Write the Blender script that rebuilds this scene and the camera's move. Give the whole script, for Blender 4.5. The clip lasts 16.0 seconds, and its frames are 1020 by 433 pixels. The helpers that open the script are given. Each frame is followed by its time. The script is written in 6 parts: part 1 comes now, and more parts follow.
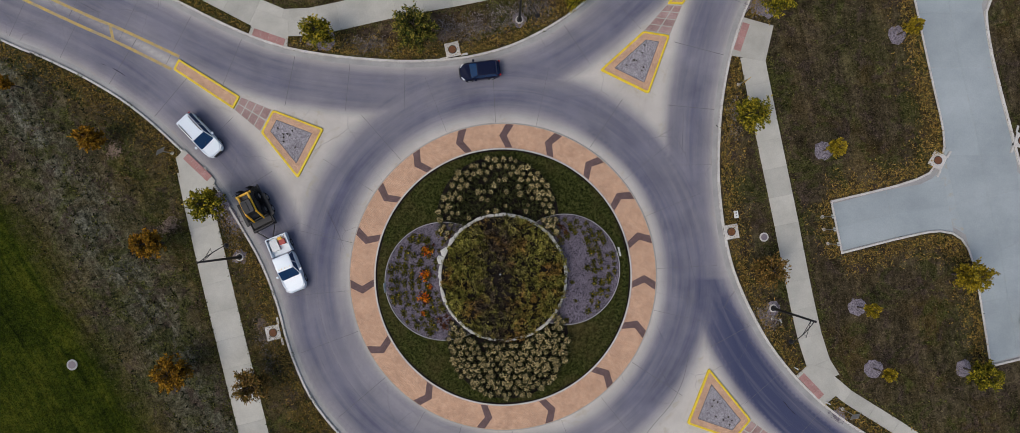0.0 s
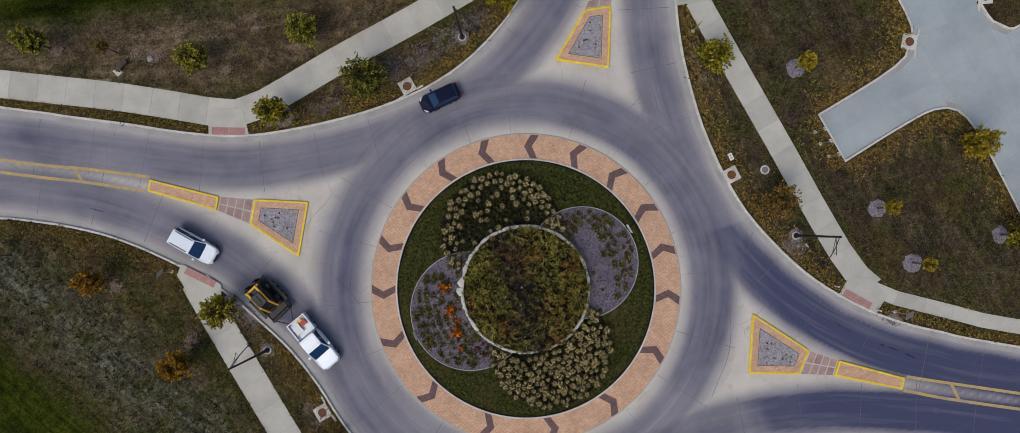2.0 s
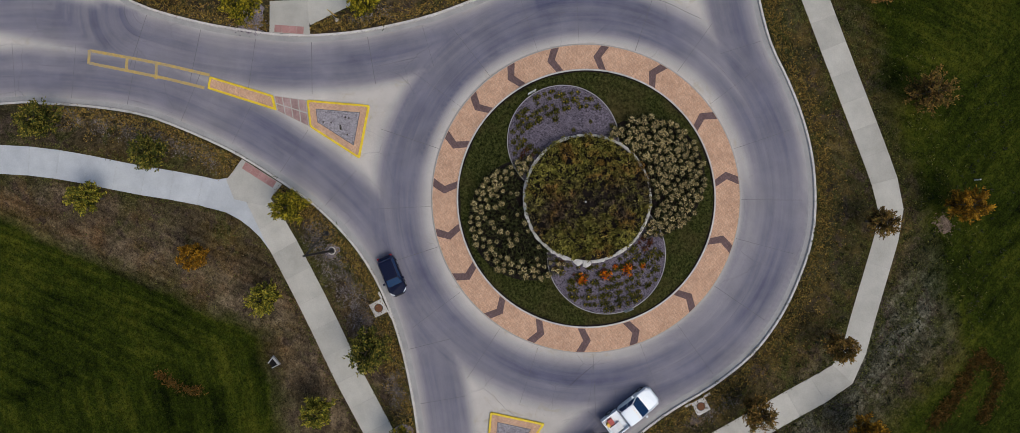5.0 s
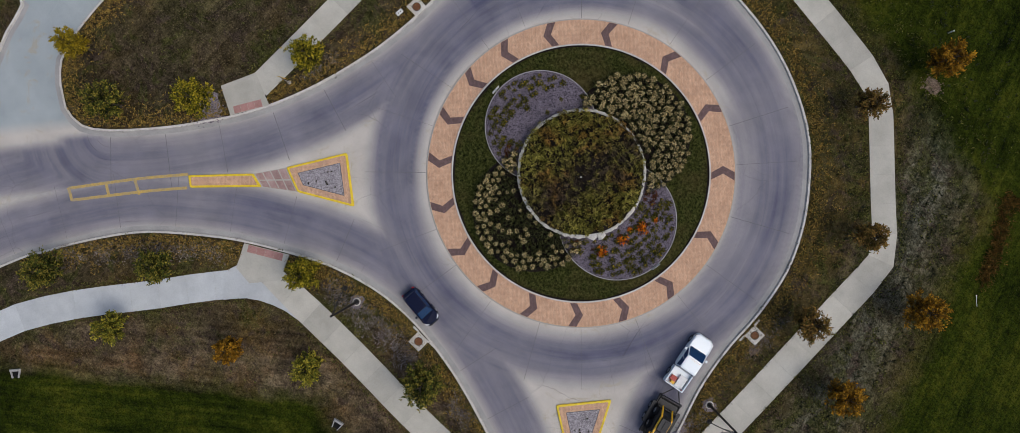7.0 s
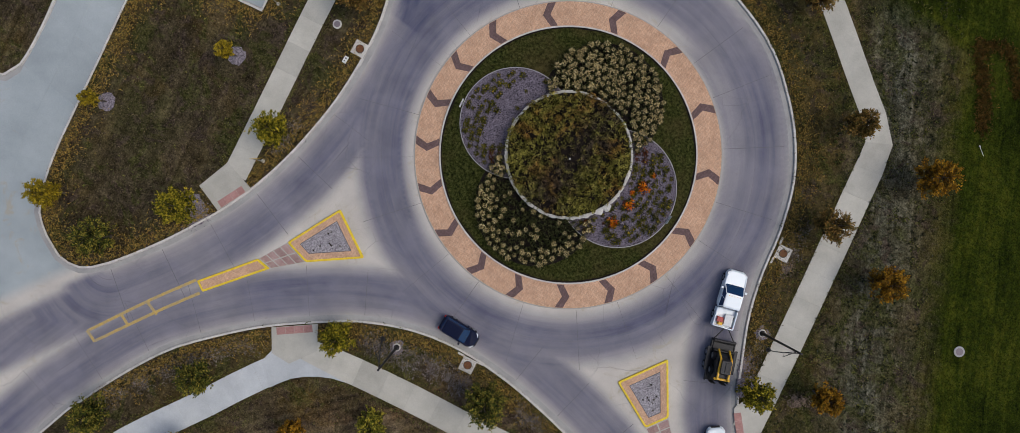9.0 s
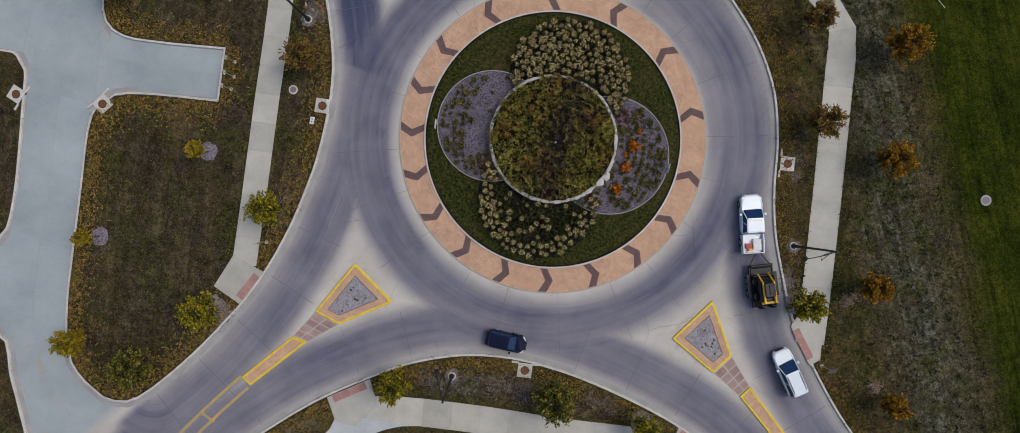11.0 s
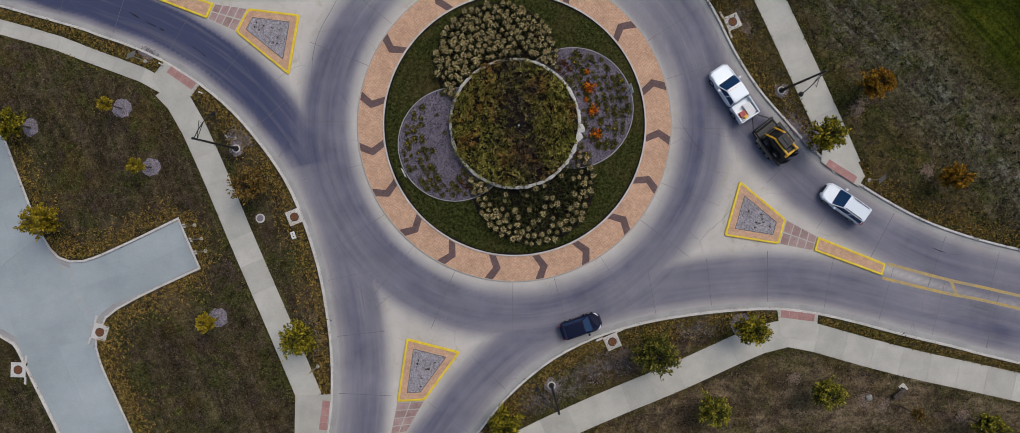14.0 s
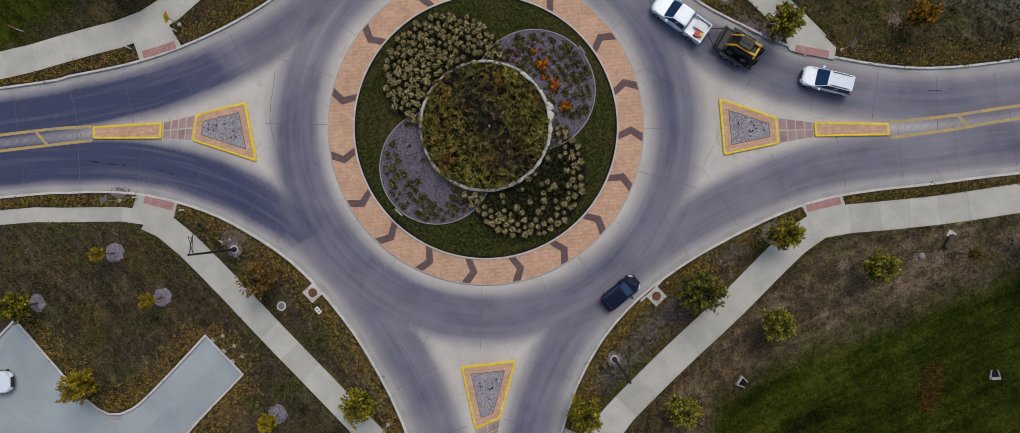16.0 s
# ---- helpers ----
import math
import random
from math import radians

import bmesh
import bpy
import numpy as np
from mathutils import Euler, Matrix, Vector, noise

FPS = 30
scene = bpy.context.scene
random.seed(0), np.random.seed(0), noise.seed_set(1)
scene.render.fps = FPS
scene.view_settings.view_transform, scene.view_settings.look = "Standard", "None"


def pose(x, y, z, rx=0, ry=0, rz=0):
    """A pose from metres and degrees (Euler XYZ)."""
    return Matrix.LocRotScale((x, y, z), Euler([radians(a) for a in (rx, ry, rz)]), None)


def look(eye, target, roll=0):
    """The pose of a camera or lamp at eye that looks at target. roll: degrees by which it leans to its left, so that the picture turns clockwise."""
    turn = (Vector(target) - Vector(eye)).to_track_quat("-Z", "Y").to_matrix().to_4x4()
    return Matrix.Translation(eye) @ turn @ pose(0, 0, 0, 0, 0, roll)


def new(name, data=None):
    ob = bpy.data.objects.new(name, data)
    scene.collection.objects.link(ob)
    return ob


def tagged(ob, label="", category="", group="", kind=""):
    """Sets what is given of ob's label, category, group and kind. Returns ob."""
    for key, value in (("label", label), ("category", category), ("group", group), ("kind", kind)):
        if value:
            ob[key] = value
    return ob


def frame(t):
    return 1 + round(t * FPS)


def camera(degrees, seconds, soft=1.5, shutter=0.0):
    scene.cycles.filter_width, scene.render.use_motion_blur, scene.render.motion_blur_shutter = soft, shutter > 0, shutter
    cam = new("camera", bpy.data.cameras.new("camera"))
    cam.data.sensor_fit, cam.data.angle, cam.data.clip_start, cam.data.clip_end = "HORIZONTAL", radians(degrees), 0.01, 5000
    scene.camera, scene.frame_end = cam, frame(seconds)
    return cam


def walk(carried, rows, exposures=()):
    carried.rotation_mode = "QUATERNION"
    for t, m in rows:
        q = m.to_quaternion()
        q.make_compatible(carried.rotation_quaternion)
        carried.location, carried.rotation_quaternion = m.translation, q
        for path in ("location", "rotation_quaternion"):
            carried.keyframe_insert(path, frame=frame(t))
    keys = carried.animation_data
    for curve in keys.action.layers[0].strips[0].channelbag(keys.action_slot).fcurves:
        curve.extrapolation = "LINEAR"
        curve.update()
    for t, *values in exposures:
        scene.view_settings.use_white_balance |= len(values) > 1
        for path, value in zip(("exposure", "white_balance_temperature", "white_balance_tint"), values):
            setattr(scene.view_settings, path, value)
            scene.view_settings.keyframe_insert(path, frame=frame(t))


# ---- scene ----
# ---- camera ----
EXPOSURE = -0.09
UNIT = 1.12  # metres to one unit of the plan below
cam = camera(72, 16.0, soft=0.4)
walk(cam, [
    (0.0, pose(0.15, 5.10, 65.87, 0.46, -0.42, 0.00)),
    (0.5, pose(0.21, 5.66, 65.81, 0.43, -0.39, 0.01)),
    (1.0, pose(0.38, 5.82, 65.58, 0.57, -0.28, -0.09)),
    (1.5, pose(0.53, 6.07, 65.37, 0.53, -0.15, -2.52)),
    (2.0, pose(0.90, 5.73, 65.35, 0.82, 0.49, -17.77)),
    (2.5, pose(0.74, 6.52, 65.24, 0.20, 0.48, -39.69)),
    (3.0, pose(0.71, 7.08, 65.26, -0.18, 0.19, -57.79)),
    (3.5, pose(0.06, 7.47, 65.25, 0.15, -0.32, -71.97)),
    (4.0, pose(-0.26, 8.00, 65.34, 0.44, -0.68, -85.01)),
    (4.2, pose(-0.21, 8.05, 65.35, 0.48, -0.66, -89.89)),
    (6.3, pose(0.50, 6.38, 65.54, -0.71, 0.82, -119.05)),
    (6.5, pose(0.34, 6.44, 65.52, -0.63, 0.87, -120.35)),
    (7.0, pose(0.25, 6.56, 65.63, -0.52, 0.85, -123.40)),
    (7.5, pose(0.49, 6.46, 65.73, -0.74, 0.82, -126.33)),
    (8.0, pose(0.82, 6.22, 65.81, -1.08, 0.80, -130.22)),
    (8.5, pose(0.96, 6.60, 65.83, -1.01, 0.52, -135.54)),
    (9.0, pose(1.20, 6.57, 65.81, -1.12, 0.37, -141.83)),
    (9.2, pose(1.20, 6.89, 65.80, -0.98, 0.23, -144.34)),
    (11.3, pose(1.47, 7.39, 65.99, -0.65, 0.15, -163.00)),
    (11.5, pose(1.43, 7.46, 65.92, -0.62, 0.13, -164.82)),
    (12.0, pose(1.44, 7.67, 65.56, -0.44, 0.10, -170.11)),
    (12.5, pose(1.41, 7.24, 65.27, -0.83, 0.24, -175.46)),
    (13.0, pose(1.85, 7.55, 64.93, -0.62, -0.06, -180.77)),
    (13.5, pose(2.16, 7.84, 64.65, -0.30, -0.22, -186.04)),
    (14.0, pose(2.51, 7.62, 64.42, -0.38, -0.44, -191.65)),
    (14.5, pose(2.20, 7.44, 64.27, -0.51, -0.20, -196.94)),
    (15.0, pose(2.31, 8.13, 63.97, 0.11, -0.04, -202.47)),
    (15.5, pose(2.34, 8.47, 63.91, 0.35, 0.21, -207.79)),
    (16.0, pose(1.93, 8.37, 63.94, -0.04, 0.60, -212.63))],
    exposures=[(0, EXPOSURE)])

# ---- light: even, late overcast sky ----
SUN_EL, SUN_AZ = 58.0, 235.0
world = bpy.data.worlds.new("overcast_sky")
scene.world = world
world.use_nodes = True
sky = world.node_tree.nodes.new("ShaderNodeTexSky")
sky.sky_type, sky.sun_disc = "NISHITA", False
sky.sun_elevation, sky.sun_rotation = radians(SUN_EL), radians(SUN_AZ)
sky.air_density, sky.dust_density, sky.ozone_density = 1.0, 3.0, 1.5
world.node_tree.links.new(sky.outputs[0], world.node_tree.nodes["Background"].inputs[0])
world.node_tree.nodes["Background"].inputs[1].default_value = 0.12
sun = new("sun", bpy.data.lights.new("sun", "SUN"))
sun.data.energy, sun.data.angle, sun.data.color = 1.3, radians(35), (1.0, 0.96, 0.90)
sun.matrix_world = look((60 * math.sin(radians(SUN_AZ)), 60 * math.cos(radians(SUN_AZ)), 60 * math.sqrt(2) * math.tan(radians(SUN_EL)) / 1.414), (0, 0, 0))


# ---- materials ----
class Mat:
    """A small builder for node materials."""

    def __init__(self, name, rough=0.8, metal=0.0):
        self.m = bpy.data.materials.new(name)
        self.m.use_nodes = True
        self.t = self.m.node_tree
        self.b = self.t.nodes["Principled BSDF"]
        self.b.inputs["Roughness"].default_value = rough
        self.b.inputs["Metallic"].default_value = metal
        self.b.inputs["Specular IOR Level"].default_value = 0.03 if rough > 0.9 else 0.12 if rough > 0.84 else 0.5
        self.geo = self.t.nodes.new("ShaderNodeNewGeometry")
        plan = self.t.nodes.new("ShaderNodeVectorMath")
        plan.operation = "SCALE"
        plan.inputs["Scale"].default_value = 1 / UNIT
        self.t.links.new(self.geo.outputs["Position"], plan.inputs[0])
        self.pos = plan.outputs[0]

    def put(self, sock, value):
        if isinstance(value, (int, float)):
            sock.default_value = value
        elif isinstance(value, tuple):
            sock.default_value = (*value, 1.0) if len(value) == 3 and sock.type == "RGBA" else value
        else:
            self.t.links.new(value, sock)

    def noise(self, scale, detail=4.0, rough=0.6, warp=0.0, vec=None):
        n = self.t.nodes.new("ShaderNodeTexNoise")
        self.put(n.inputs["Vector"], vec or self.pos)
        n.inputs["Scale"].default_value, n.inputs["Detail"].default_value = scale, detail
        n.inputs["Roughness"].default_value, n.inputs["Distortion"].default_value = rough, warp
        return n.outputs["Fac"]

    def cells(self, scale, feature="F1", out="Distance", vec=None):
        n = self.t.nodes.new("ShaderNodeTexVoronoi")
        n.feature = feature
        self.put(n.inputs["Vector"], vec or self.pos)
        n.inputs["Scale"].default_value = scale
        return n.outputs[out]

    def ramp(self, fac, *stops):
        n = self.t.nodes.new("ShaderNodeValToRGB")
        e = n.color_ramp.elements
        while len(e) < len(stops):
            e.new(0.5)
        for k, (at, col) in zip(e, stops):
            k.position, k.color = at, (*col, 1.0) if isinstance(col, tuple) else (col, col, col, 1.0)
        self.put(n.inputs["Fac"], fac)
        return n.outputs["Color"]

    def mix(self, fac, a, b, mode="MIX"):
        n = self.t.nodes.new("ShaderNodeMix")
        n.data_type, n.blend_type = "RGBA", mode
        self.put(n.inputs["Factor"], fac)
        self.put(n.inputs[6], a)
        self.put(n.inputs[7], b)
        return n.outputs[2]

    def math(self, op, a, b=0.0, clamp=False):
        n = self.t.nodes.new("ShaderNodeMath")
        n.operation, n.use_clamp = op, clamp
        self.put(n.inputs[0], a)
        self.put(n.inputs[1], b)
        return n.outputs[0]

    def xyz(self):
        n = self.t.nodes.new("ShaderNodeSeparateXYZ")
        self.put(n.inputs[0], self.pos)
        return n.outputs

    def stretch(self, sx, sy, sz=1.0, turn=0.0):
        n = self.t.nodes.new("ShaderNodeMapping")
        self.put(n.inputs["Vector"], self.pos)
        n.inputs["Scale"].default_value = (sx, sy, sz)
        n.inputs["Rotation"].default_value = (0, 0, turn)
        return n.outputs[0]

    def warped(self, scale, reach):
        """The place, pushed about by a noise."""
        n = self.t.nodes.new("ShaderNodeTexNoise")
        self.put(n.inputs["Vector"], self.pos)
        n.inputs["Scale"].default_value, n.inputs["Detail"].default_value = scale, 4.0
        m = self.t.nodes.new("ShaderNodeVectorMath")
        m.operation = "MULTIPLY_ADD"
        self.put(m.inputs[0], n.outputs["Color"])
        m.inputs[1].default_value = (reach, reach, 0.0)
        self.put(m.inputs[2], self.pos)
        return m.outputs[0]

    def attr(self, name):
        n = self.t.nodes.new("ShaderNodeAttribute")
        n.attribute_name = name
        return n.outputs["Fac"]

    def island(self):
        return self.geo.outputs["Random Per Island"]

    def each(self):
        return self.t.nodes.new("ShaderNodeObjectInfo").outputs["Random"]

    def color(self, value):
        self.put(self.b.inputs["Base Color"], value)
        return self

    def bump(self, height, depth, strength=0.6):
        n = self.t.nodes.new("ShaderNodeBump")
        n.inputs["Strength"].default_value, n.inputs["Distance"].default_value = strength, depth
        self.put(n.inputs["Height"], height)
        self.t.links.new(n.outputs[0], self.b.inputs["Normal"])
        return self

    def set(self, name, value):
        self.put(self.b.inputs[name], value)
        return self


def two_scale(name, dark, light, big=0.4, small=9.0, rough=0.85, depth=0.01, each=0.0, grain=0.45):
    """A mottled matt surface: stains at one scale and grain at another."""
    k = Mat(name, rough)
    col = k.ramp(k.noise(big, 5, 0.65), (0.3, dark), (0.72, light))
    col = k.mix(grain, col, k.ramp(k.noise(small, 3, 0.7), (0.3, 0.25), (0.75, 1.0)), "MULTIPLY")
    if each:
        col = k.mix(each, col, k.ramp(k.each(), (0.0, 0.35), (1.0, 1.0)), "MULTIPLY")
    k.color(col).bump(k.noise(small * 2, 3), depth)
    return k.m


def make_concrete_road():
    k = Mat("worn_concrete", 0.86)
    wear, across = k.attr("wear"), k.attr("across")
    x, y, _ = k.xyz()
    r = k.math("SQRT", k.math("ADD", k.math("MULTIPLY", x, x), k.math("MULTIPLY", y, y)))

    def drag(v, fine, along):
        # tyre streaks: fine across the lane, long along it
        n = k.t.nodes.new("ShaderNodeCombineXYZ")
        for sock, value in zip(n.inputs, (k.math("MULTIPLY", v, fine), k.math("MULTIPLY", x, along), k.math("MULTIPLY", y, along))):
            k.put(sock, value)
        return k.noise(1.0, 5, 0.6, 0.2, n.outputs[0])

    streak = k.math("SUBTRACT", k.noise(0.13, 6, 0.62, 0.5), 0.5)
    on_ring = k.math("MULTIPLY", k.math("SUBTRACT", 19.0, r), 0.5, True)
    tyre = k.math("MULTIPLY", k.math("SUBTRACT", k.mix(on_ring, drag(across, 1.5, 0.07), drag(r, 1.5, 0.07)), 0.5), 1.5)
    fine = k.noise(14, 3, 0.7)
    w = k.math("ADD", wear, k.math("MULTIPLY", streak, 0.42), True)
    w = k.math("ADD", w, k.math("MULTIPLY", k.math("MULTIPLY", tyre, w), 0.38), True)
    clean = k.ramp(k.noise(0.22, 6, 0.65), (0.3, (0.52, 0.475, 0.42)), (0.7, (0.68, 0.63, 0.56)))
    rubber = k.ramp(k.noise(0.3, 6, 0.6), (0.3, (0.084, 0.087, 0.138)), (0.75, (0.157, 0.155, 0.220)))
    newer = k.ramp(k.noise(0.22, 6, 0.6), (0.3, (0.32, 0.36, 0.37)), (0.7, (0.45, 0.49, 0.495)))
    rubber = k.mix(k.math("MULTIPLY", k.math("SUBTRACT", wear, 0.90), 8.0, True), rubber, (0.062, 0.070, 0.130))
    col = k.mix(w, k.mix(k.attr("newer"), clean, newer), rubber)
    col = k.mix(0.3, col, k.ramp(fine, (0.3, 0.45), (0.7, 1.0)), "MULTIPLY")
    oil = k.ramp(drag(across, 4.0, 0.10), (0.66, 0.0), (0.72, 1.0))
    col = k.mix(k.math("MULTIPLY", k.math("MULTIPLY", oil, w), 0.45), col, (0.06, 0.055, 0.06))
    col = k.mix(k.math("MULTIPLY", k.ramp(k.noise(1.7, 4, 0.7, 1.0), (0.66, 0.0), (0.74, 1.0)), 0.35), col, (0.20, 0.18, 0.16))
    sand = k.math("MULTIPLY", k.ramp(k.noise(0.55, 5, 0.7, 1.4), (0.56, 0.0), (0.66, 0.55)), k.math("SUBTRACT", 1.0, k.math("MULTIPLY", w, 1.6), True))
    col = k.mix(sand, col, (0.40, 0.335, 0.225))
    crack = k.ramp(k.cells(0.23, "DISTANCE_TO_EDGE", vec=k.warped(0.9, 0.8)), (0.0, 1.0), (0.006, 0.0))
    col = k.mix(k.math("MULTIPLY", crack, k.ramp(k.noise(0.07, 3), (0.50, 0.0), (0.60, 0.5))), col, (0.13, 0.125, 0.13))
    k.color(col).bump(fine, 0.006, 0.5)
    return k.m


def make_ground():
    """Dormant brown turf by the road, greener mown field beyond."""
    k = Mat("dormant_turf", 0.95)
    x, y, _ = k.xyz()
    big, mid, fine = k.noise(0.075, 4, 0.55), k.noise(0.5, 5, 0.65, 0.4), k.noise(3.4, 6, 0.8)
    speck = k.noise(6.5, 5, 0.85)
    sway = k.math("MULTIPLY", k.math("SUBTRACT", k.noise(0.22, 5, 0.65), 0.5), 3.2)
    north_line = k.math("ADD", 27.6, k.math("ADD", k.math("MULTIPLY", k.math("MAXIMUM", k.math("SUBTRACT", -8.0, x), 0.0), 0.19),
                                             k.math("MULTIPLY", k.math("MAXIMUM", k.math("ADD", x, 4.0), 0.0), 1.2)))
    north = k.math("SUBTRACT", y, north_line)
    west = k.math("SUBTRACT", k.math("ADD", k.math("MULTIPLY", x, -0.845), k.math("MULTIPLY", y, -0.535)), 30.6)
    south = k.math("SUBTRACT", -25.5, y)
    field = k.math("MAXIMUM", k.math("MAXIMUM", north, west), south)
    edge = k.math("ADD", field, sway)
    field = k.math("MULTIPLY", k.math("ADD", edge, 0.6), 0.36, True)
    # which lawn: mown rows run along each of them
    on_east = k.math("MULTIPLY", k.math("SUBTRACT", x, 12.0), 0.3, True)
    on_west = k.math("MULTIPLY", k.math("ADD", west, 16.0), 0.25, True)

    def rows(turn, across=1.35, along=0.13):
        n = k.t.nodes.new("ShaderNodeMapping")
        n.vector_type = "TEXTURE"
        k.put(n.inputs["Vector"], k.pos)
        n.inputs["Scale"].default_value = (1 / along, 1 / across, 1.0)
        n.inputs["Rotation"].default_value = (0, 0, radians(turn))
        return k.noise(1.0, 6, 0.68, 0.9, n.outputs[0])

    swath = k.t.nodes.new("ShaderNodeCombineXYZ")
    for sock, value in zip(swath.inputs, (k.math("MULTIPLY", north, 1.1), k.math("MULTIPLY", x, 0.16), k.math("MULTIPLY", y, 0.16))):
        k.put(sock, value)
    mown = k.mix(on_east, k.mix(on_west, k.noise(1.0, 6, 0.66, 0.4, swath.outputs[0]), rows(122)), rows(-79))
    strip = lambda v, width: k.math("SUBTRACT", 1.0, k.math("MULTIPLY", k.math("ABSOLUTE", k.math("ADD", v, 4.0)), width, True), True)
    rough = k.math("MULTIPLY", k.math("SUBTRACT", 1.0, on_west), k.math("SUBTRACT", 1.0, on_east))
    rough = k.math("MULTIPLY", rough, k.math("MULTIPLY", k.math("ADD", k.math("ADD", north, sway), 8.5), 0.24, True))
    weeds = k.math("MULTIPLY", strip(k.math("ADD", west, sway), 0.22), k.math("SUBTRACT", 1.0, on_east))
    tone = k.math("ADD", k.math("MULTIPLY", fine, 0.40), k.math("ADD", k.math("MULTIPLY", mown, 0.34), k.math("MULTIPLY", mid, 0.26)))
    dry = k.ramp(tone, (0.39, (0.026, 0.020, 0.012)), (0.5, (0.088, 0.064, 0.034)), (0.62, (0.205, 0.150, 0.085)))
    green = k.ramp(tone, (0.39, (0.018, 0.019, 0.007)), (0.5, (0.062, 0.060, 0.019)), (0.62, (0.150, 0.132, 0.048)))
    straw = k.ramp(tone, (0.39, (0.046, 0.033, 0.020)), (0.5, (0.160, 0.116, 0.068)), (0.62, (0.35, 0.265, 0.17)))
    russet = k.ramp(tone, (0.39, (0.045, 0.024, 0.010)), (0.5, (0.155, 0.088, 0.038)), (0.62, (0.33, 0.21, 0.10)))
    ochre = k.ramp(tone, (0.39, (0.030, 0.020, 0.006)), (0.5, (0.105, 0.068, 0.018)), (0.62, (0.20, 0.135, 0.045)))
    straw = k.mix(k.math("MULTIPLY", k.ramp(k.noise(0.28, 4, 0.6), (0.44, 0.0), (0.60, 0.85)), k.math("MULTIPLY", k.math("ADD", x, 16.0), 0.1, True)), straw, russet)
    stalks = k.ramp(k.math("ADD", k.math("MULTIPLY", fine, 0.6), k.math("MULTIPLY", mown, 0.4)), (0.40, (0.012, 0.015, 0.011)), (0.5, (0.098, 0.098, 0.068)), (0.60, (0.28, 0.27, 0.21)))
    patchy = k.math("ADD", k.math("MULTIPLY", big, 0.6), k.math("MULTIPLY", mid, 0.4))
    verge = k.mix(k.ramp(patchy, (0.44, 0.0), (0.55, 0.9)), dry, green)
    verge = k.mix(k.ramp(k.noise(0.19, 4, 0.6, 0.3), (0.46, 0.0), (0.58, 0.75)), verge, ochre)
    on_south = k.math("MULTIPLY", k.math("SUBTRACT", -11.0, y), 0.12, True)
    verge = k.mix(k.math("MAXIMUM", k.math("MULTIPLY", on_west, 0.45), k.math("MULTIPLY", on_south, 0.85)), verge, k.mix(k.ramp(mid, (0.44, 0.0), (0.62, 0.8)), k.mix(0.35, green, (0.020, 0.022, 0.008)), ochre))
    # the east lawn is mixed towards a darker brown
    east_dark = k.ramp(tone, (0.39, (0.016, 0.013, 0.008)), (0.5, (0.060, 0.047, 0.026)), (0.62, (0.165, 0.125, 0.075)))
    verge = k.mix(k.math("MULTIPLY", on_east, k.ramp(k.noise(0.13, 4, 0.6), (0.38, 0.25), (0.58, 0.95))), verge, east_dark)
    verge = k.mix(k.math("MULTIPLY", rough, k.ramp(k.noise(0.35, 5, 0.7), (0.36, 0.15), (0.56, 0.95))), verge, straw)
    verge = k.mix(k.math("MULTIPLY", weeds, k.ramp(mid, (0.36, 0.25), (0.54, 1.0))), verge, stalks)
    sward = k.math("ADD", k.math("MULTIPLY", fine, 0.34), k.math("ADD", k.math("MULTIPLY", k.noise(0.12, 5, 0.6), 0.36), k.math("MULTIPLY", mown, 0.30)))
    lush = k.ramp(sward, (0.40, (0.005, 0.009, 0.001)), (0.5, (0.029, 0.041, 0.004)), (0.60, (0.078, 0.084, 0.009)))
    col = k.mix(field, verge, lush)
    # bald umber earth and mossy green show through in patches
    bald = k.math("MULTIPLY", k.ramp(k.noise(0.62, 5, 0.72, 0.8), (0.52, 0.0), (0.60, 0.75)), k.math("SUBTRACT", 1.0, field))
    col = k.mix(bald, col, k.ramp(fine, (0.4, (0.030, 0.020, 0.016)), (0.6, (0.105, 0.074, 0.058))))
    moss = k.math("MULTIPLY", k.ramp(k.noise(0.34, 5, 0.7, 1.1), (0.53, 0.0), (0.60, 0.7)), k.math("SUBTRACT", 1.0, k.math("MAXIMUM", field, k.math("MULTIPLY", rough, 0.6))))
    col = k.mix(moss, col, k.ramp(fine, (0.4, (0.020, 0.026, 0.006)), (0.6, (0.094, 0.098, 0.024))))
    # pale dead blades on top; shade between the tussocks is multiplied into the colour
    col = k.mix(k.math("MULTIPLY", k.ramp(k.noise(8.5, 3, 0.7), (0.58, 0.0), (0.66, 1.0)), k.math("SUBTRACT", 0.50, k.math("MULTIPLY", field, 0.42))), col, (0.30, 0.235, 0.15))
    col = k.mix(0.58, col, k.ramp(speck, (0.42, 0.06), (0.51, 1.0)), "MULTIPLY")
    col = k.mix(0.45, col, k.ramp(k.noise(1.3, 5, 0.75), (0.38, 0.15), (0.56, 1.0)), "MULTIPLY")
    k.color(col).bump(k.math("ADD", fine, k.math("MULTIPLY", mid, 2.0)), 0.10, 0.9)
    return k.m


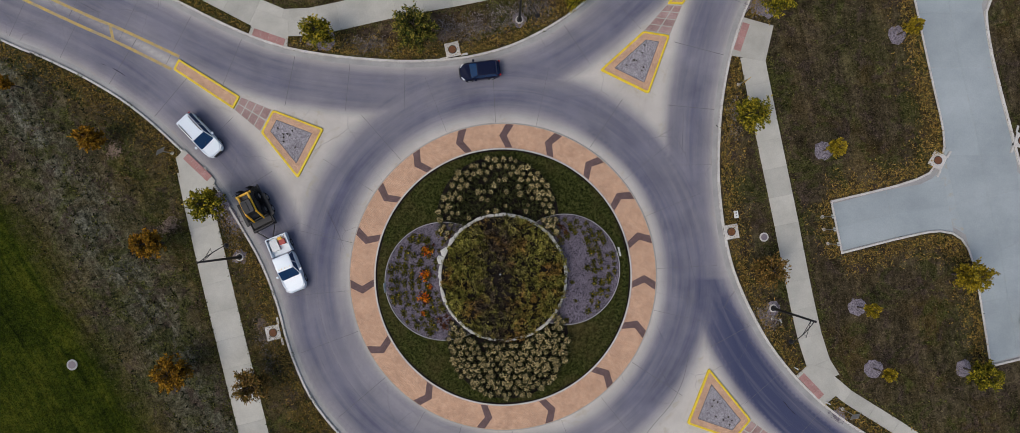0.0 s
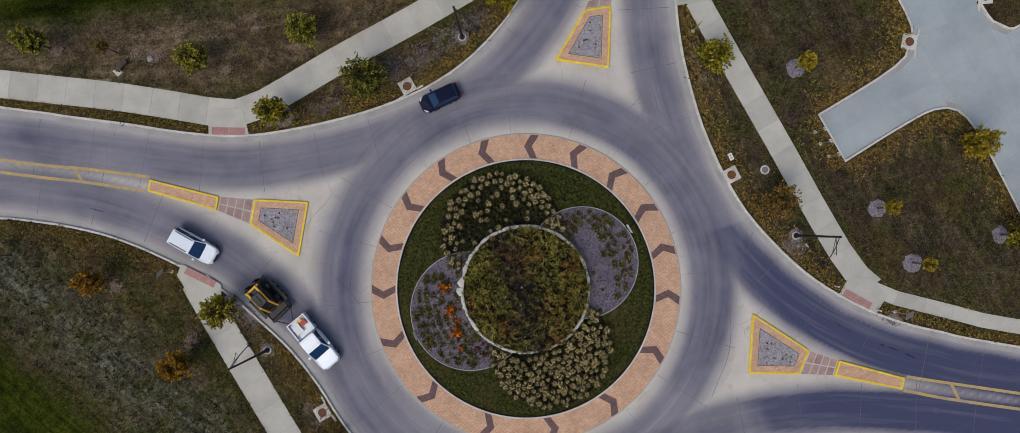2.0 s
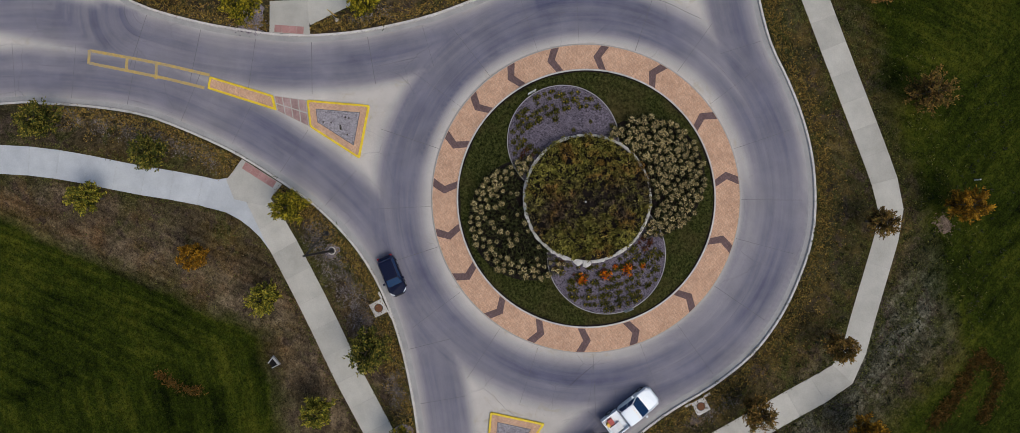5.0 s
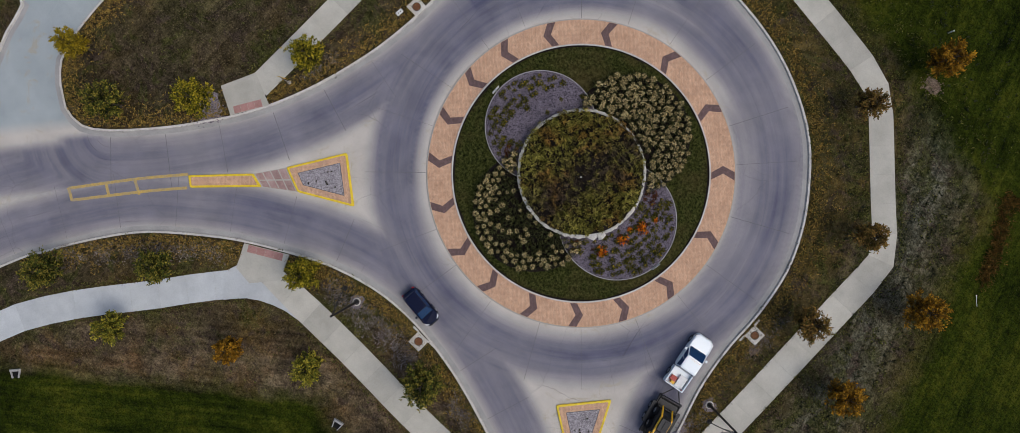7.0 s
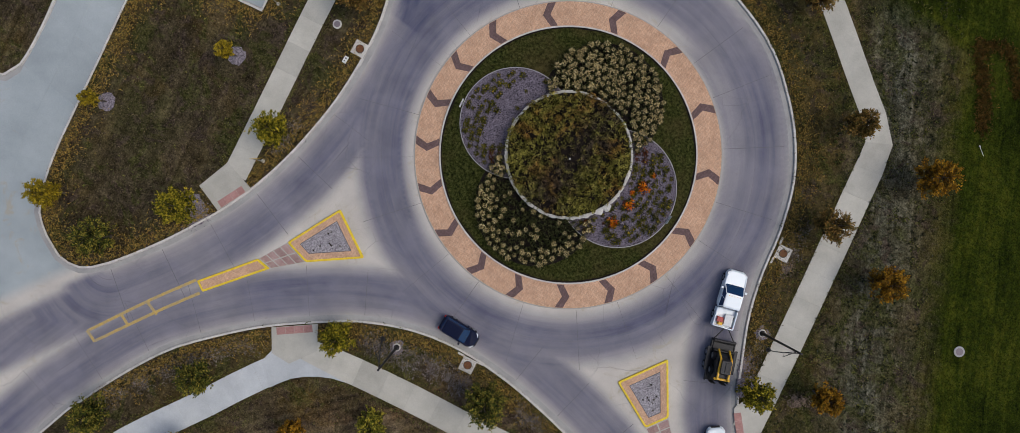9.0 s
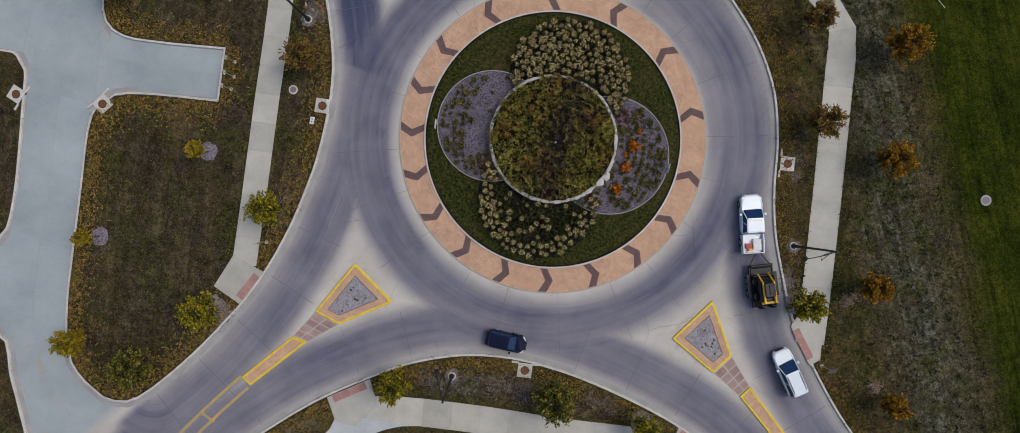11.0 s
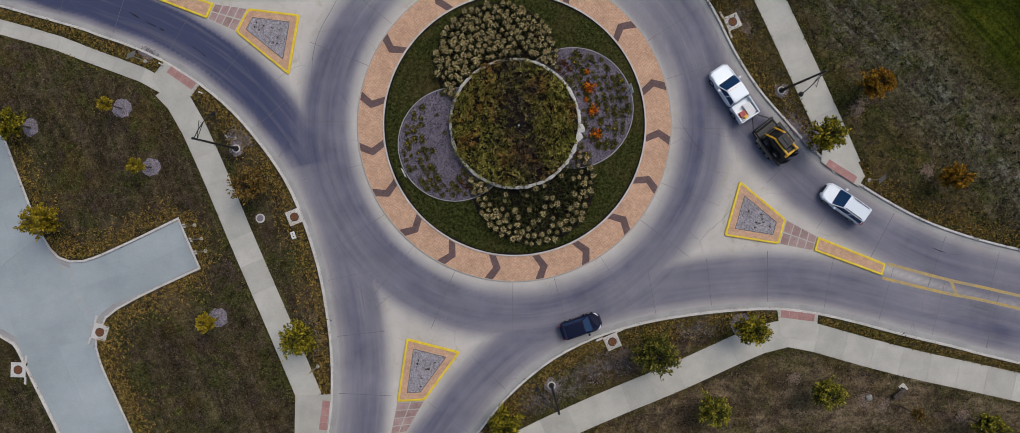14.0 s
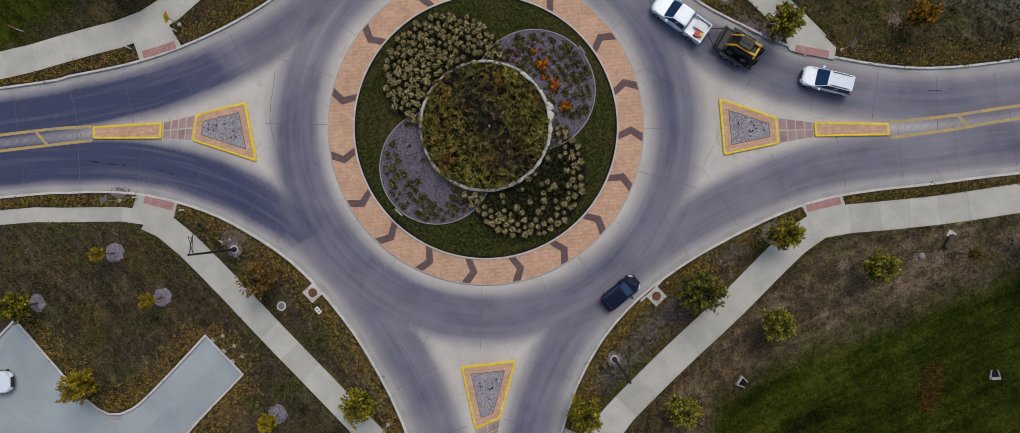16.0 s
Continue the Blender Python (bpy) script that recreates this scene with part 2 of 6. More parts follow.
def make_lawn():
    k = Mat("island_lawn", 0.95)
    fine = k.noise(4.5, 5, 0.8)
    col = k.ramp(fine, (0.38, (0.007, 0.009, 0.003)), (0.5, (0.032, 0.037, 0.009)), (0.66, (0.085, 0.085, 0.026)))
    dry = k.ramp(fine, (0.30, (0.022, 0.018, 0.006)), (0.72, (0.10, 0.078, 0.030)))
    col = k.mix(k.ramp(k.noise(0.22, 4, 0.6), (0.46, 0.0), (0.64, 0.8)), col, dry)
    r = k.math("SQRT", k.math("ADD", k.math("MULTIPLY", k.xyz()[0], k.xyz()[0]), k.math("MULTIPLY", k.xyz()[1], k.xyz()[1])))
    swath = k.math("SINE", k.math("MULTIPLY", k.math("ADD", r, k.math("MULTIPLY", k.noise(0.4, 2), 0.4)), 7.5))
    col = k.mix(0.35, col, k.ramp(k.math("ADD", k.math("MULTIPLY", swath, 0.5), 0.5), (0.1, 0.5), (0.9, 1.0)), "MULTIPLY")
    k.color(col).bump(fine, 0.06, 0.9)
    return k.m


def make_mulch(name, dark, light):
    k = Mat(name, 0.95)
    chip = k.cells(15.0, out="Color")
    bw = k.t.nodes.new("ShaderNodeRGBToBW")
    k.put(bw.inputs[0], chip)
    col = k.ramp(bw.outputs[0], (0.1, dark), (0.6, light), (1.0, tuple(min(1, c * 1.5) for c in light)))
    col = k.mix(0.5, col, k.ramp(k.noise(0.9, 5, 0.7), (0.3, 0.45), (0.7, 1.0)), "MULTIPLY")
    k.color(col).bump(k.cells(14.0), 0.04, 0.9)
    return k.m


def make_paver(name, a, b, joint):
    """Small clay pavers, run-together in tone, with fine sunk joints."""
    k = Mat(name, 0.85)
    n = k.t.nodes.new("ShaderNodeTexBrick")
    k.put(n.inputs["Vector"], k.stretch(1, 1, 1, 0.6))
    for key, value in (("Scale", 1.0), ("Mortar Size", 0.008), ("Brick Width", 0.22), ("Row Height", 0.11)):
        n.inputs[key].default_value = value
    k.put(n.inputs["Color1"], a)
    k.put(n.inputs["Color2"], b)
    k.put(n.inputs["Mortar"], joint)
    col = k.mix(0.45, n.outputs[0], k.ramp(k.noise(2.2, 6, 0.8), (0.32, 0.45), (0.66, 1.0)), "MULTIPLY")
    col = k.mix(0.42, col, k.ramp(k.noise(7.0, 3, 0.8), (0.36, 0.45), (0.45, 1.0)), "MULTIPLY")
    col = k.mix(0.3, col, k.ramp(k.noise(0.5, 4, 0.6), (0.35, 0.6), (0.6, 1.0)), "MULTIPLY")
    k.color(col).bump(n.outputs["Fac"], -0.006, 0.6)
    return k.m


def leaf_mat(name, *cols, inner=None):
    """Leaves in several tones; inner is darker, shade painted into the crown's middle."""
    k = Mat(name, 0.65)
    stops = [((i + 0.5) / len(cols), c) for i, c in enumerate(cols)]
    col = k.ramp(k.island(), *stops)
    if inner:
        col = k.mix(k.ramp(k.attr("unshaded"), (0.12, 0.0), (0.50, 1.0)), inner, col)
    # dark noise blotches paint shade between the leaves
    col = k.mix(0.75, col, k.ramp(k.noise(3.2, 3, 0.7), (0.36, 0.22), (0.62, 1.0)), "MULTIPLY")
    k.color(col)
    k.b.inputs["Specular IOR Level"].default_value = 0.04
    return k.m


def plain(name, col, rough=0.5, metal=0.0, grain=6.0, spread=0.25):
    k = Mat(name, rough, metal)
    k.color(k.mix(spread, col, k.ramp(k.noise(grain, 4, 0.7), (0.3, 0.35), (0.7, 1.0)), "MULTIPLY"))
    return k.m


M_ROAD = make_concrete_road()
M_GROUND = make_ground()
M_LAWN = make_lawn()
M_WALK = two_scale("walk_concrete", (0.49, 0.465, 0.40), (0.64, 0.61, 0.53), 0.5, 11, 0.86, 0.003, 0.26, 0.2)
M_WALK_NEW = two_scale("newer_walk_concrete", (0.50, 0.52, 0.53), (0.64, 0.66, 0.66), 0.5, 11, 0.86, 0.003, 0.2, 0.2)
M_DRIVE = two_scale("drive_concrete", (0.32, 0.36, 0.37), (0.45, 0.49, 0.495), 0.22, 9, 0.86, 0.003, 0.12, 0.16)
M_GUTTER = two_scale("gutter_concrete", (0.33, 0.32, 0.31), (0.46, 0.445, 0.42), 0.6, 12, 0.86, 0.003, 0.0, 0.25)
M_CURB = two_scale("curb_concrete", (0.58, 0.54, 0.49), (0.80, 0.76, 0.70), 1.2, 14, 0.8, 0.004)
M_JOINT = plain("joint_sealant", (0.15, 0.145, 0.15), 0.9)
M_BEDDING = plain("joint_bedding", (0.42, 0.40, 0.355), 0.9)
M_YELLOW = two_scale("yellow_paint", (0.78, 0.52, 0.015), (0.98, 0.74, 0.04), 2.2, 12, 0.6, 0.003, 0.0, 0.3)
M_LINE = two_scale("faded_yellow_line", (0.40, 0.335, 0.22), (0.72, 0.47, 0.08), 1.6, 7, 0.75, 0.002)
M_TAN = make_paver("tan_paver", (0.67, 0.40, 0.25), (0.76, 0.49, 0.325), (0.50, 0.305, 0.20))
M_CHEVRON = make_paver("brown_paver", (0.165, 0.105, 0.10), (0.205, 0.135, 0.125), (0.12, 0.08, 0.08))
M_RED = two_scale("red_paver", (0.46, 0.235, 0.205), (0.60, 0.345, 0.31), 1.3, 10, 0.85, 0.004, 0.25)
M_FADED = two_scale("faded_red_paver", (0.42, 0.26, 0.235), (0.60, 0.43, 0.39), 1.1, 8, 0.85, 0.004, 0.35)
M_GRAVEL = make_mulch("grey_mulch", (0.185, 0.168, 0.180), (0.40, 0.370, 0.385))
M_BED = make_mulch("bed_mulch", (0.040, 0.034, 0.043), (0.180, 0.154, 0.186))
M_IRON = plain("rusty_iron", (0.20, 0.075, 0.03), 0.8, 0.2, 9, 0.5)
M_BLACK = plain("black_steel", (0.012, 0.012, 0.014), 0.45, 0.3)
M_STEEL = plain("galvanised_steel", (0.42, 0.42, 0.42), 0.45, 0.8)
M_STONE = two_scale("limestone", (0.55, 0.53, 0.48), (0.86, 0.83, 0.77), 1.5, 9, 0.85, 0.02, 0.25)


# ---- mesh helpers ----
def part(name, bm, material, parent=None, label=""):
    me = bpy.data.meshes.new(name)
    bm.to_mesh(me)
    bm.free()
    for m in material if isinstance(material, (list, tuple)) else [material]:
        me.materials.append(m)
    ob = new(name, me)
    if parent:
        ob.parent = parent
    return tagged(ob, label)


def share(name, me, parent, m):
    ob = new(name, me)
    ob.parent, ob.matrix_basis = parent, m
    return ob


def thing(name, label, category, m=None, group="", kind=""):
    ob = new(name)
    ob.empty_display_size = 0.2
    if m:
        ob.matrix_basis = m
    return tagged(ob, label, category, group, kind)


def prism(bm, poly, z0, z1, inset=0.0, mat=0):
    """A slab on a plan outline; inset softens its upper edge."""
    area = sum(a[0] * b[1] - b[0] * a[1] for a, b in zip(poly, [*poly[1:], poly[0]]))
    poly = list(poly) if area > 0 else list(poly)[::-1]
    n = len(poly)
    low = [bm.verts.new((x, y, z0)) for x, y in poly]
    if inset:
        ins = offset(poly, inset, True)
        mid = [bm.verts.new((x, y, z1 - inset)) for x, y in poly]
        top = [bm.verts.new((x, y, z1)) for x, y in ins]
        rings = [low, mid, top]
    else:
        rings = [low, [bm.verts.new((x, y, z1)) for x, y in poly]]
    faces = []
    for a, b in zip(rings, rings[1:]):
        faces += [bm.faces.new((a[i], a[(i + 1) % n], b[(i + 1) % n], b[i])) for i in range(n)]
    faces.append(bm.faces.new(rings[-1]))
    for f in faces:
        f.material_index = mat
    return faces


def offset(poly, d, closed=False):
    """The outline or line moved d to its left."""
    out, n = [], len(poly)
    for i, p in enumerate(poly):
        a = poly[i - 1] if i or closed else None
        b = poly[(i + 1) % n] if i < n - 1 or closed else None
        ns = []
        for u, v in ((a, p), (p, b)):
            if u is not None and v is not None:
                l = math.hypot(v[0] - u[0], v[1] - u[1]) or 1e-9
                ns.append((-(v[1] - u[1]) / l, (v[0] - u[0]) / l))
        mx, my = sum(k[0] for k in ns) / len(ns), sum(k[1] for k in ns) / len(ns)
        q = max(mx * mx + my * my, 0.18)
        out.append((p[0] + d * mx / q, p[1] + d * my / q))
    return out


def smooth(points, step=1.0):
    """A flowing line through the points."""
    P = [Vector((*p, 0)) for p in points]
    P = [2 * P[0] - P[1], *P, 2 * P[-1] - P[-2]]
    out = []
    for a, b, c, d in zip(P, P[1:], P[2:], P[3:]):
        n = max(1, int((c - b).length / step))
        for i in range(n):
            t = i / n
            q = 0.5 * (2 * b + (c - a) * t + (2 * a - 5 * b + 4 * c - d) * t * t + (3 * b - a - 3 * c + d) * t ** 3)
            out.append((q.x, q.y))
    return [*out, tuple(points[-1])]


def even(line, step):
    """The line cut into steps of one length: (point, direction)."""
    out, carry = [], 0.0
    for a, b in zip(line, line[1:]):
        l = math.hypot(b[0] - a[0], b[1] - a[1])
        u = ((b[0] - a[0]) / l, (b[1] - a[1]) / l) if l else (1, 0)
        s = carry
        while s < l:
            out.append(((a[0] + u[0] * s, a[1] + u[1] * s), u))
            s += step
        carry = s - l
    return out


def sweep(bm, line, profile, closed=False):
    """A profile of (distance to the left, height) carried along a line."""
    rails = [[bm.verts.new((x, y, h)) for x, y in offset(line, d, closed)] for d, h in profile]
    n = len(line)
    for a, b in zip(rails, rails[1:]):
        for i in range(n if closed else n - 1):
            j = (i + 1) % n
            bm.faces.new((a[i], a[j], b[j], b[i]))
    bmesh.ops.recalc_face_normals(bm, faces=bm.faces)


def circle(r, n=48, cx=0.0, cy=0.0, start=0.0):
    return [(cx + r * math.cos(start + i * math.tau / n), cy + r * math.sin(start + i * math.tau / n)) for i in range(n)]


def disc(bm, r, z0, z1, n=24, inset=0.0, cx=0.0, cy=0.0):
    return prism(bm, circle(r, n, cx, cy), z0, z1, inset)


def tube(bm, a, b, r0, r1, n=8):
    a, b = Vector(a), Vector(b)
    q = (b - a).to_track_quat("Z", "Y")
    ra = [bm.verts.new(a + q @ Vector((r0 * math.cos(i * math.tau / n), r0 * math.sin(i * math.tau / n), 0))) for i in range(n)]
    rb = [bm.verts.new(b + q @ Vector((r1 * math.cos(i * math.tau / n), r1 * math.sin(i * math.tau / n), 0))) for i in range(n)]
    for i in range(n):
        bm.faces.new((ra[i], ra[(i + 1) % n], rb[(i + 1) % n], rb[i]))
    bm.faces.new(rb)
    bm.faces.new(ra[::-1])


def box(bm, x0, x1, y0, y1, z0, z1, bevel=0.0):
    prism(bm, [(x0, y0), (x1, y0), (x1, y1), (x0, y1)], z0, z1, bevel)


# ---- the plan: kerb lines of the three legs and the drive ----
G = 0.13  # turf and pavement stand this high over the carriageway
KERB_NW = smooth([(-300, 149), (-130, 70), (-60, 38.2), (-35.8, 27.0), (-32.5, 25.4), (-27.6, 23.1), (-24.2, 21.4), (-20.8, 19.9), (-17.7, 18.95), (-14, 18.35),
                  (-10, 18.0), (-6.8, 17.95), (-2.9, 18.3), (0.9, 19.35), (4.5, 21.2), (7.4, 23.4), (11.5, 27.2), (15.1, 31.6), (16.7, 34.1),
                  (18.2, 37.5), (19.5, 41.3), (20.7, 46.1), (26, 75), (36, 130), (66, 300)])
KERB_N = smooth([(78, 300), (47, 130), (37, 75), (32, 46), (32.6, 40), (34.5, 36.5), (36.4, 33.6), (37.6, 31.2), (39.3, 30.6), (45, 32.2), (58, 36.5)])
KERB_E2 = smooth([(60, 29.2), (47, 25.8), (42.9, 24.8), (41.2, 23.9), (40.6, 22.3), (41.1, 18.5), (42.7, 12.1), (43.5, 9.2), (44.6, 8.2), (47, 8.4), (60, 11.5)])
KERB_E3 = [(60, -2.9), (41.0, -7.4)]
KERB_DRIVE = (smooth([(41.0, -7.4), (40.2, -2.2), (39.6, 1.1), (38.6, 3.2), (36.7, 3.9), (33.5, 3.35), (28.5, 2.1)]) +
              smooth([(27.65, 6.2), (33.2, 7.55), (35.9, 8.6), (37.0, 10.1), (37.1, 12.2), (35.9, 17.8), (34.7, 23.5), (34.0, 26.5), (33.0, 29.5),
                      (32.0, 31.2), (30.3, 32.4), (28.5, 33.1), (26.4, 32.8), (24.7, 31), (22.4, 27.1), (20.8, 23.7), (19.7, 21), (18.9, 18.2), (18.4, 15.6),
                      (18.1, 13), (17.95, 9.5), (18.05, 7), (18.45, 3.7), (19.2, 0.5), (20.5, -2.6), (22.2, -5.7), (24.4, -8.5), (27.0, -11),
                      (29.2, -12.6), (31.4, -13.9), (35.9, -16.4), (60, -28.5), (130, -63), (300, -147)]))
KERB_SW = smooth([(300, -157), (130, -72), (60, -37.6), (31, -23.7), (26.2, -21.7), (21.5, -19.9), (17.5, -18.85), (13, -18.2), (8.6, -18.1), (5, -18.7), (1.5, -19.05),
                  (-2, -18.9), (-5.5, -18.15), (-8.2, -17.1), (-10.8, -15.4), (-13.5, -13.1), (-16, -9.9), (-17.7, -6), (-18.7, -2.4), (-20, 1.0),
                  (-21.6, 3.9), (-24.1, 7.8), (-27.6, 11.4), (-31, 14.3), (-34.5, 16.5), (-38.6, 18.5), (-42.2, 20.0), (-60, 28.3), (-130, 60), (-300, 139)])
KERB_EAST = KERB_DRIVE[[i for i, p in enumerate(KERB_DRIVE) if p[0] < 25.2 and p[1] > 25][0]:]
# the lane's edge where it runs on past the mouth of the drive
PAST_MOUTH = smooth([(19.7, 21), (20.8, 23.7), (22.4, 27.1), (24.6, 31), (27.3, 36), (29.8, 41), (32, 46), (37, 75), (47, 130)])
# the carriageway's outline, counter-clockwise seen from the turf side
LOOP = KERB_NW + KERB_N + KERB_E2 + KERB_E3[:1] + KERB_DRIVE + KERB_SW


def inside(px, py, loop):
    hit = np.zeros(px.shape, bool)
    for (x0, y0), (x1, y1) in zip(loop, loop[1:] + loop[:1]):
        if y0 != y1:
            hit ^= ((y0 > py) != (y1 > py)) & (px < (x1 - x0) * (py - y0) / (y1 - y0) + x0)
    return hit


def distance(px, py, line):
    best = np.full(px.shape, 1e9)
    for (x0, y0), (x1, y1) in zip(line, line[1:]):
        dx, dy = x1 - x0, y1 - y0
        t = np.clip(((px - x0) * dx + (py - y0) * dy) / (dx * dx + dy * dy + 1e-9), 0, 1)
        best = np.minimum(best, np.hypot(px - x0 - t * dx, py - y0 - t * dy))
    return best


def band(d, lo, hi, soft):
    s = lambda v: np.clip(v, 0, 1) ** 2 * (3 - 2 * np.clip(v, 0, 1))
    return s((d - lo) / soft + 0.5) * (1 - s((d - hi) / soft + 0.5))


# ---- ground: one sheet to the horizon, cut out where the carriageway lies ----
def build_ground():
    bm = bmesh.new()
    edges = []
    for loop in ([(-1500, -1500), (1500, -1500), (1500, 1500), (-1500, 1500)], LOOP):
        vs = [bm.verts.new((x, y, G)) for x, y in loop]
        edges += [bm.edges.new((a, b)) for a, b in zip(vs, vs[1:] + vs[:1])]
    bmesh.ops.triangle_fill(bm, use_beauty=True, edges=edges)
    bmesh.ops.recalc_face_normals(bm, faces=bm.faces)
    if sum(f.normal.z for f in bm.faces) < 0:
        bmesh.ops.reverse_faces(bm, faces=bm.faces)
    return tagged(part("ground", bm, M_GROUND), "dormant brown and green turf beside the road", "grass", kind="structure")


def build_road():
    """Concrete carriageway; the darker tyre lanes follow the kerbs and the ring."""
    near = [p for p in KERB_NW + KERB_SW if abs(p[0]) < 90 and abs(p[1]) < 90]
    verts, faces, wears, gaps, newers = [], [], [], [], []
    for lo, hi, step in ((-66, 66, 0.33), (-300, 300, 6.0)):
        n = int((hi - lo) / step) + 1
        gx, gy = np.meshgrid(np.linspace(lo, hi, n), np.linspace(lo, hi, n), indexing="ij")
        cx, cy = (gx[:-1, :-1] + gx[1:, 1:]) / 2, (gy[:-1, :-1] + gy[1:, 1:]) / 2
        keep = inside(cx, cy, LOOP)
        for line in (KERB_NW, KERB_N, KERB_E2, KERB_DRIVE, KERB_SW):
            keep |= distance(cx, cy, line) < step * 0.75
        if step > 1.0:
            keep &= ~((abs(cx) < 66) & (abs(cy) < 66))
        else:
            keep &= np.hypot(cx, cy) > 12.3
        used = np.zeros(gx.shape, bool)
        for dx in (0, 1):
            for dy in (0, 1):
                used[dx:n - 1 + dx, dy:n - 1 + dy] |= keep
        index = np.full(gx.shape, -1)
        index[used] = np.arange(used.sum()) + len(verts)
        ux, uy = gx[used], gy[used]
        d = np.minimum(np.minimum(distance(ux, uy, KERB_NW), distance(ux, uy, KERB_SW)), distance(ux, uy, KERB_EAST))
        r = np.hypot(ux, uy)
        hump = lambda v, at, s: np.exp(-((v - at) / s) ** 2)
        ang = np.degrees(np.arctan2(uy, ux)) % 360
        quiet = band(ang, 205, 318, 40)
        south_east = band(ang, 300, 372, 30)
        lane = band(d, 0.4, 4.5, 1.4) * (0.68 + 0.16 * hump(d, 1.9, 0.9) + 0.14 * hump(d, 3.4, 0.9) + 0.26 * south_east * np.clip((ux - 13) / 9, 0, 1))
        ring = band(r, 13.5, 17.6, 1.9) * (0.66 + 0.22 * hump(r, 14.9, 1.0) + 0.12 * hump(r, 16.4, 0.9)) * (1 - 0.12 * quiet)
        ring *= 1 + 0.25 * band((ang + 60) % 360, 20, 125, 40)
        west_bend = band(ang, 178, 268, 40)
        ring = np.maximum(ring, 0.66 * west_bend * band(r, 12.9, 21, 0.9) * band(d, 0.2, 9, 0.5))
        past = np.interp(uy, [p[1] for p in PAST_MOUTH], [p[0] for p in PAST_MOUTH])
        side = np.clip((past - ux) / 0.8 + 0.5, 0, 1)
        lane = np.where(uy > 29, np.maximum(lane * side, band(distance(ux, uy, PAST_MOUTH), 0.4, 4.5, 1.4) * 0.8 * side * (uy > 29)), lane)
        leg = np.minimum(distance(ux, uy, [p for p in KERB_SW if 4 < p[0] < 90]), 99)
        lane = np.maximum(lane, band(leg, 0.5, 4.4, 1.3) * 0.98 * np.clip((ux - 6) / 10, 0, 1))
        wear = np.maximum(lane, np.minimum(ring, 0.88))
        wear *= np.where((uy > -8) & (uy < 60), np.clip((np.where(uy < 25, 28.5, past) + 2.5 - ux) / 2.5, 0.12, 1), 1)
        verts += [(x, y, 0.0) for x, y in zip(ux, uy)]
        wears += list(wear)
        gaps += list(d)
        newers += list(np.clip((ux - np.maximum(past, 24.6) - 0.6) / 1.2, 0, 1) * (uy > -9.5) * (uy < 60))
        for i, j in zip(*np.nonzero(keep)):
            faces.append((index[i, j], index[i + 1, j], index[i + 1, j + 1], index[i, j + 1]))
    me = bpy.data.meshes.new("road")
    me.from_pydata(verts, [], [tuple(int(v) for v in f) for f in faces])
    me.attributes.new("wear", "FLOAT", "POINT").data.foreach_set("value", np.array(wears, np.float32))
    me.attributes.new("across", "FLOAT", "POINT").data.foreach_set("value", np.array(gaps, np.float32))
    me.attributes.new("newer", "FLOAT", "POINT").data.foreach_set("value", np.array(newers, np.float32))
    me.materials.append(M_ROAD)
    return tagged(new("road", me), "pale concrete roundabout road with dark tyre lanes", "road", kind="structure")


build_ground()
road = build_road()


def build_kerb(name, line, left=True):
    s = 1 if left else -1
    bm = bmesh.new()
    sweep(bm, line, [(s * -0.004, 0.0), (s * 0.0, 0.12), (s * 0.03, G + 0.03), (s * 0.19, G + 0.03), (s * 0.2, G - 0.02)])
    kerb = tagged(part(name, bm, M_CURB), "pale concrete kerb along the road edge", "kerb", kind="structure")
    bm = bmesh.new()
    sweep(bm, line, [(s * -0.42, 0.003), (s * -0.41, 0.008), (s * 0.0, 0.006)])
    part("gutter", bm, M_GUTTER, kerb)
    return kerb


cut = lambda line: [p for p in line if abs(p[0]) < 140 and abs(p[1]) < 140]
build_kerb("kerb_1", cut(KERB_NW))
build_kerb("kerb_2", cut(KERB_SW))
build_kerb("kerb_3", cut(KERB_DRIVE))
build_kerb("kerb_4", cut(KERB_E2))
build_kerb("kerb_5", cut(KERB_N))
build_kerb("kerb_6", KERB_E3)


